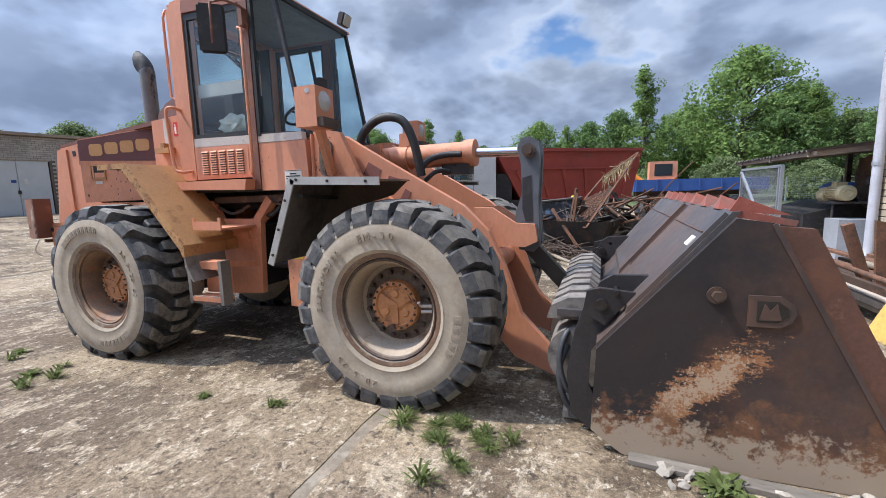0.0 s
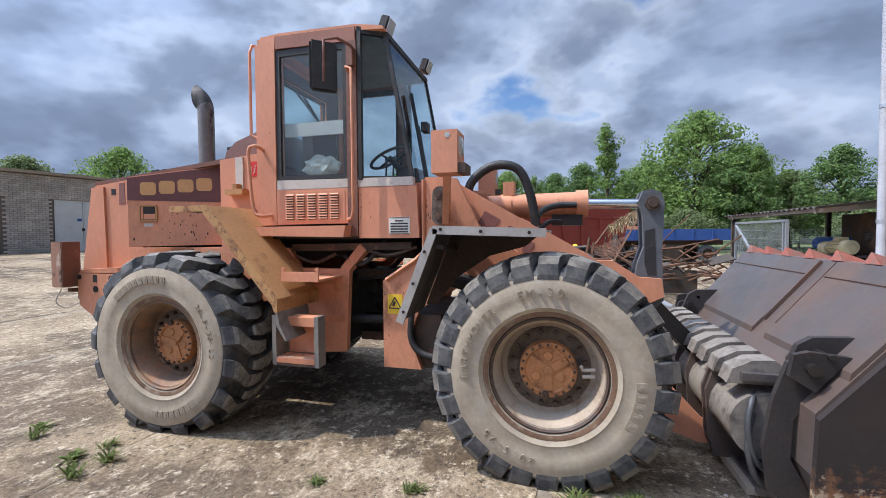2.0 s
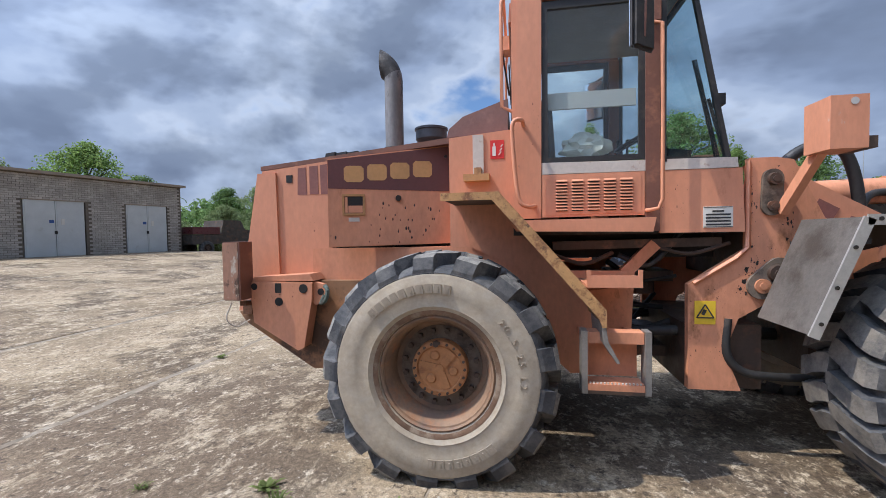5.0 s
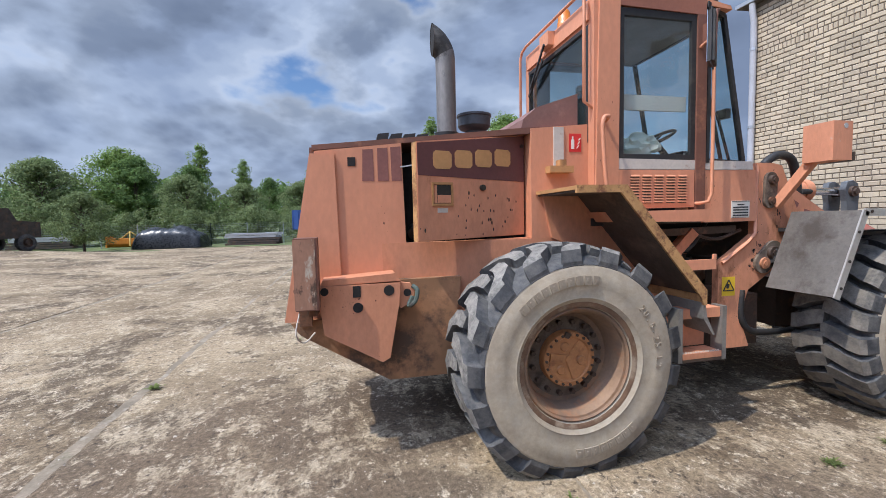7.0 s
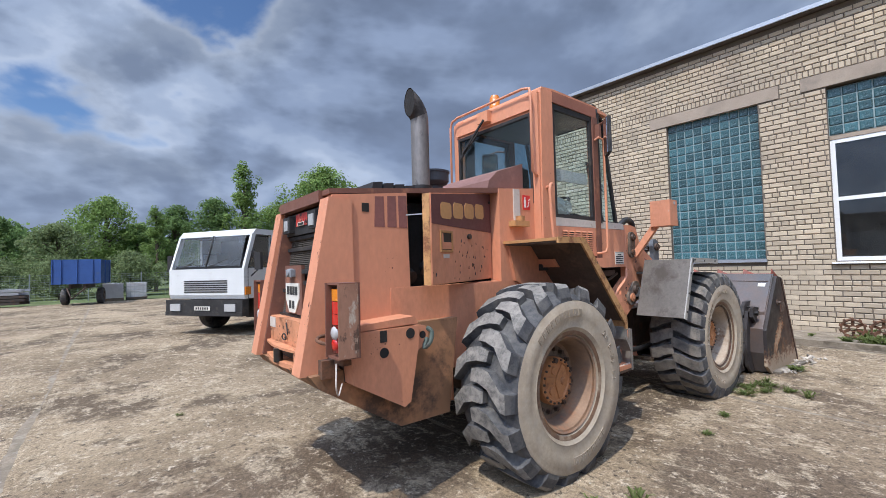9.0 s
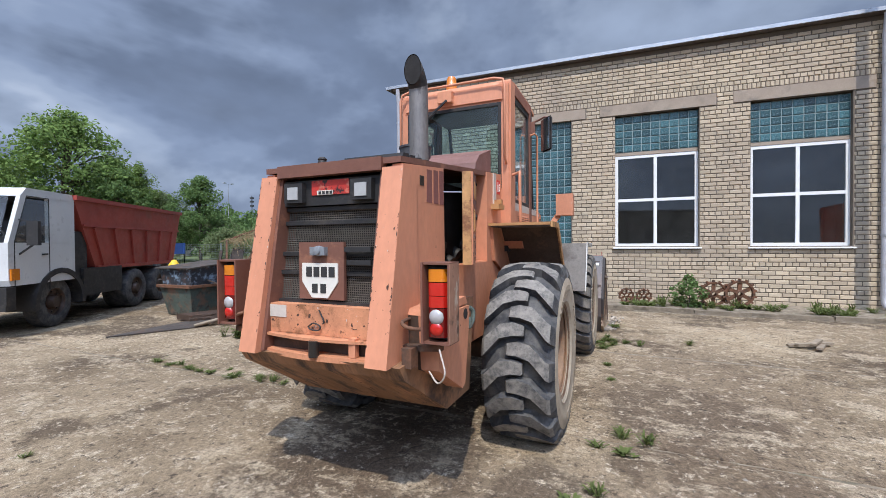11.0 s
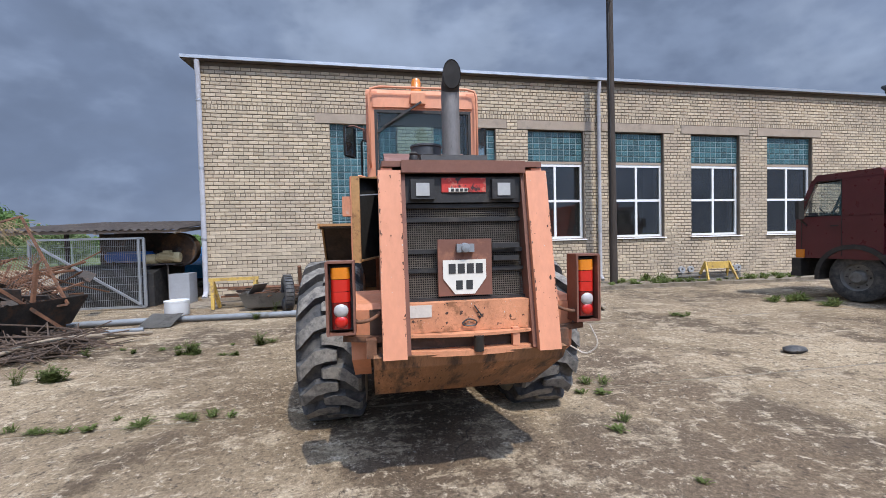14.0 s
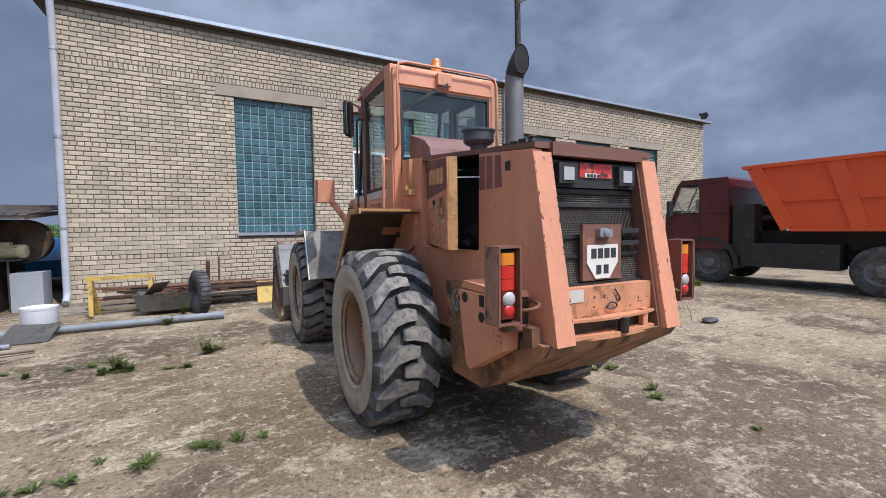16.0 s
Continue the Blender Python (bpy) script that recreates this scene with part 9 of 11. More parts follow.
# ---- scrap corner ----
sk = thing("scrap_container", Matrix.Translation((-0.72, 11.75, 0)), "chipped green scrap container with a flaking lid", "container")
bm = B()
lo = [bm.verts.new(p) for p in ((-0.80, -0.40, 0.03), (0.10, -0.40, 0.03), (0.10, 0.42, 0.03), (-0.80, 0.42, 0.03))]
hi = [bm.verts.new(p) for p in ((-0.92, -0.50, 0.68), (0.24, -0.50, 0.68), (0.24, 0.54, 0.68), (-0.92, 0.54, 0.68))]
bm.faces.new(lo)
bm.faces.new(hi)
for i in range(4):
    bm.faces.new((lo[i], lo[(i + 1) % 4], hi[(i + 1) % 4], hi[i]))
part("tub", bm, GREEN_CONT, sk, "chipped green tub", bevel=0.012, local=True)
bm = B()
box(bm, -0.97, 0.29, -0.55, 0.59, 0.66, 0.72)
part("rim", bm, BROWN_RUST, sk, bevel=0.01, local=True)
bm = B()
lo = [bm.verts.new(p) for p in ((-0.86, -0.46, 0.72), (0.24, -0.46, 0.72), (0.24, 0.50, 0.72), (-0.86, 0.50, 0.72))]
hi = [bm.verts.new(p) for p in ((-0.92, -0.52, 1.08), (0.36, -0.52, 1.20), (0.36, 0.56, 1.20), (-0.92, 0.56, 1.08))]
bm.faces.new(lo)
bm.faces.new(hi)
for i in range(4):
    bm.faces.new((lo[i], lo[(i + 1) % 4], hi[(i + 1) % 4], hi[i]))
part("upper_box", bm, BLUE_CONT, sk, "flaking blue and rust upper box", bevel=0.01, local=True)
bm = B()
prism(bm, [(-0.98, 1.085), (0.40, 1.212), (0.40, 1.237), (-0.98, 1.112)], "y", -0.57, 0.61)
part("lid", bm, SCRAP_DARK, sk, bevel=0.006, local=True)

tub = thing("scrap_tub", Matrix.Translation((-0.32, 10.72, 0)) @ Matrix.Rotation(radians(-14), 4, "Z"), "dark steel tub heaped with scrap metal", "container")
bm = B()
lo = [bm.verts.new(p) for p in ((-0.5, -0.5, 0.25), (0.6, -0.5, 0.25), (0.6, 0.5, 0.25), (-0.5, 0.5, 0.25))]
hi = [bm.verts.new(p) for p in ((-0.7, -0.65, 0.74), (0.82, -0.65, 0.74), (0.82, 0.65, 0.74), (-0.7, 0.65, 0.74))]
bm.faces.new(lo)
for i in range(4):
    bm.faces.new((lo[i], lo[(i + 1) % 4], hi[(i + 1) % 4], hi[i]))
bmesh.ops.solidify(bm, geom=bm.faces[:], thickness=0.02)
part("tub", bm, SCRAP_DARK, tub, local=True)
bm = B()
for s in (-1, 1):
    box(bm, -0.45, 0.55, s * 0.4 - 0.05, s * 0.4 + 0.05, 0.0, 0.25)
part("skid", bm, SCRAP_DARK, tub, local=True)


def rods(name, n_, cx, cy, cz, sx, sy, sz, lmin, lmax, r, material, label, seed, flat=0.12, group=""):
    """A heap of loose bars and sticks that cannot be counted."""
    rng = random.Random(seed)
    bm = B()
    for k in range(n_):
        L_ = rng.uniform(lmin, lmax)
        a, e = rng.uniform(0, math.pi), rng.gauss(0, flat)
        d = Vector((math.cos(a) * math.cos(e), math.sin(a) * math.cos(e), math.sin(e)))
        p = Vector((cx + rng.gauss(0, sx), cy + rng.gauss(0, sy), cz + abs(rng.gauss(0, sz)) + 0.03 + abs(d.z) * L_ / 2))
        bend = Vector((rng.gauss(0, 0.06), rng.gauss(0, 0.06), rng.gauss(0, 0.03))) * L_
        tube(bm, [p - d * L_ / 2, p + bend, p + d * L_ / 2], rng.uniform(0.6, 1.3) * r, 5)
    return solid(name, bm, material, label, "heap", kind="stuff", smooth=60)


def scrap_plates(n_, cx, cy, cz, sx, sy, sz, material, label, seed, smin=0.15, smax=0.6):
    rng = random.Random(seed)
    bm = B()
    for k in range(n_):
        m = Matrix.Translation((cx + rng.gauss(0, sx), cy + rng.gauss(0, sy), cz + abs(rng.gauss(0, sz)))) @ Euler((rng.gauss(0, 0.6), rng.gauss(0, 0.6), rng.uniform(0, 6.3))).to_matrix().to_4x4()
        a, b = rng.uniform(smin, smax), rng.uniform(smin * 0.5, smax * 0.5)
        box(bm, -a / 2, a / 2, -b / 2, b / 2, -0.012, 0.012, m)
    return solid("scrap_heap", bm, material, label, "heap", kind="stuff")


rods("stick_heap", 300, -1.05, 9.85, 0.0, 0.34, 0.34, 0.06, 0.5, 1.3, 0.011, STICKS, "heap of dry branches and rusty rods on concrete", 4)
rods("rod_heap", 26, -0.25, 10.8, 0.5, 0.30, 0.25, 0.10, 0.5, 1.0, 0.014, SCRAP_DARK, "tangle of rusty rods heaped in the tub", 6, 0.4)
scrap_plates(44, -0.3, 10.75, 0.45, 0.34, 0.26, 0.16, SCRAP_DARK, "dark scrap plates heaped in the tub", 8)
scrap_plates(34, 0.5, 11.9, 0.35, 0.45, 0.4, 0.35, SCRAP_DARK, "dark scrap sheets piled behind the container", 9)
scrap_plates(26, 1.6, 12.6, 0.3, 0.9, 0.6, 0.35, SCRAP_DARK, "dark scrap on the ground beyond the container", 10)
rods("rod_heap", 50, 1.6, 12.4, 0.3, 0.8, 0.6, 0.3, 0.8, 2.2, 0.025, BROWN_RUST, "rusty bars thrown on the scrap", 12, 0.35)
# yellow cover on the far end of the container
bm = B()
lathe(bm, [(0.0, 0.26), (0.05, 0.25), (0.10, 0.17), (0.17, 0.06), (0.19, 0.0), (0.0, 0.0)], (-0.62, 13.3, 0.98), 14, "z")
yc = solid("yellow_cover", bm, WARN_YELLOW, "small yellow plastic cover set on a post behind the container", "cover", smooth=50)
bm = B()
cyl(bm, (-0.62, 13.3, 0), (-0.62, 13.3, 0.98), 0.04, seg=8)
solid("short_post", bm, SCRAP_DARK, "short dark post behind the container", "post")
# the plain board with worn letters on the scrap's side
bm = B()
box(bm, 0.25, 2.2, 11.95, 12.0, 0.05, 0.62)
solid("scrap_board", bm, SCRAP_DARK, "dark board before the scrap with pale bars", "board", bevel=0.006)

mf = thing("chainlink_screen", Matrix.Translation((-0.8, 10.4, 0.4)), "rusty frame of chain-link leaning on the scrap heap", "frame")
cor = [Vector((0.18, 12.34, 1.73)), Vector((-0.80, 11.14, 0.48)), Vector((-0.14, 9.95, 0.63)), Vector((0.90, 11.33, 2.22))]
for a, b in ((0, 1), (1, 2), (2, 3), (3, 0)):
    bm = B()
    bar(bm, cor[a], cor[b], 0.035, 0.035, (1, 0, 0))
    part("frame_bar", bm, BROWN_RUST, mf)
bm = B()
def fpt(u, v):
    return cor[0].lerp(cor[3], u).lerp(cor[1].lerp(cor[2], u), v)
for k in range(-22, 23):
    for sgn in (1, -1):
        pts = []
        for q in range(0, 25):
            u = q / 24
            v = k / 22 + sgn * u * 1.4 + (0 if sgn > 0 else 1)
            if 0.42 <= v <= 1 and 0 <= u <= 1:
                pts.append(fpt(u, v))
        for p, q in zip(pts, pts[1:]):
            bar(bm, p, q, 0.006, 0.006)
w = part("chain_link", bm, BROWN_RUST, mf, "rusty chain-link")
tagged(w, kind="stuff")
rng = random.Random(14)
bm = B()
for k in range(260):
    u = rng.uniform(0.05, 0.95)
    p = fpt(u, abs(rng.gauss(0, 0.07)) * (0.5 + u))
    d = Vector((rng.gauss(0, 0.05), rng.gauss(0, 0.16), rng.gauss(-0.10, 0.08)))
    tube(bm, [p, p + d * 0.6 + Vector((0, 0, 0.02)), p + d * 1.3], 0.0045, 4)
w = part("dry_grass", bm, STRAW, mf, "hanging dry grass")
tagged(w, kind="stuff")
for a, b in (((-0.6, 10.9, 0.3), (-0.4, 10.75, 1.45)), ((-0.5, 10.3, 0.2), (-0.35, 10.25, 1.35)), ((-0.3, 9.9, 0.2), (-0.9, 10.4, 1.0))):
    bm = B()
    bar(bm, a, b, 0.05, 0.05)
    solid("scrap_bar", bm, BROWN_RUST, "rusty steel bar standing in the scrap", "steel bar", "bars in the scrap")
bm = B()
prism(bm, [(-3.55, 10.75), (-2.35, 10.1), (-0.95, 10.15), (-1.15, 10.75), (-2.35, 10.9)], "z", 0.012, 0.03)
solid("steel_sheet", bm, SCRAP_DARK, "dark steel sheet lying on the concrete", "steel sheet")
bm = B()
prism(bm, [(-1.95, 11.25), (-2.0, 10.75), (-0.95, 10.3), (-0.85, 10.85)], "z", 0.035, 0.15)
solid("steel_plate", bm, GREASY, "thick rusty steel plate lying beside the container", "steel plate", bevel=0.01)
for k, (a, b) in enumerate((((-2.2, 10.15, 0.05), (-1.2, 9.95, 0.08)), ((-2.1, 10.05, 0.05), (-1.1, 9.85, 0.07)))):
    bm = B()
    tube(bm, [a, b], 0.035, 8)
    solid("wooden_stick", bm, WOOD, "pale bare stick lying on the ground", "stick", "pale sticks", smooth=50)
bm = B()
tube(bm, [(-2.35, 10.15, 0.05), (-1.75, 9.85, 0.16), (-1.2, 9.4, 0.24), (-0.36, 8.54, 0.10)], 0.032, 8, curve=6)
solid("bent_pipe", bm, WOOD, "long pale bent pipe propped on the branches", "pipe", smooth=60)

# ---- lean-to shed past the corner ----
shed = thing("lean_to_shed", Matrix.Translation((3.2, 11.0, 0)), "open lean-to shed with a corrugated roof", "shed")
bm = B()
n_ = 46
g0, g1, g2 = [], [], []
for i in range(n_ * 4 + 1):
    y = 9.60 + 4.45 * i / (n_ * 4)
    w = 0.022 * math.cos(2 * math.pi * i / 8)
    g0.append(bm.verts.new((3.46, y, 2.0 + w)))
    g1.append(bm.verts.new((5.4, y, 2.20 + w)))
    g2.append(bm.verts.new((8.4, y, 2.42 + w)))
for i in range(n_ * 4):
    bm.faces.new((g0[i], g0[i + 1], g1[i + 1], g1[i]))
    bm.faces.new((g1[i], g1[i + 1], g2[i + 1], g2[i]))
bmesh.ops.solidify(bm, geom=bm.faces[:], thickness=0.012)
part("roof", bm, SLATE, shed, "weathered corrugated roof", smooth=50)
bm = B()
for x, y, z in ((3.62, 13.85, 1.95), (8.2, 13.6, 2.35), (8.2, 9.75, 2.35), (5.7, 13.6, 2.15)):
    bar(bm, (x, y, -0.05), (x, y, z), 0.09, 0.09, (1, 0, 0))
pieces("post", bm, SCRAP_DARK, shed)
bm = B()
for y in (9.75, 11.6, 13.6):
    bar(bm, (3.5, y, 1.94), (8.3, y, 2.33), 0.06, 0.09)
bar(bm, (3.56, 9.63, 1.955), (3.56, 14.0, 1.955), 0.05, 0.07)
pieces("rafter", bm, LINTEL, shed)
bm = B()
box(bm, 8.2, 8.3, 12.2, 13.7, 0, 2.3)
part("back_screen", bm, SCRAP_DARK, shed)
# wire gate leaning before it
gate = thing("wire_gate", Matrix.Translation((3.37, 11.7, 0)), "galvanised wire mesh gate standing before the shed", "gate")
gx, gy0, gy1, gz0, gz1 = 3.37, 10.42, 12.95, 0.06, 1.785
for p, q in (((gx, gy0, gz0), (gx, gy0, gz1)), ((gx, gy1, gz0), (gx, gy1, gz1)), ((gx, gy0, gz0), (gx, gy1, gz0)), ((gx, gy0, gz1), (gx, gy1, gz1)), ((gx - 0.03, gy0 + 0.1, gz0 + 0.05), (gx - 0.03, gy1 - 0.05, gz1 - 0.06)), ((gx, gy0 + 0.12, gz0), (gx, gy0 + 0.12, gz1))):
    bm = B()
    bar(bm, p, q, 0.05, 0.05, (1, 0, 0))
    part("gate_bar", bm, WIRE_MESH, gate)
bm = B()
for k in range(60):
    y = gy0 + (gy1 - gy0) * k / 59
    bar(bm, (gx, y, gz0), (gx, y, gz1), 0.005, 0.005, (1, 0, 0))
for k in range(10):
    z = gz0 + (gz1 - gz0) * k / 9
    bar(bm, (gx, gy0, z), (gx, gy1, z), 0.007, 0.007)
w = part("wire_mesh", bm, WIRE_MESH, gate)
tagged(w, kind="stuff")
# conveyor machine with its motor under the shed
cm = thing("sorting_machine", Matrix.Translation((3.9, 10.0, 0)), "dark machine with a rusty drum and cream motor", "machine")
bm = B()
cyl(bm, (4.55, 10.10, 1.45), (4.85, 10.11, 1.46), 0.47, seg=36)
bmesh.ops.bevel(bm, geom=[e for e in bm.edges if e.calc_face_angle(0) > 1.0], offset=0.02, segments=2, affect="EDGES")
drum = part("drum", bm, DRUM_RUST, cm, "dark rust-brown drum end", smooth=40)
bm = B()
lathe(bm, [(0.43, 4.535), (0.455, 4.535), (0.465, 4.552), (0.42, 4.552)], (0, 10.10, 1.45), 36, "x", closed=True)
lathe(bm, [(0.0, 4.50), (0.07, 4.50), (0.075, 4.552)], (0, 10.10, 1.45), 20, "x")
pieces("drum_rim", bm, SCRAP_DARK, drum, smooth=40)
bm = B()
prism(bm, [(3.75, 0.0), (5.6, 0.0), (5.6, 1.06), (4.5, 1.06), (3.75, 0.86)], "y", 10.40, 12.6)
part("housing", bm, BLACK, cm, "black sheet housing", bevel=0.02)
# added panel keeps the space above the tank dark
bm = B()
box(bm, 5.45, 5.5, 10.35, 12.6, 1.06, 1.95)
part("back_sheet", bm, SCRAP_DARK, cm, "dark panel added behind the tank")
bm = B()
lathe(bm, [(0.0, 10.80), (0.10, 10.81), (0.15, 10.86), (0.156, 10.90), (0.156, 11.36), (0.162, 11.365), (0.162, 11.39), (0.156, 11.395), (0.156, 11.92), (0.15, 11.97), (0.10, 12.02), (0.0, 12.03)], (4.7, 0, 1.285), 28, "y")
part("blue_tank", bm, TANK_BLUE, cm, "bright blue round tank", smooth=40)
bm = B()
for y in (11.05, 11.8):
    box(bm, 4.58, 4.82, y - 0.03, y + 0.03, 1.055, 1.16)
pieces("tank_saddle", bm, SCRAP_DARK, cm)
MZ, MX = 1.257, 4.18
bm = B()
cyl(bm, (MX, 10.48, MZ), (MX, 9.98, MZ), 0.118, seg=24)
mo = part("motor", bm, CREAM_MOTOR, cm, "cream ribbed electric motor", smooth=30)
bm = B()
for k in range(22):
    box(bm, -0.004, 0.004, 10.04, 10.42, 0.116, 0.14, Matrix.Translation((MX, 0, MZ)) @ Matrix.Rotation(2 * math.pi * k / 22, 4, "Y"))
pieces("motor_fin", bm, CREAM_MOTOR, mo)
bm = B()
lathe(bm, [(0.143, 10.04), (0.143, 9.95), (0.125, 9.915), (0.06, 9.905), (0.05, 9.915), (0.0, 9.915)], (MX, 0, MZ), 24, "y")
part("fan_cover", bm, CREAM_MOTOR, mo, "rusty-rimmed fan cover", smooth=40)
bm = B()
lathe(bm, [(0.0, 10.475), (0.10, 10.475), (0.145, 10.50), (0.15, 10.54), (0.15, 10.72), (0.13, 10.75), (0.0, 10.75)], (MX, 0, MZ - 0.045), 24, "y")
part("gear_case", bm, CREAM_MOTOR, mo, "round cream gear case", smooth=40)
bm = B()
box(bm, MX - 0.08, MX + 0.08, 10.15, 10.32, MZ + 0.12, MZ + 0.19)
part("terminal_box", bm, CREAM_MOTOR, mo, bevel=0.01)
bm = B()
box(bm, 4.05, 4.54, 10.0, 10.72, 1.06, 1.10)
cyl(bm, (4.10, 10.20, 0.0), (4.10, 10.20, 1.06), 0.022, seg=10)
cyl(bm, (4.45, 10.66, 0.0), (4.45, 10.66, 1.06), 0.022, seg=10)
pieces("motor_stand", bm, SCRAP_DARK, cm)
bm = B()
prism(bm, [(3.98, 9.64), (4.5, 9.64), (4.5, 10.15), (3.98, 10.15)], "z", 0.0, 0.81)
part("machine_leg_box", bm, PIPE_GREY, cm, "pale grey sheet box under the motor", bevel=0.006)
bm = B()
lathe(bm, [(0.0, 0.0), (0.245, 0.0), (0.255, 0.02), (0.255, 0.29), (0.262, 0.295), (0.262, 0.335), (0.24, 0.34), (0.23, 0.31), (0.0, 0.31)], (2.15, 9.19, 0.0), 24, "z")
solid("plastic_tub", bm, PLASTIC_WHITE, "round white plastic tub by the shed", "tub", smooth=40)
bm = B()
vs = []
for i in range(9):
    for j in range(6):
        u, v = i / 8, j / 5
        vs.append(bm.verts.new((0.56 + 0.56 * v, 8.66 + 0.6 * u - 0.04 * v, 0.012 + 0.185 * v + 0.012 * v * math.sin(u * 5 + v * 3))))
for i in range(8):
    for j in range(5):
        bm.faces.new((vs[i * 6 + j], vs[(i + 1) * 6 + j], vs[(i + 1) * 6 + j + 1], vs[i * 6 + j + 1]))
bmesh.ops.solidify(bm, geom=bm.faces[:], thickness=0.006)
solid("zinc_sheet", bm, GREYALU, "bent grey metal sheet lying over the pipe", "metal sheet", smooth=60)
for a, b, r in (((0.97, 11.3, 0.07), (1.10, 9.0, 0.07), 0.060), ((1.12, 8.95, 0.07), (1.10, 6.33, 0.07), 0.060)):
    bm = B()
    cyl(bm, a, b, r, seg=20)
    d = (Vector(b) - Vector(a)).normalized()
    cyl(bm, Vector(b) - d * 0.16, Vector(b) + d * 0.02, r + 0.012, seg=20)
    solid("drain_pipe", bm, PIPE_DULL, "long grey plastic pipe lying on the concrete", "pipe", "grey pipes", smooth=40)
bm = B()
cyl(bm, (0.1, 9.6, 0.06), (0.2, 8.95, 0.06), 0.04, seg=14)
solid("pipe_piece", bm, PIPE_DULL, "short grey pipe on the ground", "pipe", smooth=40)
# yellow trestle
yt = thing("yellow_trestle", Matrix.Translation((2.5, 8.1, 0)), "scuffed yellow steel trestle by the wall", "trestle")
bm = B()
bar(bm, (2.5, 8.62, 0.74), (2.6, 7.52, 0.74), 0.065, 0.075)
part("beam", bm, YELLOW_STEEL, yt, bevel=0.006)
for y, x in ((8.54, 2.5), (7.6, 2.6)):
    for dx in (-0.03, 0.35):
        bm = B()
        bar(bm, (x, y, 0.74), (x + dx, y - 0.03 * (dx > 0), 0.03), 0.07, 0.07, (0, 1, 0))
        part("leg", bm, YELLOW_STEEL, yt, bevel=0.006)
# trough with scrap
tr = thing("mortar_trough", Matrix.Translation((2.35, 7.3, 0)), "grey mortar trough filled with odds and ends", "trough")
bm = B()
lo = [bm.verts.new(p) for p in ((2.15, 6.92, 0.08), (2.15, 7.72, 0.08), (2.6, 7.72, 0.08), (2.6, 6.92, 0.08))]
hi = [bm.verts.new(p) for p in ((2.05, 6.8, 0.42), (2.05, 7.84, 0.42), (2.7, 7.84, 0.42), (2.7, 6.8, 0.42))]
bm.faces.new(lo)
for i in range(4):
    bm.faces.new((lo[i], lo[(i + 1) % 4], hi[(i + 1) % 4], hi[i]))
bmesh.ops.solidify(bm, geom=bm.faces[:], thickness=0.015)
part("trough", bm, GREYALU, tr)
bm = B()
bar(bm, (2.4, 7.6, 0.34), (2.15, 7.35, 0.64), 0.35, 0.012)
part("board", bm, GREYALU, tr)
rods("rod_heap", 26, 2.38, 7.15, 0.27, 0.14, 0.22, 0.06, 0.3, 0.7, 0.014, BROWN_RUST, "small rusty offcuts lying in the trough", 31)
# long stock against the wall
rng = random.Random(17)
for k in range(26):
    L_ = rng.uniform(2.2, 4.2)
    y = rng.uniform(5.5, 7.4)
    x, z = rng.uniform(2.75, 3.9), 0.10 + 0.055 * (k // 4)
    bm = B()
    if k % 3:
        box(bm, x, x + rng.uniform(0.04, 0.12), y - L_ / 2, y + L_ / 2, z, z + rng.uniform(0.03, 0.07), Matrix.Rotation(rng.gauss(0, 0.015), 4, "Z"))
    else:
        cyl(bm, (x, y - L_ / 2, z + 0.04), (x + rng.gauss(0, 0.1), y + L_ / 2, z + 0.04), rng.uniform(0.03, 0.06), seg=12)
    solid("steel_length", bm, rng.choice((BROWN_RUST, SCRAP_DARK, BROWN_RUST, GREASY, WOOD, CREAM)), "rusty length of steel stacked against the wall", "steel stock", "steel stock by the wall")
ty = thing("discarded_tyre", Matrix.Translation((1.95, 6.72, 0)), "worn car tyre standing upright by the stock", "tyre")
bm = B()
lathe(bm, [(0.22, -0.07), (0.26, -0.10), (0.36, -0.11), (0.41, -0.085), (0.42, 0.0), (0.41, 0.085), (0.36, 0.11), (0.26, 0.10), (0.22, 0.07)], (0, 0, 0), 36, "y", closed=True)
bm.transform(Matrix.Translation((1.95, 6.72, 0.42)) @ Matrix.Rotation(radians(18), 4, "Z"))
part("tyre", bm, RUBBER, ty, smooth=45)
bm = B()
for k in range(30):
    a = 2 * math.pi * k / 30
    box(bm, 0.415, 0.43, -0.08, 0.08, -0.03, 0.03, Matrix.Translation((1.95, 6.72, 0.42)) @ Matrix.Rotation(radians(18), 4, "Z") @ Matrix.Rotation(a, 4, "Y"))
part("tread", bm, RUBBER, ty)
bm = B()
bar(bm, (3.12, 6.60, 0.0), (2.79, 6.58, 0.99), 0.10, 0.08, (0, 1, 0))
solid("steel_post", bm, BROWN_RUST, "stub of rusty steel channel standing in the stock", "post", bevel=0.006)
bm = B()
prism(bm, [(2.60, 0.0), (2.64, 0.0), (2.84, 0.46), (2.80, 0.46)], "y", 5.28, 5.62)
solid("yellow_board", bm, YELLOW_STEEL, "scuffed yellow steel board leaning on the stock", "board", bevel=0.006)
bm = B()
prism(bm, [(3.02, 0.02), (3.16, 0.0), (3.08, 1.02), (2.94, 1.05)], "y", 6.35, 6.39)
solid("rusty_beam", bm, BROWN_RUST, "rusty beam leaning at the stock of steel", "beam", bevel=0.004)

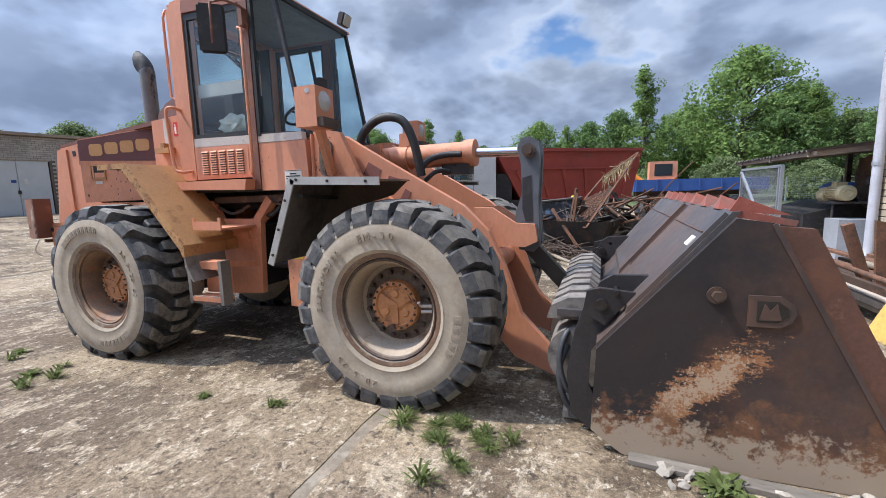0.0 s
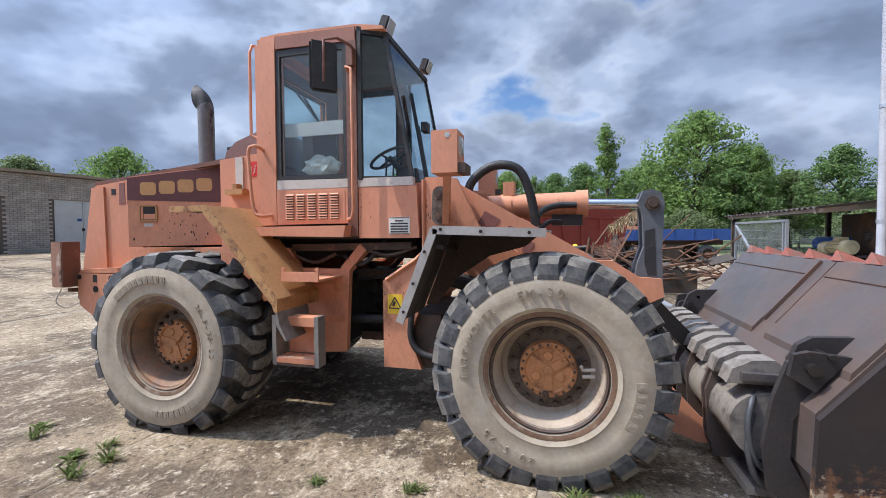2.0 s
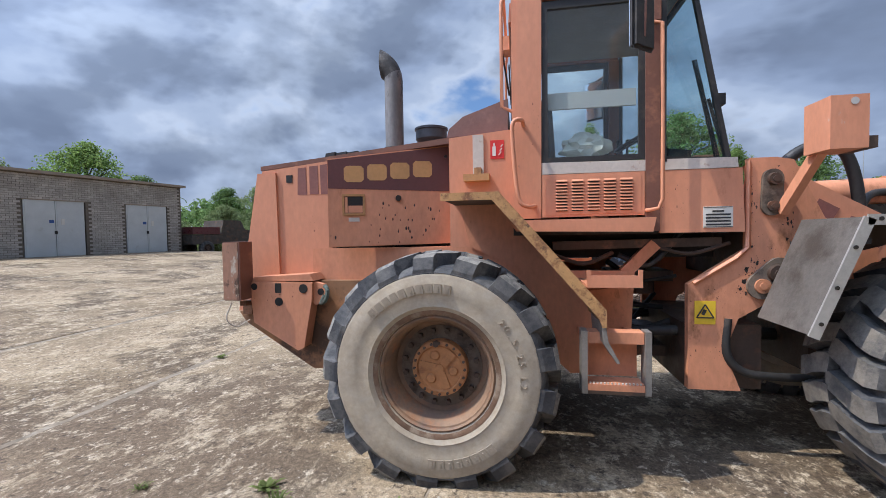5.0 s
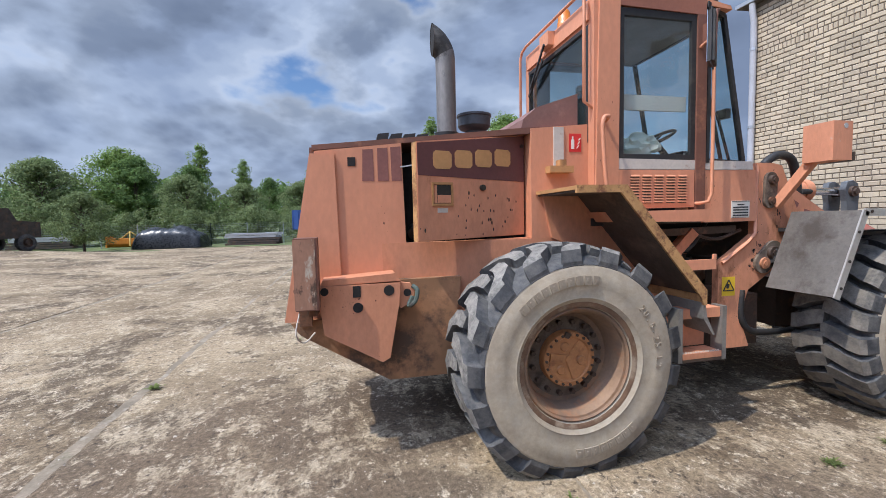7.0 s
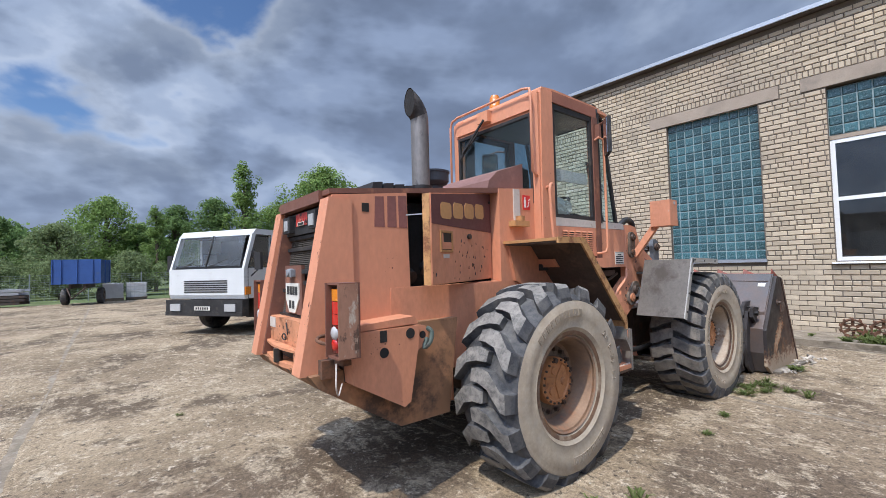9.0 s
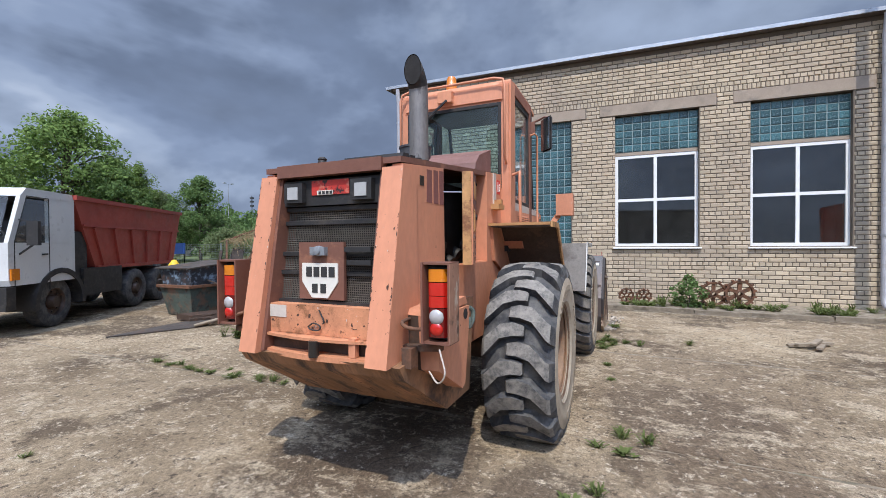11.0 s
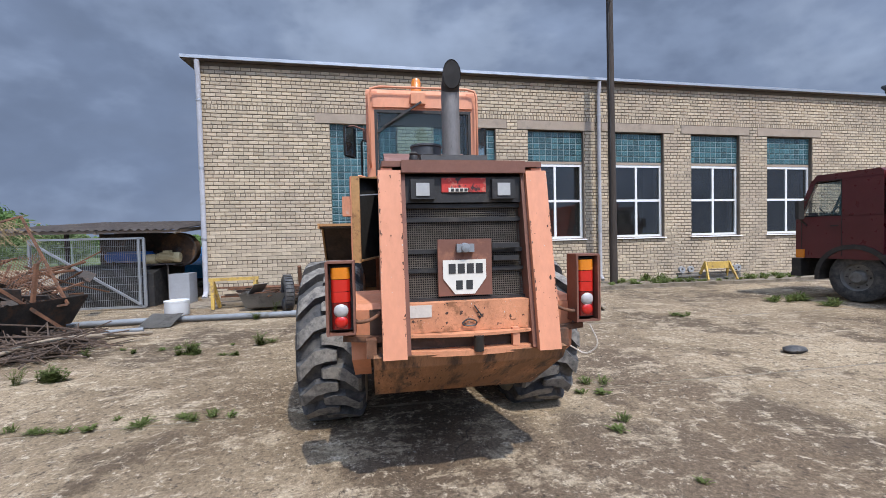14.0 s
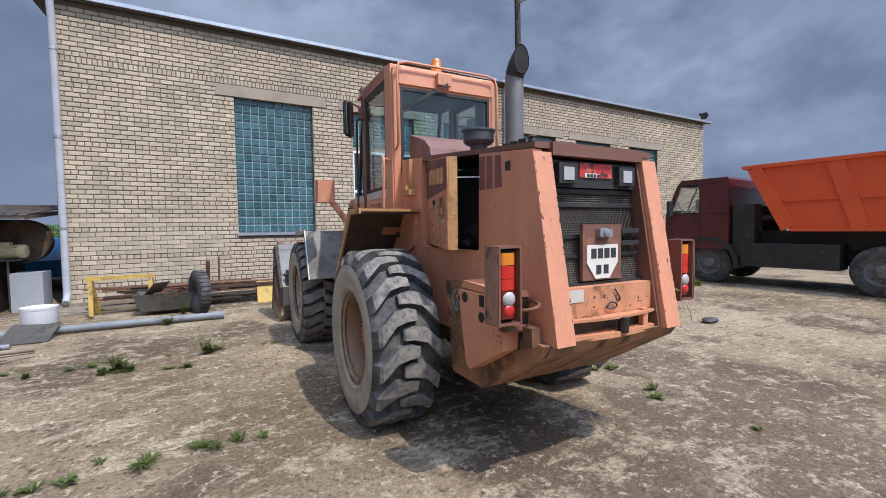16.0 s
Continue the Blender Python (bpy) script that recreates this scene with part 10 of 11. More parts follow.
# blue car behind the shed
car = thing("blue_car", Matrix.Translation((10.2, 11.3, 0)) @ Matrix.Rotation(radians(8), 4, "Z"), "light blue car parked behind the shed", "car")
bm = B()
prism(bm, [(-2.1, 0.35), (2.1, 0.35), (2.15, 0.8), (1.2, 0.95), (0.5, 1.45), (-1.0, 1.48), (-1.9, 1.0), (-2.15, 0.85)], "y", -0.82, 0.82)
part("body", bm, BLUE_CAR, car, bevel=0.08, local=True)
for x in (-1.3, 1.3):
    for s in (-1, 1):
        road_wheel(car, x, s * 0.72, 0.31, s, PIPE_GREY)
bm = B()
prism(bm, [(-1.6, 0.98), (1.0, 0.98), (0.45, 1.38), (-0.95, 1.40)], "y", -0.826, 0.826)
part("side_window", bm, LORRY_GLASS, car, local=True)

# ---- along the workshop wall ----
pole = thing("utility_pole", Matrix.Translation((3.88, -2.74, 0)), "dark tarred wooden pole before the workshop wall", "pole")
bm = B()
cyl(bm, (3.88, -2.74, -0.1), (3.92, -2.70, 11.5), 0.125, 0.09, seg=16)
part("shaft", bm, WOOD_POLE, pole, smooth=50)
bm = B()
bar(bm, (3.8, -2.72, 9.0), (3.55, -2.72, 9.05), 0.04, 0.04)
cyl(bm, (3.55, -2.72, 8.98), (3.55, -2.72, 9.12), 0.04, seg=10)
part("insulator", bm, PIPE_GREY, pole)
bm = B()
tube(bm, [(3.83, -2.65, 0.2), (3.83, -2.64, 5), (3.86, -2.62, 10.5)], 0.016, 6)
part("cable", bm, BLACK, pole)


def gear_wheel(x, y, z, r, tilt, label, n_=12):
    t = thing("iron_wheel", Matrix.Translation((x, y, 0)), label, "iron wheel", "rusty iron wheels")
    M = Matrix.Translation((x, y, z)) @ Matrix.Rotation(tilt, 4, "Y") @ Matrix.Rotation(0.2, 4, "Z")
    bm = B()
    lathe(bm, [(r * 0.86, -0.04), (r, -0.045), (r, 0.045), (r * 0.86, 0.04)], (0, 0, 0), 30, "x", closed=True)
    for k in range(n_):
        a = 2 * math.pi * k / n_
        box(bm, -0.04, 0.04, -0.02, 0.02, r * 0.98, r * 1.14, Matrix.Rotation(a, 4, "X"))
    bm.transform(M)
    rim = part("rim", bm, BROWN_RUST, t, smooth=30)
    bm = B()
    for k in range(6):
        a = 2 * math.pi * k / 6
        box(bm, -0.02, 0.02, -r * 0.13, r * 0.13, 0.05, r * 0.88, Matrix.Rotation(a, 4, "X"))
    bm.transform(M)
    part("spoke", bm, BROWN_RUST, t)
    bm = B()
    lathe(bm, [(0.05, -0.06), (r * 0.3, -0.05), (r * 0.3, 0.05), (0.05, 0.06)], (0, 0, 0), 16, "x", closed=True)
    bm.transform(M)
    part("hub", bm, BROWN_RUST, t)


gear_wheel(3.80, 0.62, 0.38, 0.29, -0.12, "rusty spoked iron wheel leaning at the wall", 14)
gear_wheel(3.85, 0.10, 0.40, 0.31, -0.10, "rusty spoked iron wheel leaning at the wall", 14)
gear_wheel(3.85, 2.50, 0.26, 0.17, -0.15, "small rusty iron wheel beside the kerb", 10)
gear_wheel(3.85, 2.10, 0.26, 0.17, -0.15, "small rusty iron wheel beside the kerb", 10)
bench = thing("yellow_bench", Matrix.Translation((3.6, -6.2, 0.1)), "small yellow wooden bench by the wall", "bench")
bm = B()
bar(bm, (3.6, -5.72, 0.55), (3.6, -6.62, 0.55), 0.05, 0.22)
part("board", bm, YELLOW_STEEL, bench, bevel=0.006)
for y in (-5.75, -6.6):
    for dx in (-0.22, 0.22):
        bm = B()
        bar(bm, (3.6, y, 0.66), (3.6 + dx, y + (0.08 if y > -6 else -0.12), 0.09), 0.06, 0.05, (0, 1, 0))
        part("leg", bm, YELLOW_STEEL, bench, bevel=0.005)
for k in range(4):
    bm = B()
    bar(bm, (3.75 + 0.06 * (k % 2), -4.9, 0.09 + 0.065 * k), (3.78, -7.2, 0.09 + 0.065 * k), 0.05, 0.06)
    solid("steel_profile", bm, GREYALU, "grey-green steel profile stacked by the wall", "steel profile", "profiles by the wall", bevel=0.004)
for y in (-5.0, -5.32, -6.85, -7.05):
    bm = B()
    lathe(bm, [(0.04, -0.04), (0.10, -0.04), (0.10, 0.04), (0.04, 0.04)], (3.72, y, 0.43), 16, "x", closed=True)
    solid("steel_ring", bm, PIPE_GREY, "grey steel ring lying on the profiles", "ring", "steel rings", smooth=30)
bm = B()
for a, b in (((-0.10, -0.1, 0.05), (0.5, -0.35, 0.03)), ((0.05, 0.12, 0.06), (0.45, -0.42, 0.04)), ((0.0, -0.05, 0.09), (0.35, -0.25, 0.10)), ((0.1, 0.22, 0.03), (0.2, -0.1, 0.05))):
    bar(bm, a, b, 0.07, 0.03)
solid("wood_offcuts", bm, WOOD, "pale wood offcuts lying on the concrete", "wood", bevel=0.005)
bm = B()
bmesh.ops.create_icosphere(bm, subdivisions=3, radius=1.0)
for v in bm.verts:
    v.co = Vector((-3.64 + v.co.x * 0.10, -0.78 + v.co.y * 0.17, 0.045 + max(-0.04, v.co.z * 0.05))) + Vector((noise.noise(v.co * 2) * 0.03, 0, 0))
solid("rubber_lump", bm, RUBBER, "flat lump of black rubber on the concrete", "rubber", smooth=40)
# plank and crumbled concrete at the bucket's foot
bm = B()
bar(bm, (0.34, 2.81, 0.012), (1.35, 2.72, 0.012), 0.09, 0.026)
solid("split_board", bm, GREY_WOOD, "grey split board under the bucket's edge", "board", bevel=0.008)
rng = random.Random(23)
bm = B()
for k in range(60):
    r = rng.uniform(0.008, 0.045)
    m = Matrix.Translation((rng.uniform(0.5, 1.9), 2.72 + rng.gauss(0, 0.06), r * 0.25)) @ Euler((rng.random(), rng.random(), rng.random() * 6)).to_matrix().to_4x4() @ Matrix.Diagonal((1.2, 0.8, 0.45, 1))
    g = bmesh.ops.create_icosphere(bm, subdivisions=1, radius=r, matrix=m)
solid("rubble", bm, PEBBLE, "crumbled concrete along the bucket's foot", "rubble", kind="stuff")

# ---- distance ----
for x, y, h in ((27.0, 45.0, 8.6),):
    lp = thing("street_lamp", Matrix.Translation((x, y, 0)), "tall grey lamp post beyond the yard", "lamp post", "lamp posts")
    bm = B()
    cyl(bm, (x, y, 0), (x, y, h), 0.06, 0.035, seg=10)
    part("post", bm, PIPE_GREY, lp, smooth=50)
    bm = B()
    for s in (-1, 1):
        bar(bm, (x, y, h), (x + s * 0.5, y, h + 0.1), 0.05, 0.05)
        box(bm, x + s * 0.5 - 0.16, x + s * 0.5 + 0.16, y - 0.1, y + 0.1, h + 0.05, h + 0.16)
    part("lamp_head", bm, PIPE_GREY, lp)
for cx, cy, w, d_, h, rot, wm in ((56, 68, 9, 6, 2.6, -20, WHITE_DOOR), (62, 58, 12, 6, 2.9, 10, PLASTIC_WHITE), (34, 70, 9, 6, 3.0, -10, GREY_BRICK)):
    ho = thing("house", Matrix.Translation((cx, cy, -0.2)) @ Matrix.Rotation(radians(rot), 4, "Z"), "low pale house with a grey pitched roof far off", "house", "far houses")
    bm = B()
    box(bm, -w / 2, w / 2, -d_ / 2, d_ / 2, 0, h)
    part("wall", bm, wm, ho, local=True)
    bm = B()
    prism(bm, [(-d_ / 2 - 0.4, h), (d_ / 2 + 0.4, h), (0, h + d_ * 0.3)], "x", -w / 2 - 0.3, w / 2 + 0.3)
    part("roof", bm, SLATE, ho, local=True)
    for k in range(5):
        bm = B()
        x = -w / 2 + w * (k + 0.5) / 5
        box(bm, x - 0.45, x + 0.45, -d_ / 2 - 0.03, -d_ / 2 + 0.02, 1.0, 2.2)
        part("window", bm, LORRY_GLASS, ho, local=True)
am = thing("antenna_mast", Matrix.Translation((80.8, 101.2, -0.4)), "thin lattice antenna mast far beyond the yard", "mast")
bm = B()
cyl(bm, (80.8, 101.2, -0.4), (80.8, 101.2, 15.6), 0.16, 0.10, seg=8)
part("pole", bm, STEEL_DARK, am)
for k, z in enumerate((12.4, 13.6, 14.6)):
    bm = B()
    box(bm, 80.4, 81.2, 100.8, 101.6, z, z + 0.5)
    part("antenna", bm, STEEL_DARK, am)
# chimney mast past the far end of the workshop
MX, MY, MZ = 70.0, -115.8, 27.2
mast = thing("steel_chimney", Matrix.Translation((MX, MY, -0.4)), "steel chimney in a pale green lattice beyond the workshop", "chimney")
bm = B()
cyl(bm, (MX, MY, -0.4), (MX, MY, MZ), 0.62, seg=20)
part("flue", bm, ZINC, mast, smooth=40)
LIME = mat("pale_green_steel", (0.50, 0.62, 0.30), 0.6, var=0.1)
bm = B()
w_ = 1.4
for dx, dy in ((-w_, -w_), (w_, -w_), (w_, w_), (-w_, w_)):
    bar(bm, (MX + dx, MY + dy, -0.4), (MX + dx, MY + dy, MZ - 3.5), 0.16, 0.16, (1, 0, 0))
for k in range(6):
    z = 2.0 + 3.6 * k
    for a, b in (((-w_, -w_), (w_, -w_)), ((w_, -w_), (w_, w_)), ((w_, w_), (-w_, w_)), ((-w_, w_), (-w_, -w_))):
        bar(bm, (MX + a[0], MY + a[1], z), (MX + b[0], MY + b[1], z), 0.12, 0.12)
        bar(bm, (MX + a[0], MY + a[1], z), (MX + b[0], MY + b[1], z + 3.6), 0.10, 0.10)
part("lattice", bm, LIME, mast)


# ---- trees ----
def leaf_mesh(centres, per, size, spread_, rng):
    """Leaves by the thousand, from one list of corners."""
    vs, fs = [], []
    for c, r in centres:
        for k in range(per):
            q = Vector((rng.gauss(0, 1), rng.gauss(0, 1), rng.gauss(0, 1))).normalized() * rng.uniform(0.5, 1.0) ** 0.5
            p = c + Vector((q.x * r, q.y * r, q.z * r * spread_))
            n_ = (q + Vector((rng.gauss(0, 0.5), rng.gauss(0, 0.5), 0.5 + rng.gauss(0, 0.5)))).normalized()
            u, w = basis(n_)
            a = rng.uniform(0, 6.28)
            s = size * rng.uniform(0.6, 1.35)
            e, f = (u * math.cos(a) + w * math.sin(a)) * s, (w * math.cos(a) - u * math.sin(a)) * s * 0.6
            i = len(vs)
            vs += [p - e, p - f * 0.9, p + e * 1.1, p + f]
            fs.append((i, i + 1, i + 2, i + 3))
    return vs, fs


def tree(name, h, r, shape, material, seed, label, leaf=0.17, clumps=120, per=42):
    rng = random.Random(seed)
    t = thing(name, Matrix.Identity(4), label, "tree")
    bm = B()
    tube(bm, [(0, 0, -0.2), (rng.gauss(0, 0.05) * h * 0.2, rng.gauss(0, 0.05) * h * 0.2, h * 0.45), (0, 0, h * 0.92)], 0.1, 8, curve=4, radii=[h * 0.02, h * 0.017, h * 0.012, h * 0.006, h * 0.003])
    centres = []
    for k in range(clumps):
        f = rng.random()
        if shape == "column":
            z = h * (0.12 + 0.86 * f)
            rr = r * (math.sin(math.pi * min(1, 0.12 + 0.88 * f)) ** 0.6) * rng.uniform(0.3, 1)
        elif shape == "cone":
            z = h * (0.10 + 0.88 * f)
            rr = r * (1 - 0.8 * f) * rng.uniform(0.3, 1.15) * (1 + 0.35 * math.sin(f * 17))
        else:
            z = h * (0.20 + 0.76 * f)
            rr = r * (math.sin(math.pi * (0.18 + 0.80 * f)) ** 0.75) * rng.uniform(0.25, 1.0)
        a = rng.uniform(0, 6.283)
        lump = 1 + 0.30 * noise.noise((math.cos(a) * 1.7 + seed, math.sin(a) * 1.7, f * 3.5))
        c = Vector((rr * math.cos(a) * lump, rr * math.sin(a) * lump, z))
        centres.append((c, r * (rng.uniform(0.13, 0.27) if shape != "cone" else rng.uniform(0.16, 0.34))))
        if k % 5 == 0:
            tube(bm, [(0, 0, z * 0.78), tuple(c * 0.5 + Vector((0, 0, z * 0.42))), tuple(c)], 0.02, 5, radii=[h * 0.007, h * 0.004, h * 0.002])
    part("trunk", bm, BARK, t, smooth=50, local=True)
    vs, fs = leaf_mesh(centres, per, leaf, 0.8, rng)
    me = bpy.data.meshes.new("crown")
    me.from_pydata(vs, [], fs)
    me.materials.append(material)
    cr = new("crown", me)
    cr.parent = t
    return t


def plant(model, x, y, s, turn, first):
    m = Matrix.Translation((x, y, gh(x, y) - 0.1)) @ Matrix.Rotation(turn, 4, "Z")
    if first:
        model.matrix_world = m
        model.scale = (s, s, s)
        return model
    c = copy_thing(model, m)
    c.scale = (s, s, s)
    return c


broad = tree("maple_tree", 10.0, 4.2, "round", LEAF, 1, "broad green tree with an uneven leafy crown", 0.115, 210, 90)
dark = tree("alder_tree", 9.0, 3.0, "round", LEAF_DARK, 2, "dark green tree beyond the fence", 0.105, 170, 84)
poplar = tree("poplar_tree", 11.0, 1.9, "cone", LEAF, 3, "slender upright tree beyond the fence", 0.10, 120, 70)
pale = tree("willow_tree", 7.0, 3.6, "round", LEAF_PALE, 4, "pale grey-green bushy tree beyond the fence", 0.10, 160, 84)
bushy = tree("shrub", 3.2, 2.4, "round", LEAF_PALE, 5, "pale leafy shrub along the fence", 0.085, 100, 80)
broad_spots = ((11.4, 44.5, 1.22), (15.5, 46, 1.0), (-7.0, 52, 0.95), (-33.5, 25.5, 0.78), (8.0, 49, 0.95), (-27.5, 49.5, 0.95))
dark_spots = ((-25.5, 47.5, 1.0), (-21.5, 50, 0.92), (-1.5, 51, 0.95), (1.5, 48.0, 1.05), (13.5, 41.5, 0.95), (-32, 46, 0.9), (-36.5, 44, 0.85), (-31.4, 27.9, 0.70), (20.5, 41.0, 0.95), (-4.5, 53.5, 0.8), (-14.5, 55, 0.75))
poplar_spots = ((3.6, 45.5, 1.10), (-16.2, 50, 0.82), (15.0, 41, 0.85), (-21, 52, 0.95), (-3.4, 47.5, 0.72), (6.0, 52.0, 0.8))
pale_spots = ((-30.5, 43, 1.0), (-20, 44.5, 0.85), (-10, 46.5, 0.8), (19.5, 46, 1.0), (24, 43, 0.72), (28, 40, 0.62), (33, 36, 0.45), (-15.5, 46.5, 0.8), (22, 50, 0.9), (28.0, 48, 0.78), (-36.6, 21.0, 0.85), (-27, 31, 0.62), (-22.5, 33, 0.55), (-38, 17, 0.8))
bushy_spots = ((-29, 41, 0.9), (-23.5, 41, 0.8), (-18.5, 41.5, 0.9), (-13.5, 40.5, 1.0), (-9.5, 41, 0.9), (-5.5, 41.5, 1.1), (-1, 40, 0.9), (4, 39.5, 0.9), (9, 38.5, 1.0), (14, 37.5, 0.9), (19, 35.5, 1.0), (24, 33, 1.0), (30, 29.5, 1.0), (-34, 40.5, 0.9), (-25, 27.5, 0.7), (-28.5, 28, 0.8))
SPOTS = [(broad, broad_spots), (dark, dark_spots), (poplar, poplar_spots), (pale, pale_spots), (bushy, bushy_spots)]
rng = random.Random(77)
for model, spots in SPOTS:
    for i, (x, y, s) in enumerate(spots):
        plant(model, x, y, s * rng.uniform(0.94, 1.06), rng.uniform(0, 6.28), i == 0)

# far woods
rng = random.Random(8)
cs = []
for k in range(2300):
    a = radians(rng.uniform(-50, 92))
    d = rng.uniform(70, 100)
    x, y = d * math.sin(a) - 4, d * math.cos(a)
    top = 6.5 + 3.0 * noise.noise((a * 9, 0, 0)) + 1.5 * noise.noise((a * 40, 3, 0))
    low = smooth01((a - radians(46)) / radians(9))
    top = top * (1 - low) + 2.4 * low
    cs.append((Vector((x, y, top * math.sqrt(rng.random()))), rng.uniform(1.0, 2.0) * (1 - 0.5 * low)))
vs, fs = leaf_mesh(cs, 34, 0.36, 0.8, rng)
me = bpy.data.meshes.new("far_woods")
me.from_pydata([tuple(v) for v in vs], [], fs)
me.materials.append(LEAF_DARK)
tagged(new("far_woods", me), "far line of green woods beyond the land", "woods", kind="stuff")


# ---- weeds ----
def weed_mesh(seed, n_, L_, w, lift):
    rng = random.Random(seed)
    bm = B()
    for k in range(n_):
        a = rng.uniform(0, 6.283)
        d = Vector((math.cos(a), math.sin(a), 0))
        s = Vector((-d.y, d.x, 0))
        ll = L_ * rng.uniform(0.5, 1.2)
        up = lift * rng.uniform(0.5, 1.3)
        b = Vector((rng.gauss(0, 0.02), rng.gauss(0, 0.02), 0))
        pts = [(b, 0.25), (b + d * ll * 0.35 + Vector((0, 0, up * 0.6)), 1.0), (b + d * ll * 0.7 + Vector((0, 0, up)), 0.8), (b + d * ll + Vector((0, 0, up * 0.85)), 0.08)]
        rows = [(bm.verts.new(p - s * w * q), bm.verts.new(p + s * w * q)) for p, q in pts]
        for r0, r1 in zip(rows, rows[1:]):
            bm.faces.new((r0[0], r0[1], r1[1], r1[0]))
    me = bpy.data.meshes.new("weed")
    bm.to_mesh(me)
    bm.free()
    me.materials.append(WEED)
    return me


def herb_mesh(seed, stems, h, leaf):
    """Leaning stems with small leaves in pairs."""
    rng = random.Random(seed)
    bm = B()
    for k in range(stems):
        a = rng.uniform(0, 6.283)
        d = Vector((math.cos(a), math.sin(a), 0)) * rng.uniform(0.15, 0.8)
        hh = h * rng.uniform(0.55, 1.15)
        b = Vector((rng.gauss(0, 0.03), rng.gauss(0, 0.03), 0))
        tube(bm, [b, b + d * hh * 0.4 + Vector((0, 0, hh * 0.6)), b + d * hh * 0.8 + Vector((0, 0, hh))], 0.003, 3)
        for j in range(16):
            u = 0.12 + 0.88 * j / 15
            p = b + d * hh * 0.8 * u * (0.6 + 0.4 * u) + Vector((0, 0, hh * u))
            e = rng.uniform(0, 6.283)
            q = Vector((math.cos(e), math.sin(e), rng.uniform(-0.1, 0.6)))
            s = q.cross(Vector((0, 0, 1))).normalized() * leaf * rng.uniform(0.16, 0.30)
            ll = leaf * rng.uniform(0.6, 1.3) * (1.2 - 0.6 * u)
            v = [bm.verts.new(w) for w in (p, p + q * ll * 0.5 + s, p + q * ll, p + q * ll * 0.5 - s)]
            bm.faces.new(v)
    me = bpy.data.meshes.new("weed")
    bm.to_mesh(me)
    bm.free()
    me.materials.append(WEED)
    return me


WEEDS = [weed_mesh(1, 18, 0.11, 0.017, 0.05), weed_mesh(2, 26, 0.10, 0.008, 0.11), weed_mesh(3, 24, 0.09, 0.009, 0.05), weed_mesh(4, 60, 0.16, 0.006, 0.06), herb_mesh(5, 16, 0.24, 0.055), herb_mesh(6, 11, 0.30, 0.05), herb_mesh(7, 26, 0.17, 0.06)]
TUFTS = [(-0.67, 2.27, 1), (-1.03, 2.78, 3), (-2.0, 2.66, 1), (-2.59, 2.6, 2), (-4.42, 2.44, 0), (-4.37, 2.64, 2), (-5.2, 2.74, 0), (-4.22, 6.39, 1),
         (-4.15, 6.25, 1), (-4.22, 7.25, 0), (-5.05, 2.6, 1), (-4.03, 7.11, 2), (-4.14, 6.5, 3), (-4.13, 7.92, 1), (-0.32, 1.56, 1), (-4.13, 2.47, 1), (-4.17, 2.27, 1),
         (-7.45, 5.25, 0), (-1.95, 2.68, 2), (-2.6, 2.62, 2), (-5.99, 2.63, 2), (-6.24, 6.65, 2)]
rng = random.Random(2)
PLACES = [(x, y, k, rng.uniform(0.55, 0.95)) for x, y, k in TUFTS]
# thick grass before the front wheel and by the lorry's nose
for x, y, n_, s in ((-0.55, 2.78, 9, 0.7), (-0.62, 2.62, 4, 0.6), (-0.97, -1.11, 4, 0.8), (-0.15, -4.95, 6, 1.7), (-0.2, -4.45, 4, 1.6), (-0.84, -4.75, 4, 1.5)):
    for k in range(n_):
        PLACES.append((x + rng.gauss(0, 0.10), y + rng.gauss(0, 0.10), rng.choice((1, 1, 3)), s * rng.uniform(0.7, 1.2)))
# sparse tufts along two joints
for x0, wide, y0, y1, n_ in ((-1.24, 0.04, 5.6, 8.6, 10), (-4.2, 0.05, 5.8, 8.6, 9)):
    for k in range(n_):
        PLACES.append((x0 + rng.gauss(0, wide), rng.uniform(y0, y1), rng.choice((2, 3, 3)), rng.uniform(0.4, 0.9)))
# leafy herbs in the slabs' joints
for x, y, k, s in ((-2.68, 8.92, 5, 0.75), (-2.65, 8.55, 6, 1.15), (-2.60, 8.68, 4, 0.9), (-1.38, 6.53, 5, 0.85), (-1.36, 6.50, 4, 0.8), (-1.50, 8.88, 5, 0.6), (-1.43, 8.3, 6, 0.45), (1.0, 7.2, 4, 0.8),
                   (1.98, 7.02, 5, 0.9), (-1.65, 7.46, 5, 0.8), (-1.62, 7.40, 6, 0.8), (-1.70, 7.30, 4, 0.55)):
    PLACES.append((x, y, k, s))
for k in range(9):
    u = rng.random()
    PLACES.append((-1.64 - 0.30 * u + rng.gauss(0, 0.03), 7.62 - 0.95 * u, rng.choice((3, 3, 6)), rng.uniform(0.4, 0.7)))
PLACES += [(0.75, 2.68, 0, 1.15), (0.78, 2.66, 2, 1.3), (0.72, 2.66, 0, 0.9)]
for k in range(150):
    PLACES.append((rng.uniform(3.25, 4.3), rng.uniform(-12.5, 3.2), rng.choice((1, 3, 0, 2, 3)), rng.uniform(0.6, 1.8)))
for x, y, k, s in PLACES:
    ob = new("weed", WEEDS[k])
    ob.matrix_world = Matrix.Translation((x, y, gh(x, y) + (0.06 if x > 3.22 else 0.0))) @ Matrix.Rotation(rng.uniform(0, 6.28), 4, "Z") @ Matrix.Diagonal((s, s, s * (0.8 if x < 3.2 else 1.2), 1))
    tagged(ob, "green weed growing from a crack in the concrete" if x < 3.2 else "green weed growing along the wall's foot", "weed", "weeds")
nettle = tree("nettle_bush", 1.0, 0.42, "round", LEAF_DARK, 9, "dark leafy nettle bush against the wall", 0.035, 60, 26)
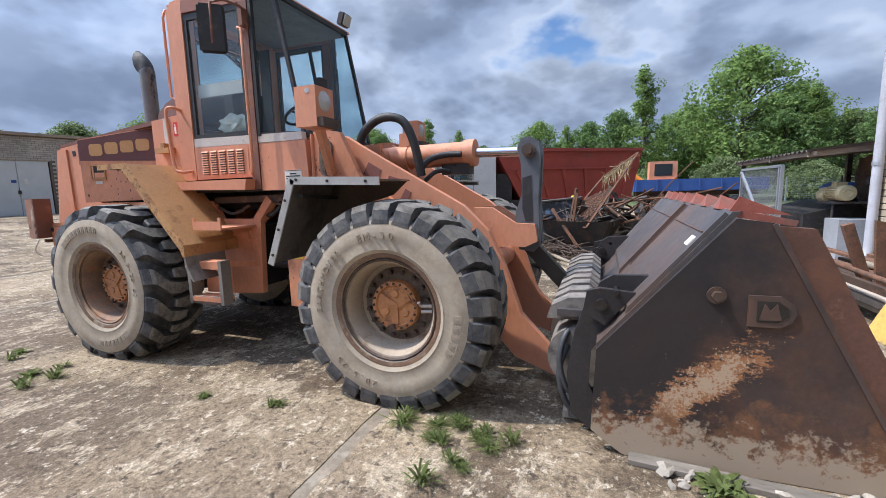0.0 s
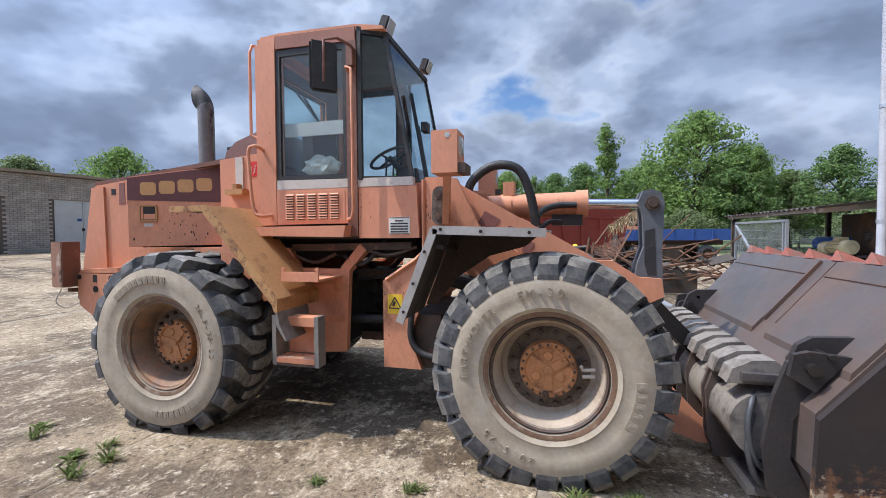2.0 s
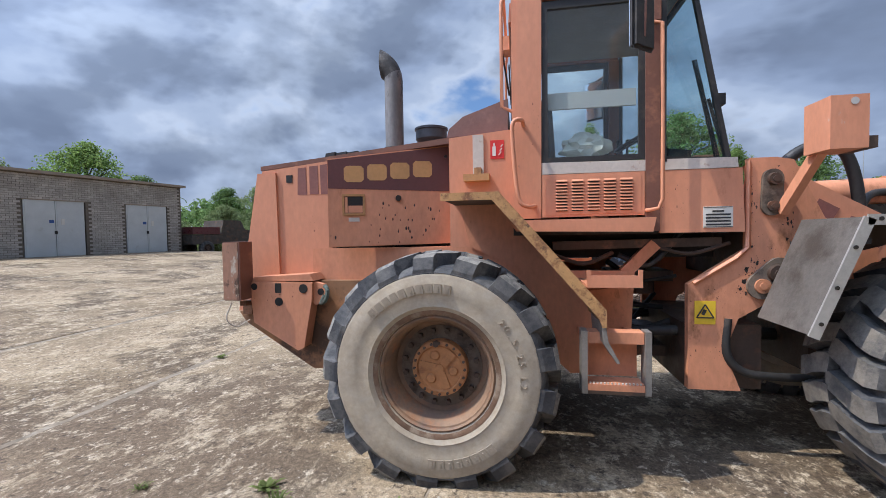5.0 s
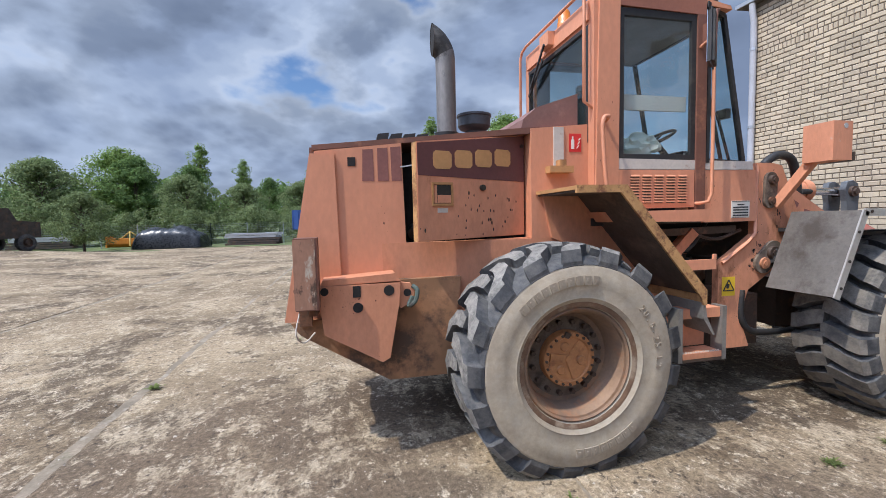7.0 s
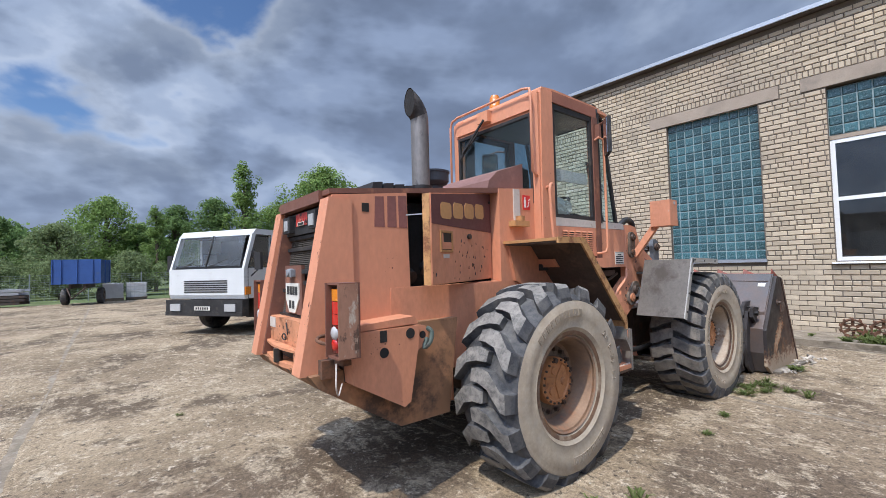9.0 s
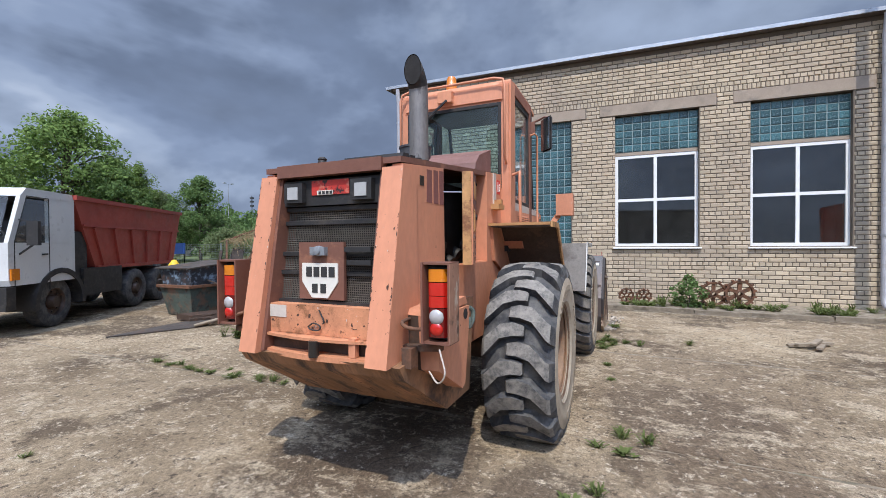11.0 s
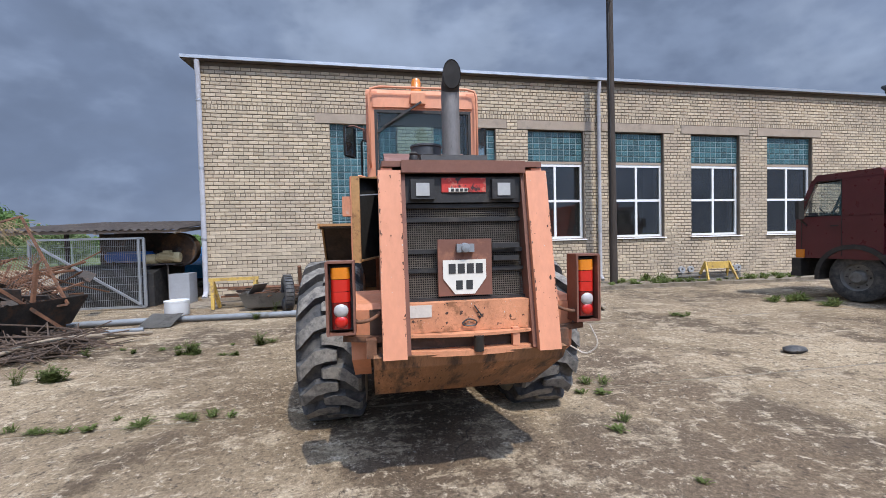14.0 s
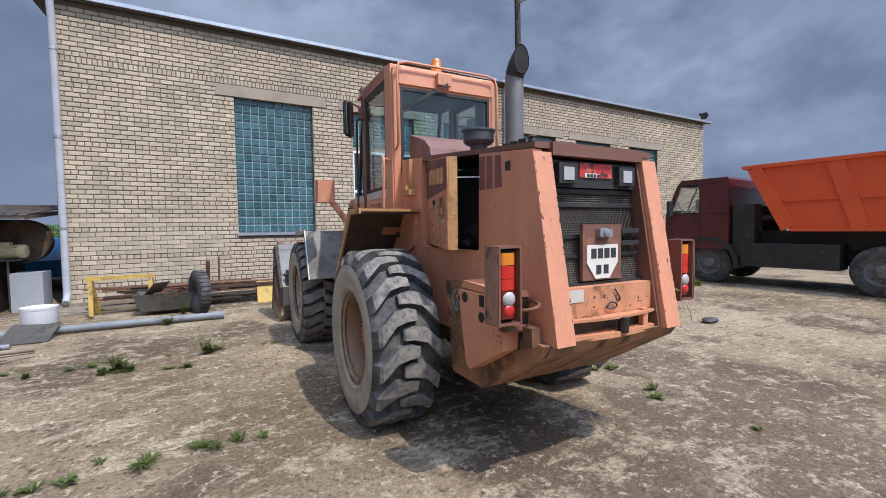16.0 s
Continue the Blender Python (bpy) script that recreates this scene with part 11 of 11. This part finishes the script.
plant(nettle, 3.75, 1.12, 0.92, 0.4, True)
# pebbles and crumbs over the concrete
rng = random.Random(41)
vs, fs = [], []
for k in range(5200):
    near = rng.random() < 0.75
    x = rng.uniform(-9.5, 3.0) if near else rng.uniform(-16, 3.0)
    y = rng.uniform(0.6, 9.5) if near else rng.uniform(-7, 16)
    r = rng.uniform(0.002, 0.009) * (2.2 if rng.random() < 0.03 else 1)
    a0, i = rng.random() * 6.3, len(vs)
    z = gh(x, y)
    for j in range(4):
        a = a0 + j * 1.571
        q = r * rng.uniform(0.7, 1.3)
        vs.append((x + q * math.cos(a), y + q * math.sin(a), z - 0.001))
    vs.append((x, y, z + r * rng.uniform(0.5, 0.9)))
    fs += [(i + j, i + (j + 1) % 4, i + 4) for j in range(4)]
me = bpy.data.meshes.new("pebbles")
me.from_pydata(vs, [], fs)
me.materials.append(PEBBLE)
tagged(new("pebbles", me), "pebbles and crumbs of concrete strewn over the yard", "pebbles", kind="stuff")

# ---- bricks of the workshop wall ----
def brick_rows():
    """Courses of stretchers with a header course every sixth, round openings and lintels."""
    holes = [(a - 0.005, b + 0.005, c - 0.03, d + 0.26) for a, b, c, d in OPEN]
    lint = [(ya, yb, 4.935, 5.215) for ya, yb in LINTELS]
    rows = []
    z, r = 0.0, 0
    while z + 0.09 < WTOP - 0.02:
        soldier = 5.20 < z < 5.30
        L_, H_ = (0.128, 0.088) if r % 6 == 4 else (0.262, 0.088)
        if soldier:
            L_, H_ = 0.09, 0.125
        y = WY0 + (0.0 if r % 2 else -0.131)
        while y < WY1:
            a, b = max(y, WY0), min(y + L_, WY1)
            parts_ = [(a, b)]
            for h0, h1, c, d in holes + lint:
                if z + H_ > c and z < d:
                    nxt = []
                    for p, q in parts_:
                        if q <= h0 or p >= h1:
                            nxt.append((p, q))
                        else:
                            if p < h0:
                                nxt.append((p, h0))
                            if q > h1:
                                nxt.append((h1, q))
                    parts_ = nxt
            for p, q in parts_:
                if q - p > 0.03:
                    rows.append((p, q - 0.014, z, z + H_ - 0.002, q - p > L_ - 0.004 and L_ > 0.2))
            y += L_
        z += 0.1025 if not soldier else 0.137
        r += 1
    return rows


rng = random.Random(55)
vs, fs = [], []
single = []
for a, b, z0, z1, whole in brick_rows():
    if whole and 2.85 < a < 3.85 and z0 < 4.7 and len(single) < 150:
        single.append((a, z0))
        continue
    if whole and 6.0 < a < 9.2 and 0.2 < z0 < 1.9 and len(single) < 298:
        single.append((a, z0))
        continue
    x = WX - 0.010 - rng.random() * 0.005
    c = 0.008
    j = [rng.gauss(0, 0.0032) for _ in range(4)]
    i = len(vs)
    vs += [(WX + 0.002, a, z0), (WX + 0.002, b, z0), (WX + 0.002, b, z1), (WX + 0.002, a, z1),
           (x, a + c + j[0], z0 + c), (x, b - c + j[1], z0 + c + j[2]), (x, b - c, z1 - c), (x, a + c, z1 - c + j[3])]
    fs += [(i + 4, i + 7, i + 6, i + 5), (i, i + 4, i + 5, i + 1), (i + 1, i + 5, i + 6, i + 2), (i + 2, i + 6, i + 7, i + 3), (i + 3, i + 7, i + 4, i)]
me = bpy.data.meshes.new("brickwork")
me.from_pydata([(x - WX, y, z) for x, y, z in vs], [], fs)
me.materials.append(BRICK)
bw = new("brickwork", me)
bw.parent = building
tagged(bw, kind="stuff")
bm = B()
box(bm, -0.013, 0.002, 0.0, 0.25, 0.0, 0.088)
one = finish("brick", bm, BRICK_ONE, bevel=0.004)
for a, z0 in single:
    shared("brick", one, Matrix.Translation((rng.uniform(-0.002, 0.002), a, z0)), building)
